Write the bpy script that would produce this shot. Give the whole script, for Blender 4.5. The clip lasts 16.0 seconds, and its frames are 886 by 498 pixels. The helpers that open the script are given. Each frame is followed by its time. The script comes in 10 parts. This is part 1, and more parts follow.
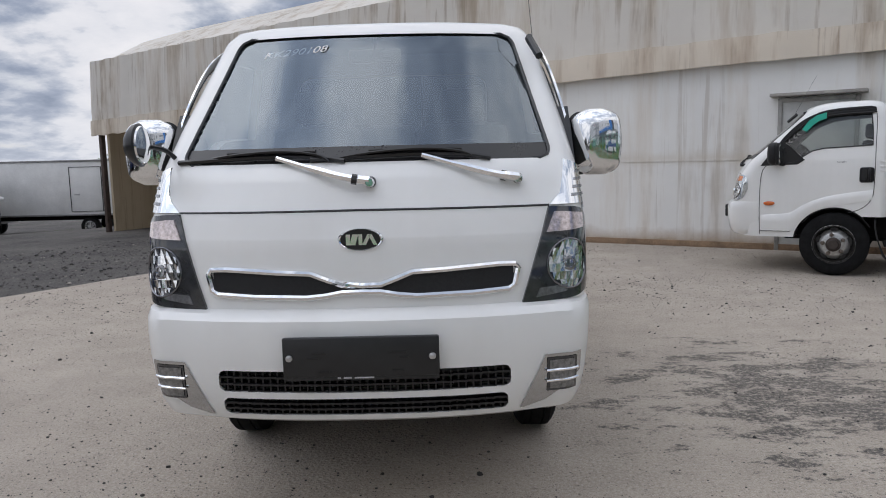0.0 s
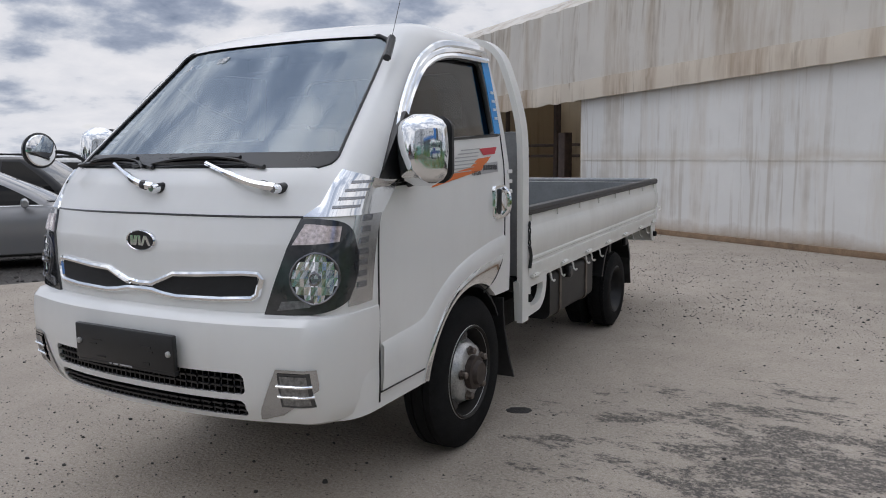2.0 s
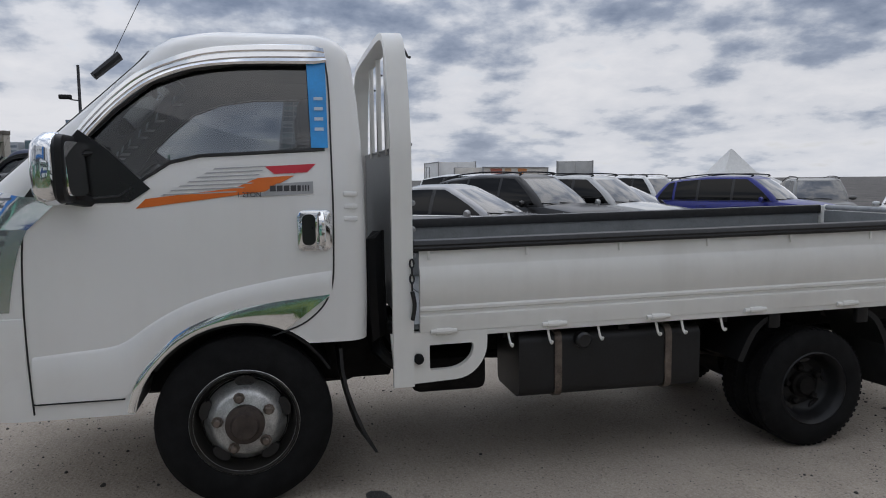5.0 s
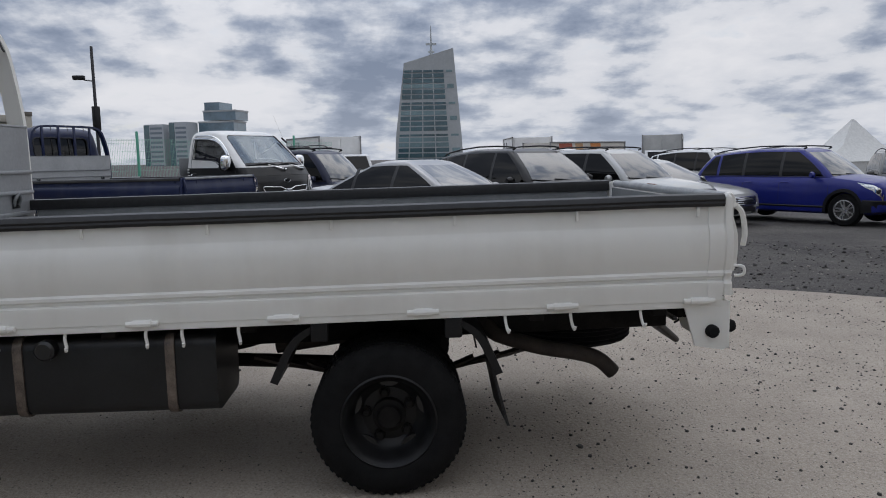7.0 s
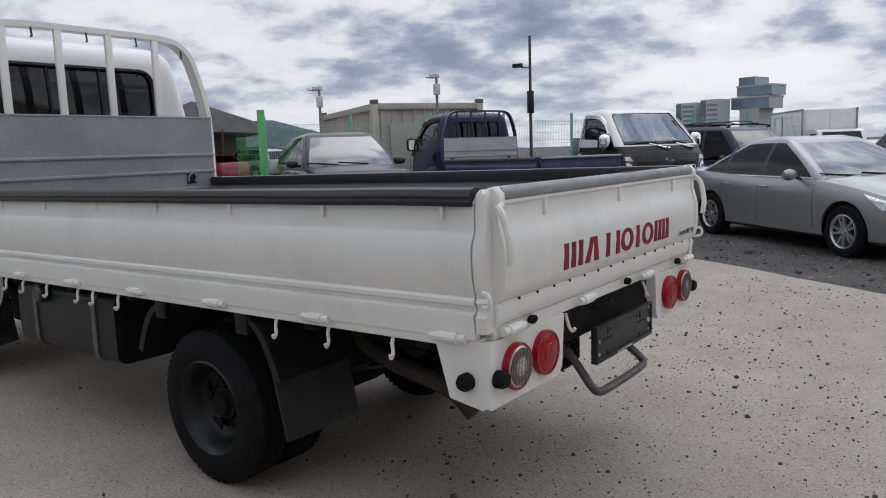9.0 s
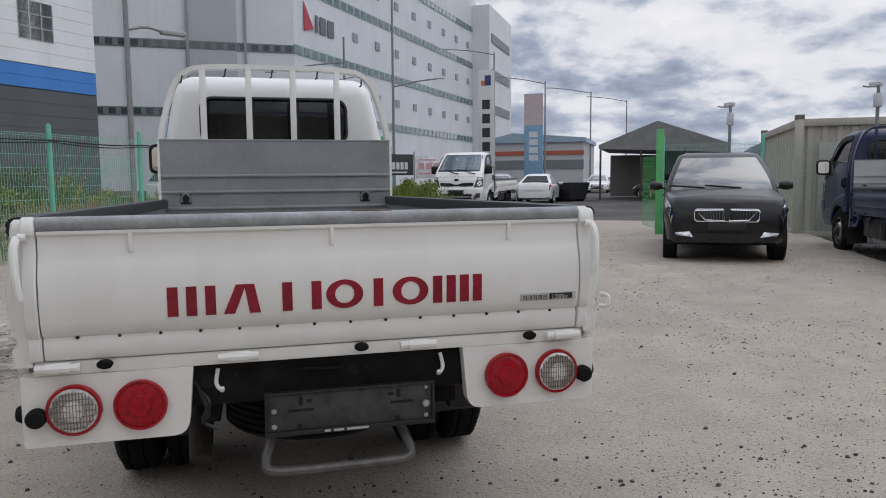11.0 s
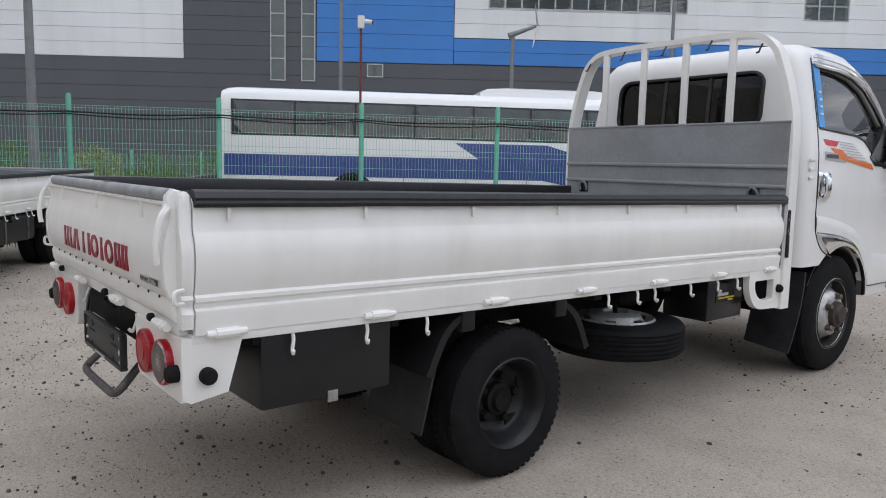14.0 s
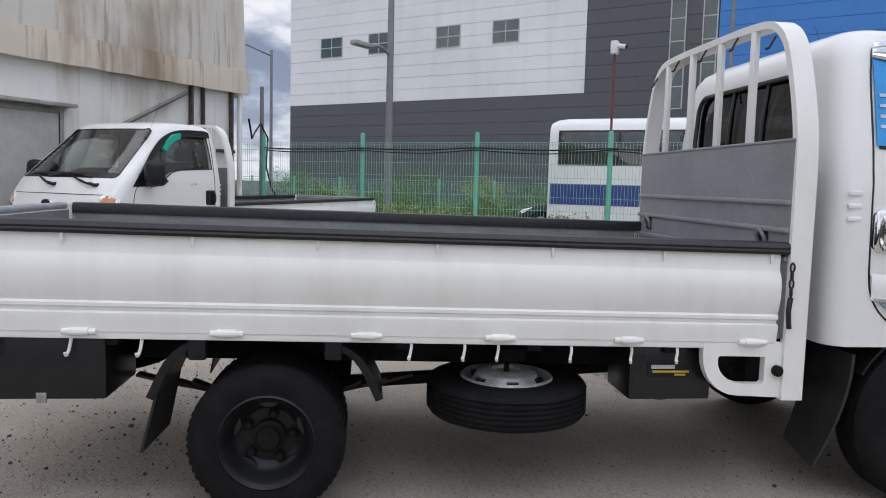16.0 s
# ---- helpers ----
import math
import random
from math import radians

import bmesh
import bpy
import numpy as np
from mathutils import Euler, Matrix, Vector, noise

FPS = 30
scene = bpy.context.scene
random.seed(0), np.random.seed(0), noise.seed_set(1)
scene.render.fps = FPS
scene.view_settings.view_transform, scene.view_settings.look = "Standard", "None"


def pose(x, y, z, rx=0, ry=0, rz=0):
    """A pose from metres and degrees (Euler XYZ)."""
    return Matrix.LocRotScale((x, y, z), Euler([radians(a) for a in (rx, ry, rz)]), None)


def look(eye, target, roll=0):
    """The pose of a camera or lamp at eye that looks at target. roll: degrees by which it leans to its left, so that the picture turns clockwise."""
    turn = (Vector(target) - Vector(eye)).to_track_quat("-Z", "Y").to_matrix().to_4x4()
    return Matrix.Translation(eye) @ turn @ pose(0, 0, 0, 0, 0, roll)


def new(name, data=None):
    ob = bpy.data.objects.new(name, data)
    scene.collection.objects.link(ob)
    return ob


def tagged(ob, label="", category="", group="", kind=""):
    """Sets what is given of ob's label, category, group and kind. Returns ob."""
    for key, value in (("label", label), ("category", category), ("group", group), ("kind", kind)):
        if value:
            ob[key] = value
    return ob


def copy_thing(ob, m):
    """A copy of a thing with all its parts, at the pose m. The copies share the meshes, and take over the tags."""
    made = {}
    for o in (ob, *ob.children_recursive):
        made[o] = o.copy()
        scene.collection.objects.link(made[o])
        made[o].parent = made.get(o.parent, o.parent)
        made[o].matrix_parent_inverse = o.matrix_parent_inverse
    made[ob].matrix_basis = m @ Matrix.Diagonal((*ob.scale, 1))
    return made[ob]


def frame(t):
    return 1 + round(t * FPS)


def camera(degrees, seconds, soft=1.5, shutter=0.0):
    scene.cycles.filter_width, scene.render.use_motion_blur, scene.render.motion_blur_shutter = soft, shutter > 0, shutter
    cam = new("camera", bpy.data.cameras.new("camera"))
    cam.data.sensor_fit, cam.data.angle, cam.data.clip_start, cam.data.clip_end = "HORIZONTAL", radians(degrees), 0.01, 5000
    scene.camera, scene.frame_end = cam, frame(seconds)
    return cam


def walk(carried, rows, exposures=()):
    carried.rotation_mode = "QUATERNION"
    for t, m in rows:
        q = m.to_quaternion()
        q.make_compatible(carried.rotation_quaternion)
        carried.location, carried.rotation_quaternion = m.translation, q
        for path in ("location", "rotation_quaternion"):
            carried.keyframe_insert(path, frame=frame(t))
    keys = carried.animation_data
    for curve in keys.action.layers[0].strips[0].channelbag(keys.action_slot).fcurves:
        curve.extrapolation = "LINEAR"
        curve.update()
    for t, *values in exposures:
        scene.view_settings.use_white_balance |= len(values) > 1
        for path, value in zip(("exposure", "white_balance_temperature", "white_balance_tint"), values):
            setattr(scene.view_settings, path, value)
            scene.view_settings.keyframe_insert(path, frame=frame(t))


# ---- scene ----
cam = camera(62.4, 16.0, soft=1.0)

PATH = [
    (0, (0.324, -2.02, 1.428), (0.304, -0.035, 1.185), -1.4),
    (0.5, (0.757, -1.987, 1.426), (0.555, -0.011, 1.192), -2.2),
    (1, (1.279, -1.843, 1.458), (0.874, 0.103, 1.235), -2.3),
    (1.5, (1.858, -1.67, 1.481), (1.206, 0.207, 1.251), -1.6),
    (2, (2.409, -1.362, 1.472), (1.472, 0.386, 1.214), -0.7),
    (2.5, (2.939, -0.966, 1.471), (1.752, 0.621, 1.2), 0.3),
    (3, (3.345, -0.44, 1.47), (1.944, 0.963, 1.208), 0.9),
    (3.2, (3.497, -0.214, 1.469), (2.01, 1.098, 1.213), 1.2),
    (5.3, (4.059, 2.434, 1.431), (2.096, 2.767, 1.24), -0.3),
    (5.5, (4.05, 2.705, 1.429), (2.082, 2.997, 1.233), 0.1),
    (6, (3.975, 3.418, 1.405), (2.001, 3.666, 1.196), -0.0),
    (6.5, (3.82, 4.125, 1.381), (1.842, 4.315, 1.151), -0.5),
    (7, (3.631, 4.826, 1.364), (1.648, 4.918, 1.116), -1.1),
    (7.5, (3.437, 5.469, 1.347), (1.46, 5.322, 1.079), -1.2),
    (8, (3.17, 6.093, 1.325), (1.246, 5.621, 1.046), -1.7),
    (8.5, (2.899, 6.685, 1.314), (1.12, 5.817, 1.027), -1.8),
    (9, (2.462, 7.182, 1.313), (0.884, 5.984, 1.042), -1.8),
    (9.2, (2.265, 7.378, 1.311), (0.771, 6.074, 1.049), -1.7),
    (11.3, (-0.112, 8.237, 1.297), (-0.402, 6.269, 1.092), -0.4),
    (11.5, (-0.332, 8.231, 1.294), (-0.468, 6.247, 1.082), -0.4),
    (12, (-0.897, 8.121, 1.293), (-0.651, 6.146, 1.099), -0.5),
    (12.5, (-1.476, 7.957, 1.294), (-0.855, 6.065, 1.108), -0.4),
    (13, (-1.99, 7.651, 1.279), (-1.037, 5.904, 1.082), -0.3),
    (13.5, (-2.501, 7.299, 1.285), (-1.234, 5.766, 1.074), 0.5),
    (14, (-2.9, 6.804, 1.291), (-1.354, 5.556, 1.064), 1.3),
    (14.5, (-3.249, 6.266, 1.305), (-1.5, 5.331, 1.044), 2.0),
    (15, (-3.448, 5.632, 1.326), (-1.576, 4.972, 1.079), 2.0),
    (15.5, (-3.618, 4.993, 1.348), (-1.668, 4.596, 1.145), 1.9),
    (16, (-3.699, 4.353, 1.364), (-1.719, 4.138, 1.189), 1.5),
]
# the film camera opens up slowly as it comes round to the shaded side
walk(cam, [(t, look(eye, target, roll)) for t, eye, target, roll in PATH],
     [(0.0, 0.04, 6560, 13), (2.5, -0.06, 6560, 13), (5.5, -0.22, 6480, 12), (7.0, -0.18, 6480, 12), (9.0, 0.04, 6500, 12), (11.5, 0.06, 6560, 13), (13.5, 0.20, 6560, 13), (16.0, 0.22, 6500, 13)])

# ---- world, sun ----
world = bpy.data.worlds.new("world")
scene.world = world
world.use_nodes = True
wn, wl = world.node_tree.nodes, world.node_tree.links
wn.clear()
SUN_DIR = Vector((-0.55, -0.06, 0.83)).normalized()
w_out = wn.new("ShaderNodeOutputWorld")
w_bg = wn.new("ShaderNodeBackground")
w_sky = wn.new("ShaderNodeTexSky")
w_sky.sky_type = "NISHITA"
w_sky.sun_disc = False
w_sky.sun_elevation = math.asin(SUN_DIR.z)
w_sky.sun_rotation = math.atan2(SUN_DIR.x, SUN_DIR.y)
w_co = wn.new("ShaderNodeTexCoord")
w_sep = wn.new("ShaderNodeSeparateXYZ")
wl.new(w_co.outputs["Generated"], w_sep.inputs[0])


def wmath(op, a, b=None, c=None):
    n = wn.new("ShaderNodeMath")
    n.operation = op
    for i, v in enumerate((a, b, c)):
        if v is None:
            continue
        if isinstance(v, (int, float)):
            n.inputs[i].default_value = v
        else:
            wl.new(v, n.inputs[i])
    return n.outputs[0]


# cloud deck seen in perspective: the direction laid out on a flat layer
w_h = wmath("MAXIMUM", wmath("ADD", w_sep.outputs[2], 0.27), 0.10)
w_cx = wmath("DIVIDE", w_sep.outputs[0], w_h)
w_cy = wmath("DIVIDE", w_sep.outputs[1], w_h)
w_vec = wn.new("ShaderNodeCombineXYZ")
wl.new(w_cx, w_vec.inputs[0])
wl.new(w_cy, w_vec.inputs[1])


def wnoise(scale, detail, rough, seed):
    n = wn.new("ShaderNodeTexNoise")
    n.noise_dimensions = "4D"
    n.inputs["W"].default_value = seed
    n.inputs["Scale"].default_value = scale
    n.inputs["Detail"].default_value = detail
    n.inputs["Roughness"].default_value = rough
    wl.new(w_vec.outputs[0], n.inputs["Vector"])
    return n.outputs["Fac"]


def wramp(fac, stops):
    r = wn.new("ShaderNodeValToRGB")
    el = r.color_ramp.elements
    el[0].position, el[0].color = stops[0][0], (*stops[0][1], 1)
    el[1].position, el[1].color = stops[-1][0], (*stops[-1][1], 1)
    for p, c in stops[1:-1]:
        e = el.new(p)
        e.color = (*c, 1)
    wl.new(fac, r.inputs[0])
    return r.outputs[0]


def wmix(fac, a, b, mode="MIX"):
    n = wn.new("ShaderNodeMix")
    n.data_type, n.blend_type = "RGBA", mode
    if isinstance(fac, (int, float)):
        n.inputs[0].default_value = fac
    else:
        wl.new(fac, n.inputs[0])
    for i, v in ((6, a), (7, b)):
        if isinstance(v, tuple):
            n.inputs[i].default_value = (*v, 1)
        else:
            wl.new(v, n.inputs[i])
    return n.outputs[2]


w_big = wnoise(2.1, 10.0, 0.50, 3.1)
w_fine = wnoise(5.6, 9.0, 0.55, 7.7)
w_puff = wn.new("ShaderNodeTexNoise")
w_puff.inputs["Scale"].default_value = 4.2
w_puff.inputs["Detail"].default_value = 9.0
w_puff.inputs["Roughness"].default_value = 0.55
w_puff.inputs["Distortion"].default_value = 0.6
wl.new(w_co.outputs["Generated"], w_puff.inputs["Vector"])
w_sum = wmath("ADD", wmath("ADD", wmath("MULTIPLY", w_big, 0.45), wmath("MULTIPLY", w_fine, 0.30)), wmath("MULTIPLY", w_puff.outputs["Fac"], 0.25))
w_cloud = wramp(w_sum, [(0.415, (0.21, 0.265, 0.37)), (0.460, (0.34, 0.40, 0.51)), (0.494, (0.56, 0.61, 0.69)), (0.522, (0.76, 0.79, 0.84)), (0.60, (0.88, 0.895, 0.925))])
w_gap = wmath("SMOOTH_MIN", 1.0, wmath("MULTIPLY", wmath("SUBTRACT", w_fine, 0.60), 6.0), 0.1)
w_skyl = wmix(1.0, w_sky.outputs[0], (0.10, 0.10, 0.10), "MULTIPLY")
w_clear = wmix(wmath("MAXIMUM", wmath("MULTIPLY", w_gap, 0.45), 0.0), w_cloud, w_skyl)
w_hor = wmath("POWER", wmath("SUBTRACT", 1.0, wmath("MINIMUM", wmath("MAXIMUM", w_sep.outputs[2], 0.0), 1.0)), 14.0)
w_all = wmix(wmath("MULTIPLY", w_hor, 0.40), w_clear, (0.78, 0.83, 0.90))
# an overcast sky is brighter overhead
w_up = wmath("ADD", 0.93, wmath("MULTIPLY", wmath("POWER", wmath("MAXIMUM", w_sep.outputs[2], 0.0), 2.0), 0.50))
# and brighter still round the veiled sun
w_dot = wn.new("ShaderNodeVectorMath")
w_dot.operation = "DOT_PRODUCT"
wl.new(w_co.outputs["Generated"], w_dot.inputs[0])
w_dot.inputs[1].default_value = SUN_DIR
w_up = wmath("ADD", w_up, wmath("MULTIPLY", wmath("POWER", wmath("MAXIMUM", w_dot.outputs["Value"], 0.0), 8.0), 1.5))
w_rgb = wn.new("ShaderNodeCombineXYZ")
for i in range(3):
    wl.new(w_up, w_rgb.inputs[i])
wl.new(wmix(1.0, w_all, w_rgb.outputs[0], "MULTIPLY"), w_bg.inputs[0])
w_bg.inputs[1].default_value = 1.0
wl.new(w_bg.outputs[0], w_out.inputs[0])

sun = new("sun", bpy.data.lights.new("sun", "SUN"))
sun.data.energy = 0.5
sun.data.angle = radians(150)
sun.data.color = (0.985, 0.985, 0.975)
sun.matrix_world = look(SUN_DIR * 40, (0, 0, 0))

# ---- materials ----
MATS = {}


class Nodes:
    """A small wrapper round a node tree."""

    def __init__(self, name):
        self.m = bpy.data.materials.new(name)
        self.m.use_nodes = True
        self.t = self.m.node_tree
        self.b = self.t.nodes["Principled BSDF"]
        self.out = self.t.nodes["Material Output"]
        self.co = None

    def put(self, socket, v):
        if isinstance(v, (int, float)):
            socket.default_value = v
        elif isinstance(v, tuple):
            socket.default_value = (*v, 1) if len(v) == 3 and socket.type == "RGBA" else v
        else:
            self.t.links.new(v, socket)

    def coord(self, kind="Object"):
        if self.co is None:
            self.co = self.t.nodes.new("ShaderNodeTexCoord")
        return self.co.outputs[kind]

    def world(self):
        return self.t.nodes.new("ShaderNodeNewGeometry").outputs["Position"]

    def noise(self, scale, detail=4.0, rough=0.55, vec=None, stretch=None, kind="Fac"):
        n = self.t.nodes.new("ShaderNodeTexNoise")
        n.inputs["Scale"].default_value = scale
        n.inputs["Detail"].default_value = detail
        n.inputs["Roughness"].default_value = rough
        v = vec if vec is not None else self.world()
        if stretch:
            mp = self.t.nodes.new("ShaderNodeMapping")
            mp.inputs["Scale"].default_value = stretch
            self.put(mp.inputs[0], v)
            v = mp.outputs[0]
        self.put(n.inputs["Vector"], v)
        return n.outputs[kind]

    def voronoi(self, scale, vec=None, feature="F1"):
        n = self.t.nodes.new("ShaderNodeTexVoronoi")
        n.feature = feature
        n.inputs["Scale"].default_value = scale
        self.put(n.inputs["Vector"], vec if vec is not None else self.world())
        return n.outputs["Distance"]

    def ramp(self, fac, stops):
        r = self.t.nodes.new("ShaderNodeValToRGB")
        el = r.color_ramp.elements
        f = lambda c: (c, c, c, 1) if isinstance(c, (int, float)) else (*c, 1)
        el[0].position, el[0].color = stops[0][0], f(stops[0][1])
        el[1].position, el[1].color = stops[-1][0], f(stops[-1][1])
        for p, c in stops[1:-1]:
            e = el.new(p)
            e.color = f(c)
        self.put(r.inputs[0], fac)
        return r.outputs[0]

    def mix(self, fac, a, b, mode="MIX"):
        n = self.t.nodes.new("ShaderNodeMix")
        n.data_type, n.blend_type = "RGBA", mode
        self.put(n.inputs[0], fac)
        self.put(n.inputs[6], a)
        self.put(n.inputs[7], b)
        return n.outputs[2]

    def math(self, op, a, b=0.0):
        n = self.t.nodes.new("ShaderNodeMath")
        n.operation = op
        self.put(n.inputs[0], a)
        self.put(n.inputs[1], b)
        return n.outputs[0]

    def random(self):
        return self.t.nodes.new("ShaderNodeObjectInfo").outputs["Random"]

    def bump(self, height, strength=0.3, distance=0.01):
        n = self.t.nodes.new("ShaderNodeBump")
        n.inputs["Strength"].default_value = strength
        n.inputs["Distance"].default_value = distance
        self.put(n.inputs["Height"], height)
        self.put(self.b.inputs["Normal"], n.outputs[0])

    def set(self, **kw):
        names = dict(color="Base Color", rough="Roughness", metal="Metallic", coat="Coat Weight", coat_rough="Coat Roughness",
                     trans="Transmission Weight", ior="IOR", alpha="Alpha", spec="Specular IOR Level", emit="Emission Color",
                     power="Emission Strength")
        for k, v in kw.items():
            self.put(self.b.inputs[names[k]], v)
        return self.m


def simple(name, color, rough=0.5, metal=0.0, var=0.12, scale=6.0, coat=0.0, bump=0.0, spec=0.5):
    """A material with broad and fine variation of its colour and roughness."""
    if name in MATS:
        return MATS[name]
    n = Nodes(name)
    a = n.noise(scale, 5.0, 0.6)
    b = n.noise(scale * 14, 3.0, 0.6)
    f = n.math("ADD", n.math("MULTIPLY", a, 0.65), n.math("MULTIPLY", b, 0.35))
    dark = tuple(c * (1 - var) for c in color)
    light = tuple(min(1.0, c * (1 + var)) for c in color)
    col = n.mix(n.ramp(f, [(0.35, 0.0), (0.65, 1.0)]), dark, light)
    r = n.math("ADD", n.math("MULTIPLY", n.math("SUBTRACT", f, 0.5), 0.25), rough)
    n.set(color=col, rough=r, metal=metal, coat=coat, coat_rough=0.08, spec=spec)
    if bump:
        n.bump(b, bump, 0.004)
    MATS[name] = n.m
    return n.m


def paint(name, color, dirt=0.10, rough=0.32, coat=0.6, flake=0.0, spec=0.5):
    """Car paint under a clear coat, dulled by dust and faint run-off streaks."""
    if name in MATS:
        return MATS[name]
    n = Nodes(name)
    dust = n.noise(2.3, 6.0, 0.65)
    streak = n.noise(5.0, 3.0, 0.6, stretch=(1.0, 1.0, 0.12))
    f = n.math("MULTIPLY", n.ramp(n.math("MULTIPLY", dust, streak), [(0.20, 0.0), (0.42, 1.0)]), dirt)
    base = n.mix(n.math("MULTIPLY", n.noise(0.7, 3.0), 0.12), color, tuple(min(1.0, c * 1.5 + 0.004) for c in color))
    col = n.mix(f, base, (0.42, 0.39, 0.34))
    n.set(color=col, rough=n.math("ADD", rough, n.math("MULTIPLY", dust, 0.15)), metal=flake, coat=coat, coat_rough=0.06, spec=spec)
    n.bump(n.noise(9.0, 2.0), 0.02, 0.01)
    MATS[name] = n.m
    return n.m


def glass(name, tint, rough=0.0, alpha=0.35, k=1.35, sheen=(1.0, 1.0, 1.0)):
    """A tinted pane: a thin film that lets light through and mirrors the sky."""
    if name in MATS:
        return MATS[name]
    n = Nodes(name)
    t = n.t.nodes
    tr = t.new("ShaderNodeBsdfTransparent")
    tr.inputs[0].default_value = (*tint, 1)
    gl = t.new("ShaderNodeBsdfGlossy")
    gl.inputs["Roughness"].default_value = rough
    gl.inputs["Color"].default_value = (*sheen, 1)
    fr = t.new("ShaderNodeFresnel")
    fr.inputs[0].default_value = 1.52
    fac = n.math("MINIMUM", n.math("ADD", n.math("MULTIPLY", fr.outputs[0], k), alpha), 1.0)
    mx = t.new("ShaderNodeMixShader")
    n.put(mx.inputs[0], fac)
    n.t.links.new(tr.outputs[0], mx.inputs[1])
    n.t.links.new(gl.outputs[0], mx.inputs[2])
    n.t.links.new(mx.outputs[0], n.out.inputs[0])
    MATS[name] = n.m
    return n.m


WHITE = paint("white_paint", (0.79, 0.785, 0.765))
BEDWHITE = paint("bed_white_paint", (0.80, 0.79, 0.75), dirt=0.22, rough=0.4, coat=0.35)
CHROME = simple("chrome", (0.86, 0.87, 0.88), 0.06, 1.0, 0.03)
STEEL = simple("worn_steel", (0.52, 0.52, 0.52), 0.32, 0.9, 0.25, 9.0)
BLACK = simple("black_plastic", (0.011, 0.011, 0.012), 0.45, 0.0, 0.3, 9.0, spec=0.3)
SATIN = simple("black_satin", (0.012, 0.012, 0.013), 0.3, 0.0, 0.2, 9.0)
RUBBER = simple("tyre_rubber", (0.011, 0.011, 0.0115), 0.8, 0.0, 0.4, 14.0, bump=0.25, spec=0.12)
FRAME = simple("chassis_black", (0.013, 0.012, 0.0115), 0.7, 0.0, 0.5, 11.0, bump=0.2, spec=0.12)
GREYBED = simple("bed_grey_paint", (0.20, 0.21, 0.215), 0.5, 0.0, 0.16, 5.0, bump=0.1)
SEATM = simple("seat_cloth", (0.045, 0.046, 0.05), 0.9, 0.0, 0.2, 12.0)
DASH = simple("dash_grey", (0.07, 0.072, 0.075), 0.7, 0.0, 0.2, 12.0)
LAMPBLACK = simple("smoked_lamp", (0.035, 0.036, 0.039), 0.08, 0.0, 0.3, 20.0, coat=1.0)
RED = simple("red_lens", (0.33, 0.002, 0.010), 0.3, 0.0, 0.45, 70.0, coat=0.2, spec=0.3)
AMBER = simple("amber_lens", (0.66, 0.24, 0.10), 0.15, 0.0, 0.2, 40.0, coat=1.0)
GLASS = glass("windscreen_glass", (0.50, 0.57, 0.61), alpha=0.13, k=1.05, sheen=(0.82, 0.92, 1.0))
DARKGLASS = glass("tinted_glass", (0.46, 0.48, 0.49), alpha=0.04)
REARGLASS = glass("rear_glass", (0.035, 0.037, 0.04), alpha=0.0, k=0.8)
PLATEBLACK = simple("plate_holder_black", (0.016, 0.016, 0.017), 0.4, 0.0, 0.25, 20.0)

# ---- building blocks ----


def box(bm, x0, x1, y0, y1, z0, z1, bevel=0.0, m=None, seg=2):
    v = bmesh.ops.create_cube(bm, size=1.0)["verts"]
    for p in v:
        p.co = Vector((x0 + (p.co.x + 0.5) * (x1 - x0), y0 + (p.co.y + 0.5) * (y1 - y0), z0 + (p.co.z + 0.5) * (z1 - z0)))
    if bevel:
        e = list({e for p in v for e in p.link_edges})
        r = bmesh.ops.bevel(bm, geom=e, offset=bevel, segments=seg, profile=0.5, affect="EDGES")
        v = list({p for f in r["faces"] for p in f.verts} | {p for p in v if p.is_valid})
    if m is not None:
        bmesh.ops.transform(bm, matrix=m, verts=[p for p in v if p.is_valid])
    return bm


def ring_faces(bm, rings, closed=True, cap0=True, cap1=True):
    """Joins rings of points (same count) by quads."""
    vs = [[bm.verts.new(p) for p in r] for r in rings]
    n = len(vs[0])
    for a, b in zip(vs, vs[1:]):
        for i in range(n if closed else n - 1):
            j = (i + 1) % n
            try:
                bm.faces.new((a[i], a[j], b[j], b[i]))
            except ValueError:
                pass
    if closed and cap0:
        bm.faces.new(vs[0][::-1])
    if closed and cap1:
        bm.faces.new(vs[-1])
    return bm


def prism(bm, poly, axis, a, b):
    """A polygon drawn in the two other axes (in order x, y, z), drawn out along axis from a to b."""
    def p3(p, c):
        q = list(p)
        q.insert("xyz".index(axis), c)
        return q
    ring_faces(bm, [[p3(p, a) for p in poly], [p3(p, b) for p in poly]])
    return bm


def tube(bm, pts, r, n=8, closed=False):
    """A round bar along a line of points."""
    pts = [Vector(p) for p in pts]
    rings, up = [], None
    m = len(pts)
    for i, p in enumerate(pts):
        a = pts[(i - 1) % m] if (i or closed) else p
        b = pts[(i + 1) % m] if (i < m - 1 or closed) else p
        d = (b - a).normalized()
        if up is None:
            up = d.orthogonal().normalized()
        up = (up - d * up.dot(d)).normalized()
        side = d.cross(up)
        rr = r[i] if isinstance(r, (list, tuple)) else r
        rings.append([p + (up * math.cos(k * math.tau / n) + side * math.sin(k * math.tau / n)) * rr for k in range(n)])
    if closed:
        rings.append(rings[0])
    ring_faces(bm, rings, True, not closed, not closed)
    if closed:
        bmesh.ops.remove_doubles(bm, verts=bm.verts, dist=1e-5)
    return bm


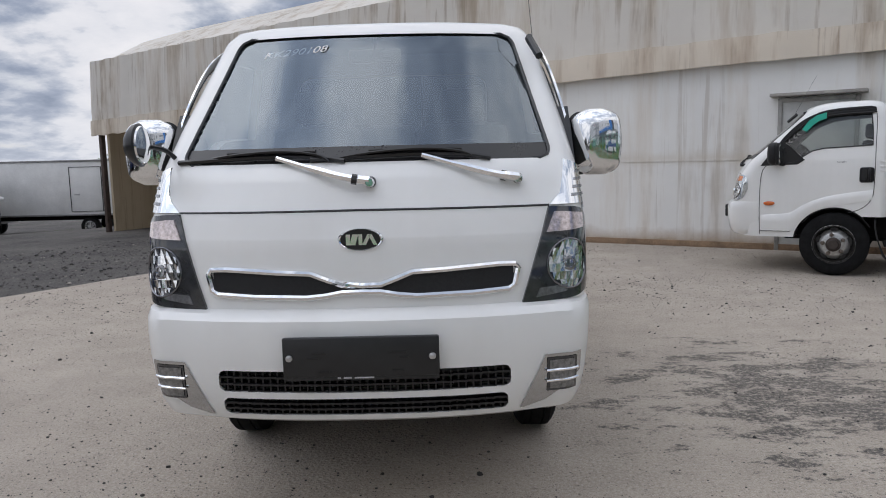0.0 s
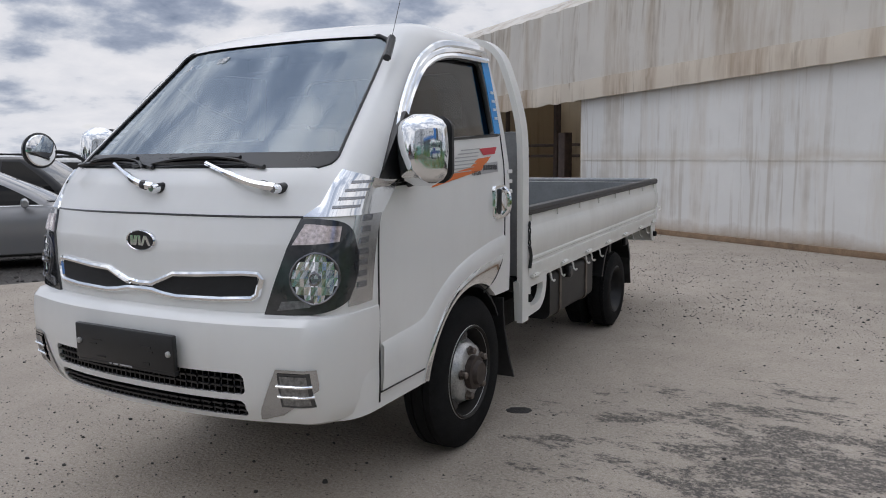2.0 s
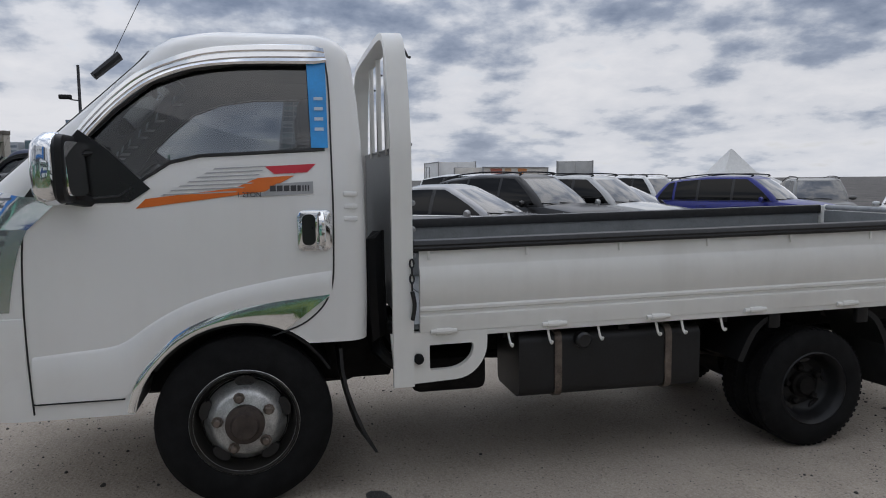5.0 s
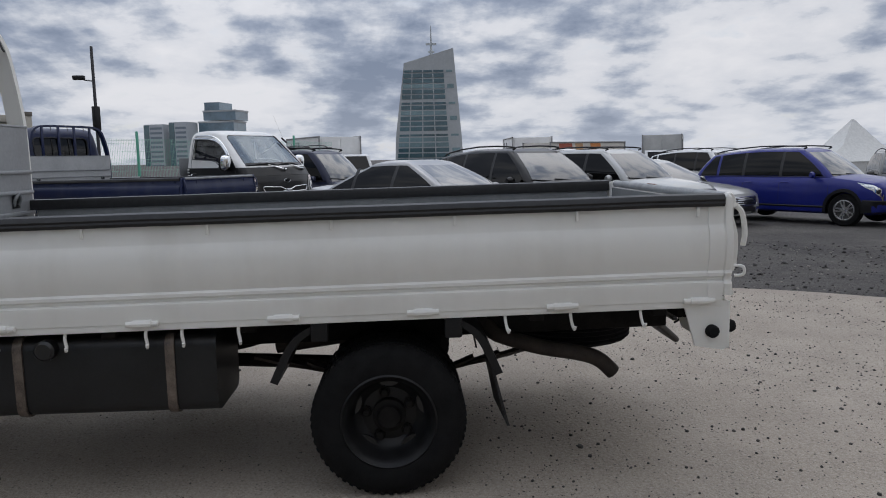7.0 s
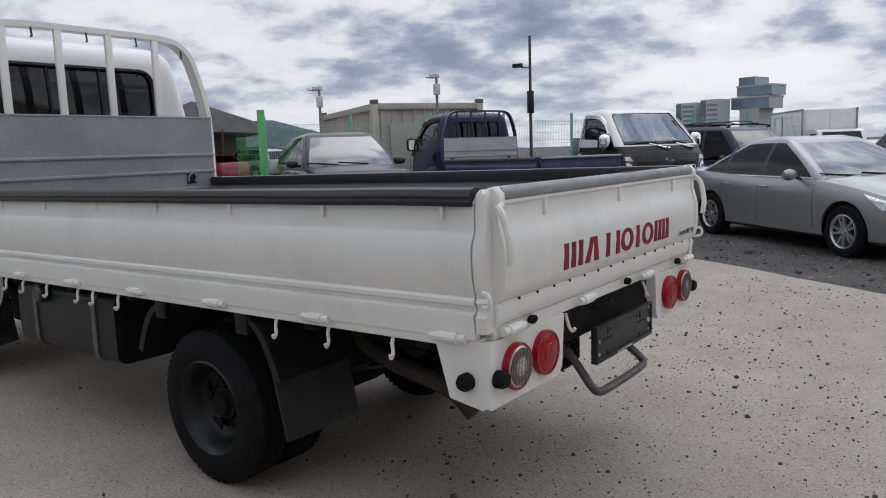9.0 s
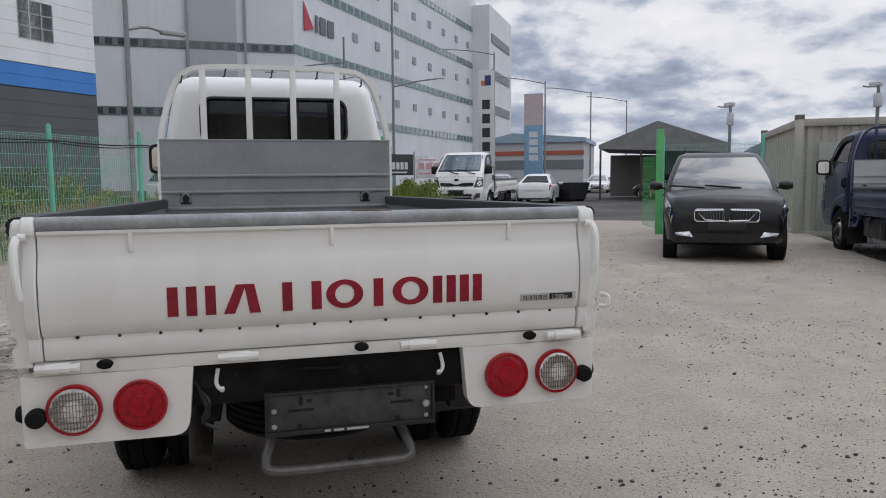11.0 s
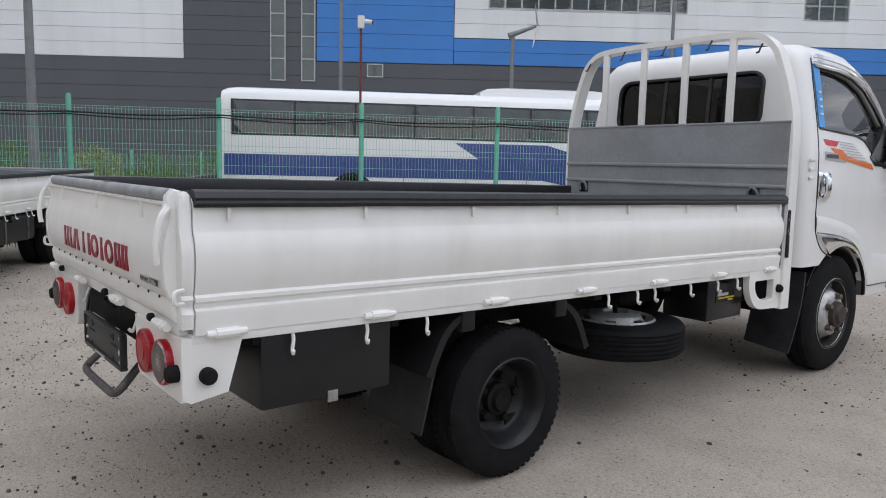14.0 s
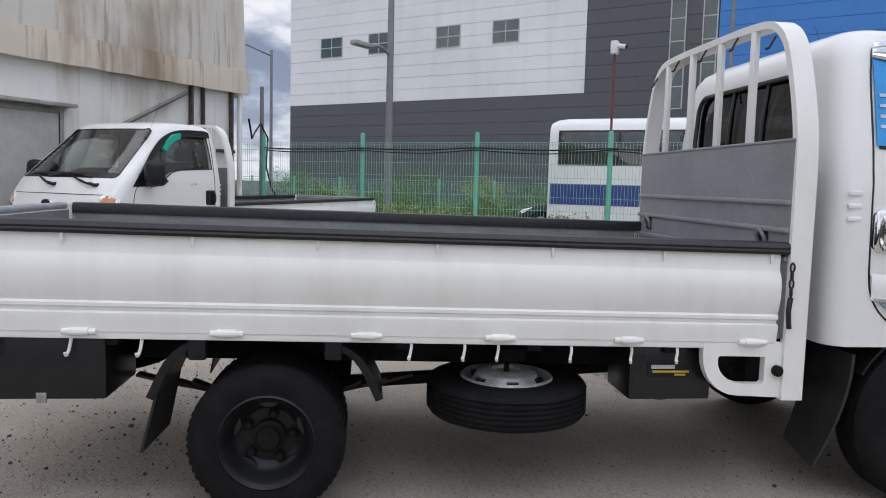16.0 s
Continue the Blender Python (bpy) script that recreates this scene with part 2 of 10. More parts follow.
def smooth_line(pts, k=6):
    """Points of a smooth curve through the given ones."""
    pts = [Vector(p) for p in pts]
    out = []
    for i in range(len(pts) - 1):
        p0, p1, p2, p3 = pts[max(i - 1, 0)], pts[i], pts[i + 1], pts[min(i + 2, len(pts) - 1)]
        for j in range(k):
            t = j / k
            out.append(0.5 * ((2 * p1) + (p2 - p0) * t + (2 * p0 - 5 * p1 + 4 * p2 - p3) * t * t + (3 * p1 - p0 - 3 * p2 + p3) * t ** 3))
    out.append(pts[-1])
    return out


def lathe(bm, prof, axis, c, n=32, caps=True):
    """Turns a profile of (radius, height along the axis) about the axis through c."""
    c = Vector(c)
    ax = {"x": Vector((1, 0, 0)), "y": Vector((0, 1, 0)), "z": Vector((0, 0, 1))}[axis]
    u = ax.orthogonal().normalized()
    w = ax.cross(u)
    rings = [[c + ax * h + (u * math.cos(k * math.tau / n) + w * math.sin(k * math.tau / n)) * r for k in range(n)] for r, h in prof]
    ring_faces(bm, rings, True, caps and prof[0][0] > 1e-4, caps and prof[-1][0] > 1e-4)
    return bm


def cyl(bm, p0, p1, r, n=16):
    return tube(bm, [p0, p1], r, n)


def mesh_of(name, bm, mat, smooth=35):
    bmesh.ops.remove_doubles(bm, verts=bm.verts, dist=1e-5)
    bmesh.ops.recalc_face_normals(bm, faces=bm.faces)
    me = bpy.data.meshes.new(name)
    if smooth:
        for f in bm.faces:
            f.smooth = True
        for e in bm.edges:
            if len(e.link_faces) == 2 and e.calc_face_angle(0) > radians(smooth):
                e.smooth = False
    bm.to_mesh(me)
    bm.free()
    for m in (mat if isinstance(mat, (list, tuple)) else [mat]):
        me.materials.append(m)
    return me


def part(name, bm, mat, parent=None, label="", smooth=35):
    """Links a bmesh as one mesh object under a thing or a part."""
    ob = new(name, mesh_of(name, bm, mat, smooth))
    if parent is not None:
        ob.parent = parent
    if label:
        ob["label"] = label
    return ob


def thing(name, label, category, group="", kind="", m=None):
    ob = new(name)
    ob.empty_display_size = 0.2
    if m is not None:
        ob.matrix_basis = m
    return tagged(ob, label, category, group, kind)


def carve(me, cutters):
    """The mesh with the given closed bmeshes cut out of it."""
    ob = new("cut", me)
    cuts = []
    for bm in cutters:
        bmesh.ops.recalc_face_normals(bm, faces=bm.faces)
        cm = bpy.data.meshes.new("cutter")
        bm.to_mesh(cm)
        bm.free()
        co = new("cutter", cm)
        cuts.append(co)
        md = ob.modifiers.new("b", "BOOLEAN")
        md.operation, md.solver, md.object = "DIFFERENCE", "EXACT", co
    dg = bpy.context.evaluated_depsgraph_get()
    out = bpy.data.meshes.new_from_object(ob.evaluated_get(dg))
    mats = [m for m in me.materials]
    for co in cuts:
        cm = co.data
        bpy.data.objects.remove(co)
        bpy.data.meshes.remove(cm)
    bpy.data.objects.remove(ob)
    out.materials.clear()
    for m in mats:
        out.materials.append(m)
    bm = bmesh.new()
    bm.from_mesh(out)
    for f in bm.faces:
        f.smooth = True
        f.material_index = 0
    for e in bm.edges:
        e.smooth = not (len(e.link_faces) != 2 or e.calc_face_angle(0) > radians(32))
    bm.to_mesh(out)
    bm.free()
    return out


def link(name, me, parent=None, label=""):
    ob = new(name, me)
    if parent is not None:
        ob.parent = parent
    if label:
        ob["label"] = label
    return ob


def rounded(x0, x1, z0, z1, r, n=5):
    """A rounded rectangle as a list of points."""
    out = []
    for cx, cz, a in ((x1 - r, z0 + r, -90), (x1 - r, z1 - r, 0), (x0 + r, z1 - r, 90), (x0 + r, z0 + r, 180)):
        for k in range(n + 1):
            t = radians(a + 90 * k / n)
            out.append((cx + r * math.cos(t), cz + r * math.sin(t)))
    return out


# the yard's own axes: u away from the parked rows, v towards the shed
AXES = Matrix(((0.853, 0.522, 0, 0), (-0.522, 0.853, 0, 0), (0, 0, 1, 0), (0, 0, 0, 1)))
SITE = AXES @ Matrix.Translation((0, -0.1, 0)) @ Matrix.Diagonal((0.965, 0.965, 1, 1))


def site(u, v, z=0.0):
    return SITE @ Vector((u, v, z))


def site_pose(u, v, z=0.0, turn=0.0):
    """A true-size thing at u, v of the yard."""
    return Matrix.Translation(site(u, v, z)) @ AXES @ pose(0, 0, 0, 0, 0, turn)


def far_pose(u, v, z=0.0, turn=0.0):
    return AXES @ pose(u, v, z, 0, 0, turn)


def lot_z(u, v=0.0):
    """The lot falls away gently beyond the slab."""
    z = float(np.interp(u, [-200, -30, -20, -14, -9.5, -7.6, -7.0], [-0.45, -0.40, -0.30, -0.22, -0.13, -0.045, -0.035]))
    return z


# ---- ground ----
def yard_ground():
    n = Nodes("yard_ground")
    p = n.world()
    big = n.noise(0.35, 5.0, 0.6, p)
    mid = n.noise(2.2, 6.0, 0.65, p)
    fine = n.noise(60.0, 4.0, 0.7, p)
    grit = n.voronoi(55.0, p)
    conc = n.mix(n.ramp(mid, [(0.3, 0.0), (0.7, 1.0)]), (0.305, 0.262, 0.214), (0.440, 0.385, 0.322))
    conc = n.mix(n.math("MULTIPLY", n.ramp(fine, [(0.42, 0.0), (0.62, 1.0)]), 0.5), conc, (0.55, 0.495, 0.435))
    conc = n.mix(n.math("MULTIPLY", n.ramp(n.noise(38.0, 5.0, 0.75, p), [(0.57, 0.0), (0.63, 1.0)]), 0.5), conc, (0.13, 0.115, 0.10))
    speck = n.math("MULTIPLY", n.ramp(n.voronoi(48.0, p), [(0.12, 1.0), (0.20, 0.0)]), n.ramp(n.noise(5.0, 4.0, 0.7, p), [(0.42, 0.0), (0.56, 1.0)]))
    conc = n.mix(n.math("MULTIPLY", speck, 0.8), conc, (0.09, 0.080, 0.070))
    conc = n.mix(n.math("MULTIPLY", n.ramp(n.voronoi(21.0, p), [(0.09, 1.0), (0.13, 0.0)]), 0.8), conc, (0.07, 0.064, 0.058))
    grain = n.noise(150.0, 3.0, 0.7, p)
    conc = n.mix(n.math("MULTIPLY", n.ramp(grain, [(0.30, 1.0), (0.48, 0.0)]), 0.55), conc, (0.15, 0.13, 0.108))
    conc = n.mix(n.math("MULTIPLY", n.ramp(grain, [(0.55, 0.0), (0.68, 1.0)]), 0.5), conc, (0.66, 0.595, 0.52))
    # worn patches of old tar, torn out along one way
    q = n.t.nodes.new("ShaderNodeMapping")
    q.inputs["Rotation"].default_value = (0, 0, 0.75)
    q.inputs["Scale"].default_value = (0.75, 1.45, 1.0)
    n.put(q.inputs[0], p)
    torn = n.noise(3.0, 12.0, 0.8, q.outputs[0])
    sp = n.t.nodes.new("ShaderNodeVectorMath")
    sp.operation = "DISTANCE"
    n.put(sp.inputs[0], p)
    sp.inputs[1].default_value = (2.35, 2.2, 0)
    near = n.ramp(n.math("DIVIDE", sp.outputs["Value"], 1.75), [(0.20, 1.0), (1.0, 0.0)])
    mask = n.ramp(n.math("ADD", torn, n.math("MULTIPLY", near, 0.15)), [(0.60, 0.0), (0.64, 1.0)])
    crumb = n.ramp(n.noise(34.0, 6.0, 0.8, p), [(0.40, 0.05), (0.52, 1.0)])
    mask = n.math("MULTIPLY", mask, crumb)
    conc = n.mix(n.math("MULTIPLY", n.math("MULTIPLY", mask, n.ramp(near, [(0.0, 0.0), (0.25, 1.0)])), 0.9), conc, (0.075, 0.071, 0.068))
    conc = n.mix(n.math("MULTIPLY", n.ramp(big, [(0.45, 0.0), (0.7, 1.0)]), 0.3), conc, (0.24, 0.208, 0.182))
    n.set(color=conc, rough=0.9, spec=0.2)
    n.bump(n.math("ADD", n.math("MULTIPLY", fine, 0.6), n.math("MULTIPLY", grit, 0.4)), 0.7, 0.012)
    return n.m


def lot_ground():
    n = Nodes("lot_asphalt")
    p = n.world()
    a = n.noise(0.5, 6.0, 0.65, p)
    b = n.noise(9.0, 8.0, 0.75, p)
    c = n.noise(70.0, 3.0, 0.7, p)
    col = n.mix(n.ramp(a, [(0.35, 0.0), (0.65, 1.0)]), (0.042, 0.039, 0.037), (0.115, 0.105, 0.096))
    col = n.mix(n.math("MULTIPLY", n.ramp(b, [(0.52, 0.0), (0.62, 1.0)]), 0.7), col, (0.12, 0.112, 0.104))
    col = n.mix(n.math("MULTIPLY", n.ramp(c, [(0.55, 0.0), (0.65, 1.0)]), 0.5), col, (0.24, 0.225, 0.21))
    n.set(color=col, rough=0.82, spec=0.3)
    n.bump(n.math("ADD", b, n.math("MULTIPLY", c, 0.4)), 0.9, 0.03)
    return n.m


YARD, LOT = yard_ground(), lot_ground()
bm = bmesh.new()
us = [-900, -200, -60, -30, -25, -20, -17, -14, -12, -10.5, -9.5, -8.5, -7.6, -7.0, 0, 20, 60, 900]
dip = lambda u, v: -0.57 * float(np.interp(u, [-26, -19], [1, 0])) * float(np.interp(v, [6, 12], [0, 1]))
vs = [-900, -60, -20, 0, 4, 6, 8, 10, 12, 14, 20, 60, 900]
grid = [[bm.verts.new(site(u, v, lot_z(u) + dip(u, v))) for v in vs] for u in us]
for r0, r1 in zip(grid, grid[1:]):
    for k in range(len(vs) - 1):
        bm.faces.new((r0[k], r1[k], r1[k + 1], r0[k + 1]))
tagged(part("ground", bm, LOT), "dark worn asphalt and packed gravel of the parking lot", "ground", kind="structure")
bm = bmesh.new()
edge = []
for k in range(61):
    v = -15.3 + 28.0 * k / 60
    edge.append(site(-7.5 + 0.10 * noise.noise(Vector((v * 0.9, 3.0, 0))) + 0.03 * noise.noise(Vector((v * 5, 1.0, 0))), v, 0))
for k in range(41):
    edge.append(site(-7.5 + 22.0 * k / 40, 12.7 + 0.0 * k, 0))
edge += [site(14.5, -15.3, 0)]
for k in range(41):
    u = 14.5 - 22.0 * k / 40
    edge.append(site(u, -15.3 + 0.12 * noise.noise(Vector((u * 0.8, 9.0, 0))), 0))
clean = [edge[0]]
for p in edge[1:]:
    if (p - clean[-1]).length > 0.02 and (p - edge[0]).length > 0.02:
        clean.append(p)
ring_faces(bm, [[(p.x, p.y, -0.2) for p in clean], [(p.x, p.y, 0.0) for p in clean]])
bmesh.ops.triangulate(bm, faces=[f for f in bm.faces if len(f.verts) > 4])
tagged(part("yard_slab", bm, YARD, smooth=0), "dusty pale concrete yard with grit and torn tar patches", "pavement", kind="structure")

# ---- the flatbed truck ----
CAB_Z = [0.47, 0.60, 0.93, 1.05, 1.19, 1.29, 1.42, 1.46, 1.62, 1.85, 2.00, 2.05, 2.09, 2.115, 2.128]
CAB_F = [1.02, 0.99, 0.905, 0.905, 0.918, 0.948, 1.01, 1.045, 1.225, 1.485, 1.65, 1.71, 1.79, 1.90, 2.05]
CAB_C = [0.10, 0.10, 0.11, 0.12, 0.125, 0.13, 0.15, 0.15, 0.14, 0.125, 0.115, 0.11, 0.10, 0.09, 0.08]
CAB_W = [0.835, 0.845, 0.853, 0.853, 0.853, 0.852, 0.848, 0.846, 0.825, 0.785, 0.755, 0.738, 0.706, 0.655, 0.55]
CAB_R = [2.72, 2.735, 2.745, 2.745, 2.745, 2.745, 2.742, 2.742, 2.735, 2.72, 2.70, 2.685, 2.65, 2.60, 2.50]


def cab_at(z, table):
    return float(np.interp(z, CAB_Z, table))


def cab_front(x, z):
    """How far back the cab's front lies at x and z."""
    w = cab_at(z, CAB_W) - 0.10
    s = abs(x) / w
    return cab_at(z, CAB_F) + cab_at(z, CAB_C) * s ** 2.5


def plan_ring(yf, c, w, rx, ry, yr, rr, z, nf=12, nc=8):
    half = []
    for k in range(nf + 1):
        s = k / nf
        half.append((s * (w - rx), yf + c * s ** 2.5))
    for k in range(1, nc + 1):
        a = radians(90 * k / nc)
        half.append((w - rx + rx * math.sin(a), yf + c + ry * (1 - math.cos(a))))
    half.append((w, yf + c + ry + (yr - rr - yf - c - ry) * 0.5))
    for k in range(6):
        a = radians(90 * k / 5)
        half.append((w - rr + rr * math.cos(a), yr - rr + rr * math.sin(a)))
    return [(x, y, z) for x, y in half] + [(-x, y, z) for x, y in half[::-1][:-1]]


def cab_ring(z, inset=0.0):
    w = cab_at(z, CAB_W) - inset
    return plan_ring(cab_at(z, CAB_F) + inset, cab_at(z, CAB_C), w, 0.10, 0.17, cab_at(z, CAB_R) - inset, 0.10, z)


def skin(z, a, out=0.0):
    """A point on the cab's outside: a from 0 (middle of the front) to 1 (corner begins), 2 (side begins), then metres back along the side."""
    w, yf, c = cab_at(z, CAB_W), cab_at(z, CAB_F), cab_at(z, CAB_C)
    if a <= 1:
        x, y = a * (w - 0.10), yf + c * a ** 2.5
        n = Vector((2.5 * c * a ** 1.5 / (w - 0.10), -1, 0)).normalized()
    elif a <= 2:
        t = radians(90 * (a - 1))
        x, y = w - 0.10 + 0.10 * math.sin(t), yf + c + 0.17 * (1 - math.cos(t))
        n = Vector((math.sin(t) / 0.10, -math.cos(t) / 0.17, 0)).normalized()
    else:
        x, y, n = w, yf + c + 0.17 + (a - 2), Vector((1, 0, 0))
    return Vector((x, y, z)) + n * out


def patch(bm, lo, hi, inner, outer, out, nz=8, na=12, side=1, thick=0.012):
    """A shell lying on the cab's skin between heights lo and hi; inner and outer give a at each height (0 to 1)."""
    g = []
    for i in range(nz + 1):
        t = i / nz
        row = []
        for j in range(na + 1):
            a = inner(t) + (outer(t) - inner(t)) * j / na
            z = lo(j / na) + (hi(j / na) - lo(j / na)) * t
            row.append((z, a))
        g.append(row)
    top = [[skin(z, a, out) for z, a in r] for r in g]
    bot = [[skin(z, a, out - thick) for z, a in r] for r in g]
    def mk(p):
        return bm.verts.new((p.x * side, p.y, p.z))
    T = [[mk(p) for p in r] for r in top]
    B = [[mk(p) for p in r] for r in bot]
    for i in range(nz):
        for j in range(na):
            bm.faces.new((T[i][j], T[i][j + 1], T[i + 1][j + 1], T[i + 1][j]))
            bm.faces.new((B[i][j], B[i + 1][j], B[i + 1][j + 1], B[i][j + 1]))
    for j in range(na):
        bm.faces.new((T[0][j], B[0][j], B[0][j + 1], T[0][j + 1]))
        bm.faces.new((T[nz][j], T[nz][j + 1], B[nz][j + 1], B[nz][j]))
    for i in range(nz):
        bm.faces.new((T[i][0], T[i + 1][0], B[i + 1][0], B[i][0]))
        bm.faces.new((T[i][na], B[i][na], B[i + 1][na], T[i + 1][na]))
    return bm


def rows_sheet(bm, zs, lo, hi, place, n=16):
    """A sheet of rows: at each height from lo(z) to hi(z), put in space by place(s, z)."""
    vs = []
    for z in zs:
        a, b = lo(z), hi(z)
        vs.append([bm.verts.new(place(a + (b - a) * k / n, z)) for k in range(n + 1)])
    for p, q in zip(vs, vs[1:]):
        for k in range(n):
            bm.faces.new((p[k], p[k + 1], q[k + 1], q[k]))
    return bm


truck = thing("flatbed_truck", "white light flatbed truck with chrome trim and empty bed", "truck")

# cab shell with its openings
zs = sorted(set([0.47, 0.53] + list(np.linspace(0.6, 2.0, 29)) + CAB_Z))
bm = bmesh.new()
ring_faces(bm, [cab_ring(z) for z in zs])
mesh = mesh_of("cab", bm, WHITE)
cuts = []
c = bmesh.new()
ring_faces(c, [cab_ring(z, 0.045) for z in [0.55] + list(np.linspace(0.65, 2.0, 15)) + [2.05, 2.075]])
cuts.append(c)
WS_LO, WS_HI = 1.475, 2.048


def ws_half(z):
    t = (z - WS_LO) / (WS_HI - WS_LO)
    h = 0.738 - 0.105 * t
    r = 0.05
    e = min(z - WS_LO, WS_HI - z)
    if e < r:
        h -= r - math.sqrt(max(r * r - (r - e) ** 2, 0))
    return h


c = bmesh.new()
zz = [WS_LO + (WS_HI - WS_LO) * k / 40 for k in range(41)]
prism(c, [(ws_half(z), z) for z in zz] + [(-ws_half(z), z) for z in zz[::-1]], "y", 0.6, 1.95)
cuts.append(c)
# side windows, in y and z
SIDEWIN = [(1.40, 1.405), (1.70, 1.425), (1.80, 1.50), (1.90, 1.565), (2.02, 1.592), (2.555, 1.618), (2.545, 1.80), (2.525, 1.985), (2.50, 2.000), (2.20, 1.993),
           (2.00, 1.965), (1.83, 1.900), (1.69, 1.785), (1.585, 1.680), (1.48, 1.540)]
for s in (1, -1):
    c = bmesh.new()
    prism(c, SIDEWIN, "x", 0.5 * s, 1.0 * s)
    cuts.append(c)
REARWIN = rounded(-0.535, 0.555, 1.625, 1.975, 0.085)
c = bmesh.new()
prism(c, REARWIN, "y", 2.55, 2.95)
cuts.append(c)
for s in (1, -1):
    c = bmesh.new()
    lathe(c, [(0.455, 0.35), (0.455, 1.1)], "x", (0, 2.165, 0.415), 48)
    if s < 0:
        bmesh.ops.scale(c, vec=(-1, 1, 1), verts=c.verts)
    cuts.append(c)
c = bmesh.new()
box(c, -1, 1, 2.25, 2.9, 0.3, 0.757)
cuts.append(c)
cab_me = carve(mesh, cuts)
# grey lining inside the cab
cab_me.materials.append(simple("cab_lining", (0.11, 0.112, 0.115), 0.85, 0.0, 0.15, 8.0))
for p in cab_me.polygons:
    c = p.center
    w_, r_ = cab_at(c.z, CAB_W) - abs(c.x), cab_at(c.z, CAB_R) - c.y
    f_ = c.y - cab_front(min(abs(c.x), cab_at(c.z, CAB_W) - 0.10), c.z)
    deep = w_ > 0.03 and r_ > 0.03 and f_ > 0.03 and 0.5 < c.z < 2.085
    if deep and w_ < 0.10 and r_ < 0.10:
        deep = math.hypot(0.10 - w_, 0.10 - r_) < 0.07
    if deep and w_ < 0.10 and f_ < 0.17:
        deep = math.hypot((0.10 - w_) / 0.10, (0.17 - f_) / 0.17) < 0.72
    if deep:
        p.material_index = 1
link("cab", cab_me, truck)

bm = bmesh.new()
zs2 = [WS_LO - 0.004 + (WS_HI - WS_LO + 0.008) * k / 24 for k in range(25)]
rows_sheet(bm, zs2, lambda z: -ws_half(z) - 0.012, lambda z: ws_half(z) + 0.012, lambda x, z: (x, cab_front(x, z) + 0.010, z), 32)
o = part("windscreen", bm, GLASS, truck, "laminated glass windscreen mirroring the clouds")
o.visible_shadow = False
WS = o
bm = bmesh.new()
loop = [(ws_half(z) - 0.004, z) for z in zz] + [(-ws_half(z) + 0.004, z) for z in zz[::-1]]
tube(bm, [(x, cab_front(x, z) + 0.001, z) for x, z in loop], 0.007, 6, closed=True)
part("windscreen_seal", bm, SATIN, truck)
bm = bmesh.new()
rows_sheet(bm, [WS_LO, WS_LO + 0.03, WS_LO + 0.062], lambda z: -ws_half(z) - 0.01, lambda z: ws_half(z) + 0.01, lambda x, z: (x, cab_front(x, z) + 0.006, z), 32)
part("windscreen_border", bm, SATIN, truck, "black printed border of the windscreen")


def win_span(poly, z):
    ys = []
    for (y0, z0), (y1, z1) in zip(poly, poly[1:] + poly[:1]):
        if (z0 - z) * (z1 - z) <= 0 and z0 != z1:
            ys.append(y0 + (y1 - y0) * (z - z0) / (z1 - z0))
    return (min(ys), max(ys)) if ys else (2.0, 2.0)


for s in (1, -1):
    bm = bmesh.new()
    rows_sheet(bm, [1.407 + 0.591 * k / 20 for k in range(21)], lambda z: win_span(SIDEWIN, z)[0], lambda z: win_span(SIDEWIN, z)[1],
               lambda y, z: (s * (cab_at(z, CAB_W) - 0.022), y, z), 8)
    o = part("side_window", bm, DARKGLASS, truck, "tinted side window")
    o.visible_shadow = False
    bm = bmesh.new()
    tube(bm, [(s * (cab_at(z, CAB_W) + 0.001), y, z) for y, z in SIDEWIN], 0.008, 6, closed=True)
    part("window_seal", bm, SATIN, truck)
    # chrome rain visor over the window
    arc = smooth_line([(0, 1.505, 1.60), (0, 1.57, 1.700), (0, 1.69, 1.832), (0, 1.82, 1.932), (0, 1.985, 1.994), (0, 2.20, 2.020), (0, 2.565, 2.027)], 5)
    bm = bmesh.new()
    rings = []
    for k, p in enumerate(arc):
        w = cab_at(p.z, CAB_W)
        f = 1.0 if k < len(arc) - 1 else 0.72
        rings.append([(s * (w + dx * f), p.y + dy, p.z + dz * f) for dx, dy, dz in ((0.004, 0.0, 0.040), (0.016, 0.002, 0.036), (0.021, 0.004, 0.020), (0.018, 0.005, 0.014), (0.024, 0.006, 0.010), (0.028, 0.008, -0.004), (0.025, 0.009, -0.009), (0.034, 0.012, -0.020), (0.030, 0.014, -0.030), (0.008, 0.006, 0.004))])
    ring_faces(bm, rings)
    part("rain_visor", bm, CHROME, truck, "chrome rain visor")
    # blue film left on the rear of the window
    bm = bmesh.new()
    rings = []
    for k in range(9):
        z = 1.625 + 0.385 * k / 8
        w = cab_at(z, CAB_W) + 0.006
        y0 = 2.497 - 0.01 * k / 8
        rings.append([(s * w, y0, z), (s * w, 2.572, z), (s * (w + 0.004), 2.572, z), (s * (w + 0.004), y0, z)])
    ring_faces(bm, rings)
    film = part("protective_film", bm, simple("blue_film", (0.010, 0.30, 0.74), 0.35, 0.0, 0.15, 8.0, coat=0.3), truck, "bright blue protective film strip")
    for k in range(4):
        bm = bmesh.new()
        z = 1.70 + 0.045 * k
        w = cab_at(z, CAB_W) + 0.012
        box(bm, *(sorted((s * w, s * (w + 0.003)))), 2.515, 2.555, z, z + 0.014)
        part("film_slot", bm, simple("film_slot_pale", (0.62, 0.75, 0.86), 0.5), film)
bm = bmesh.new()
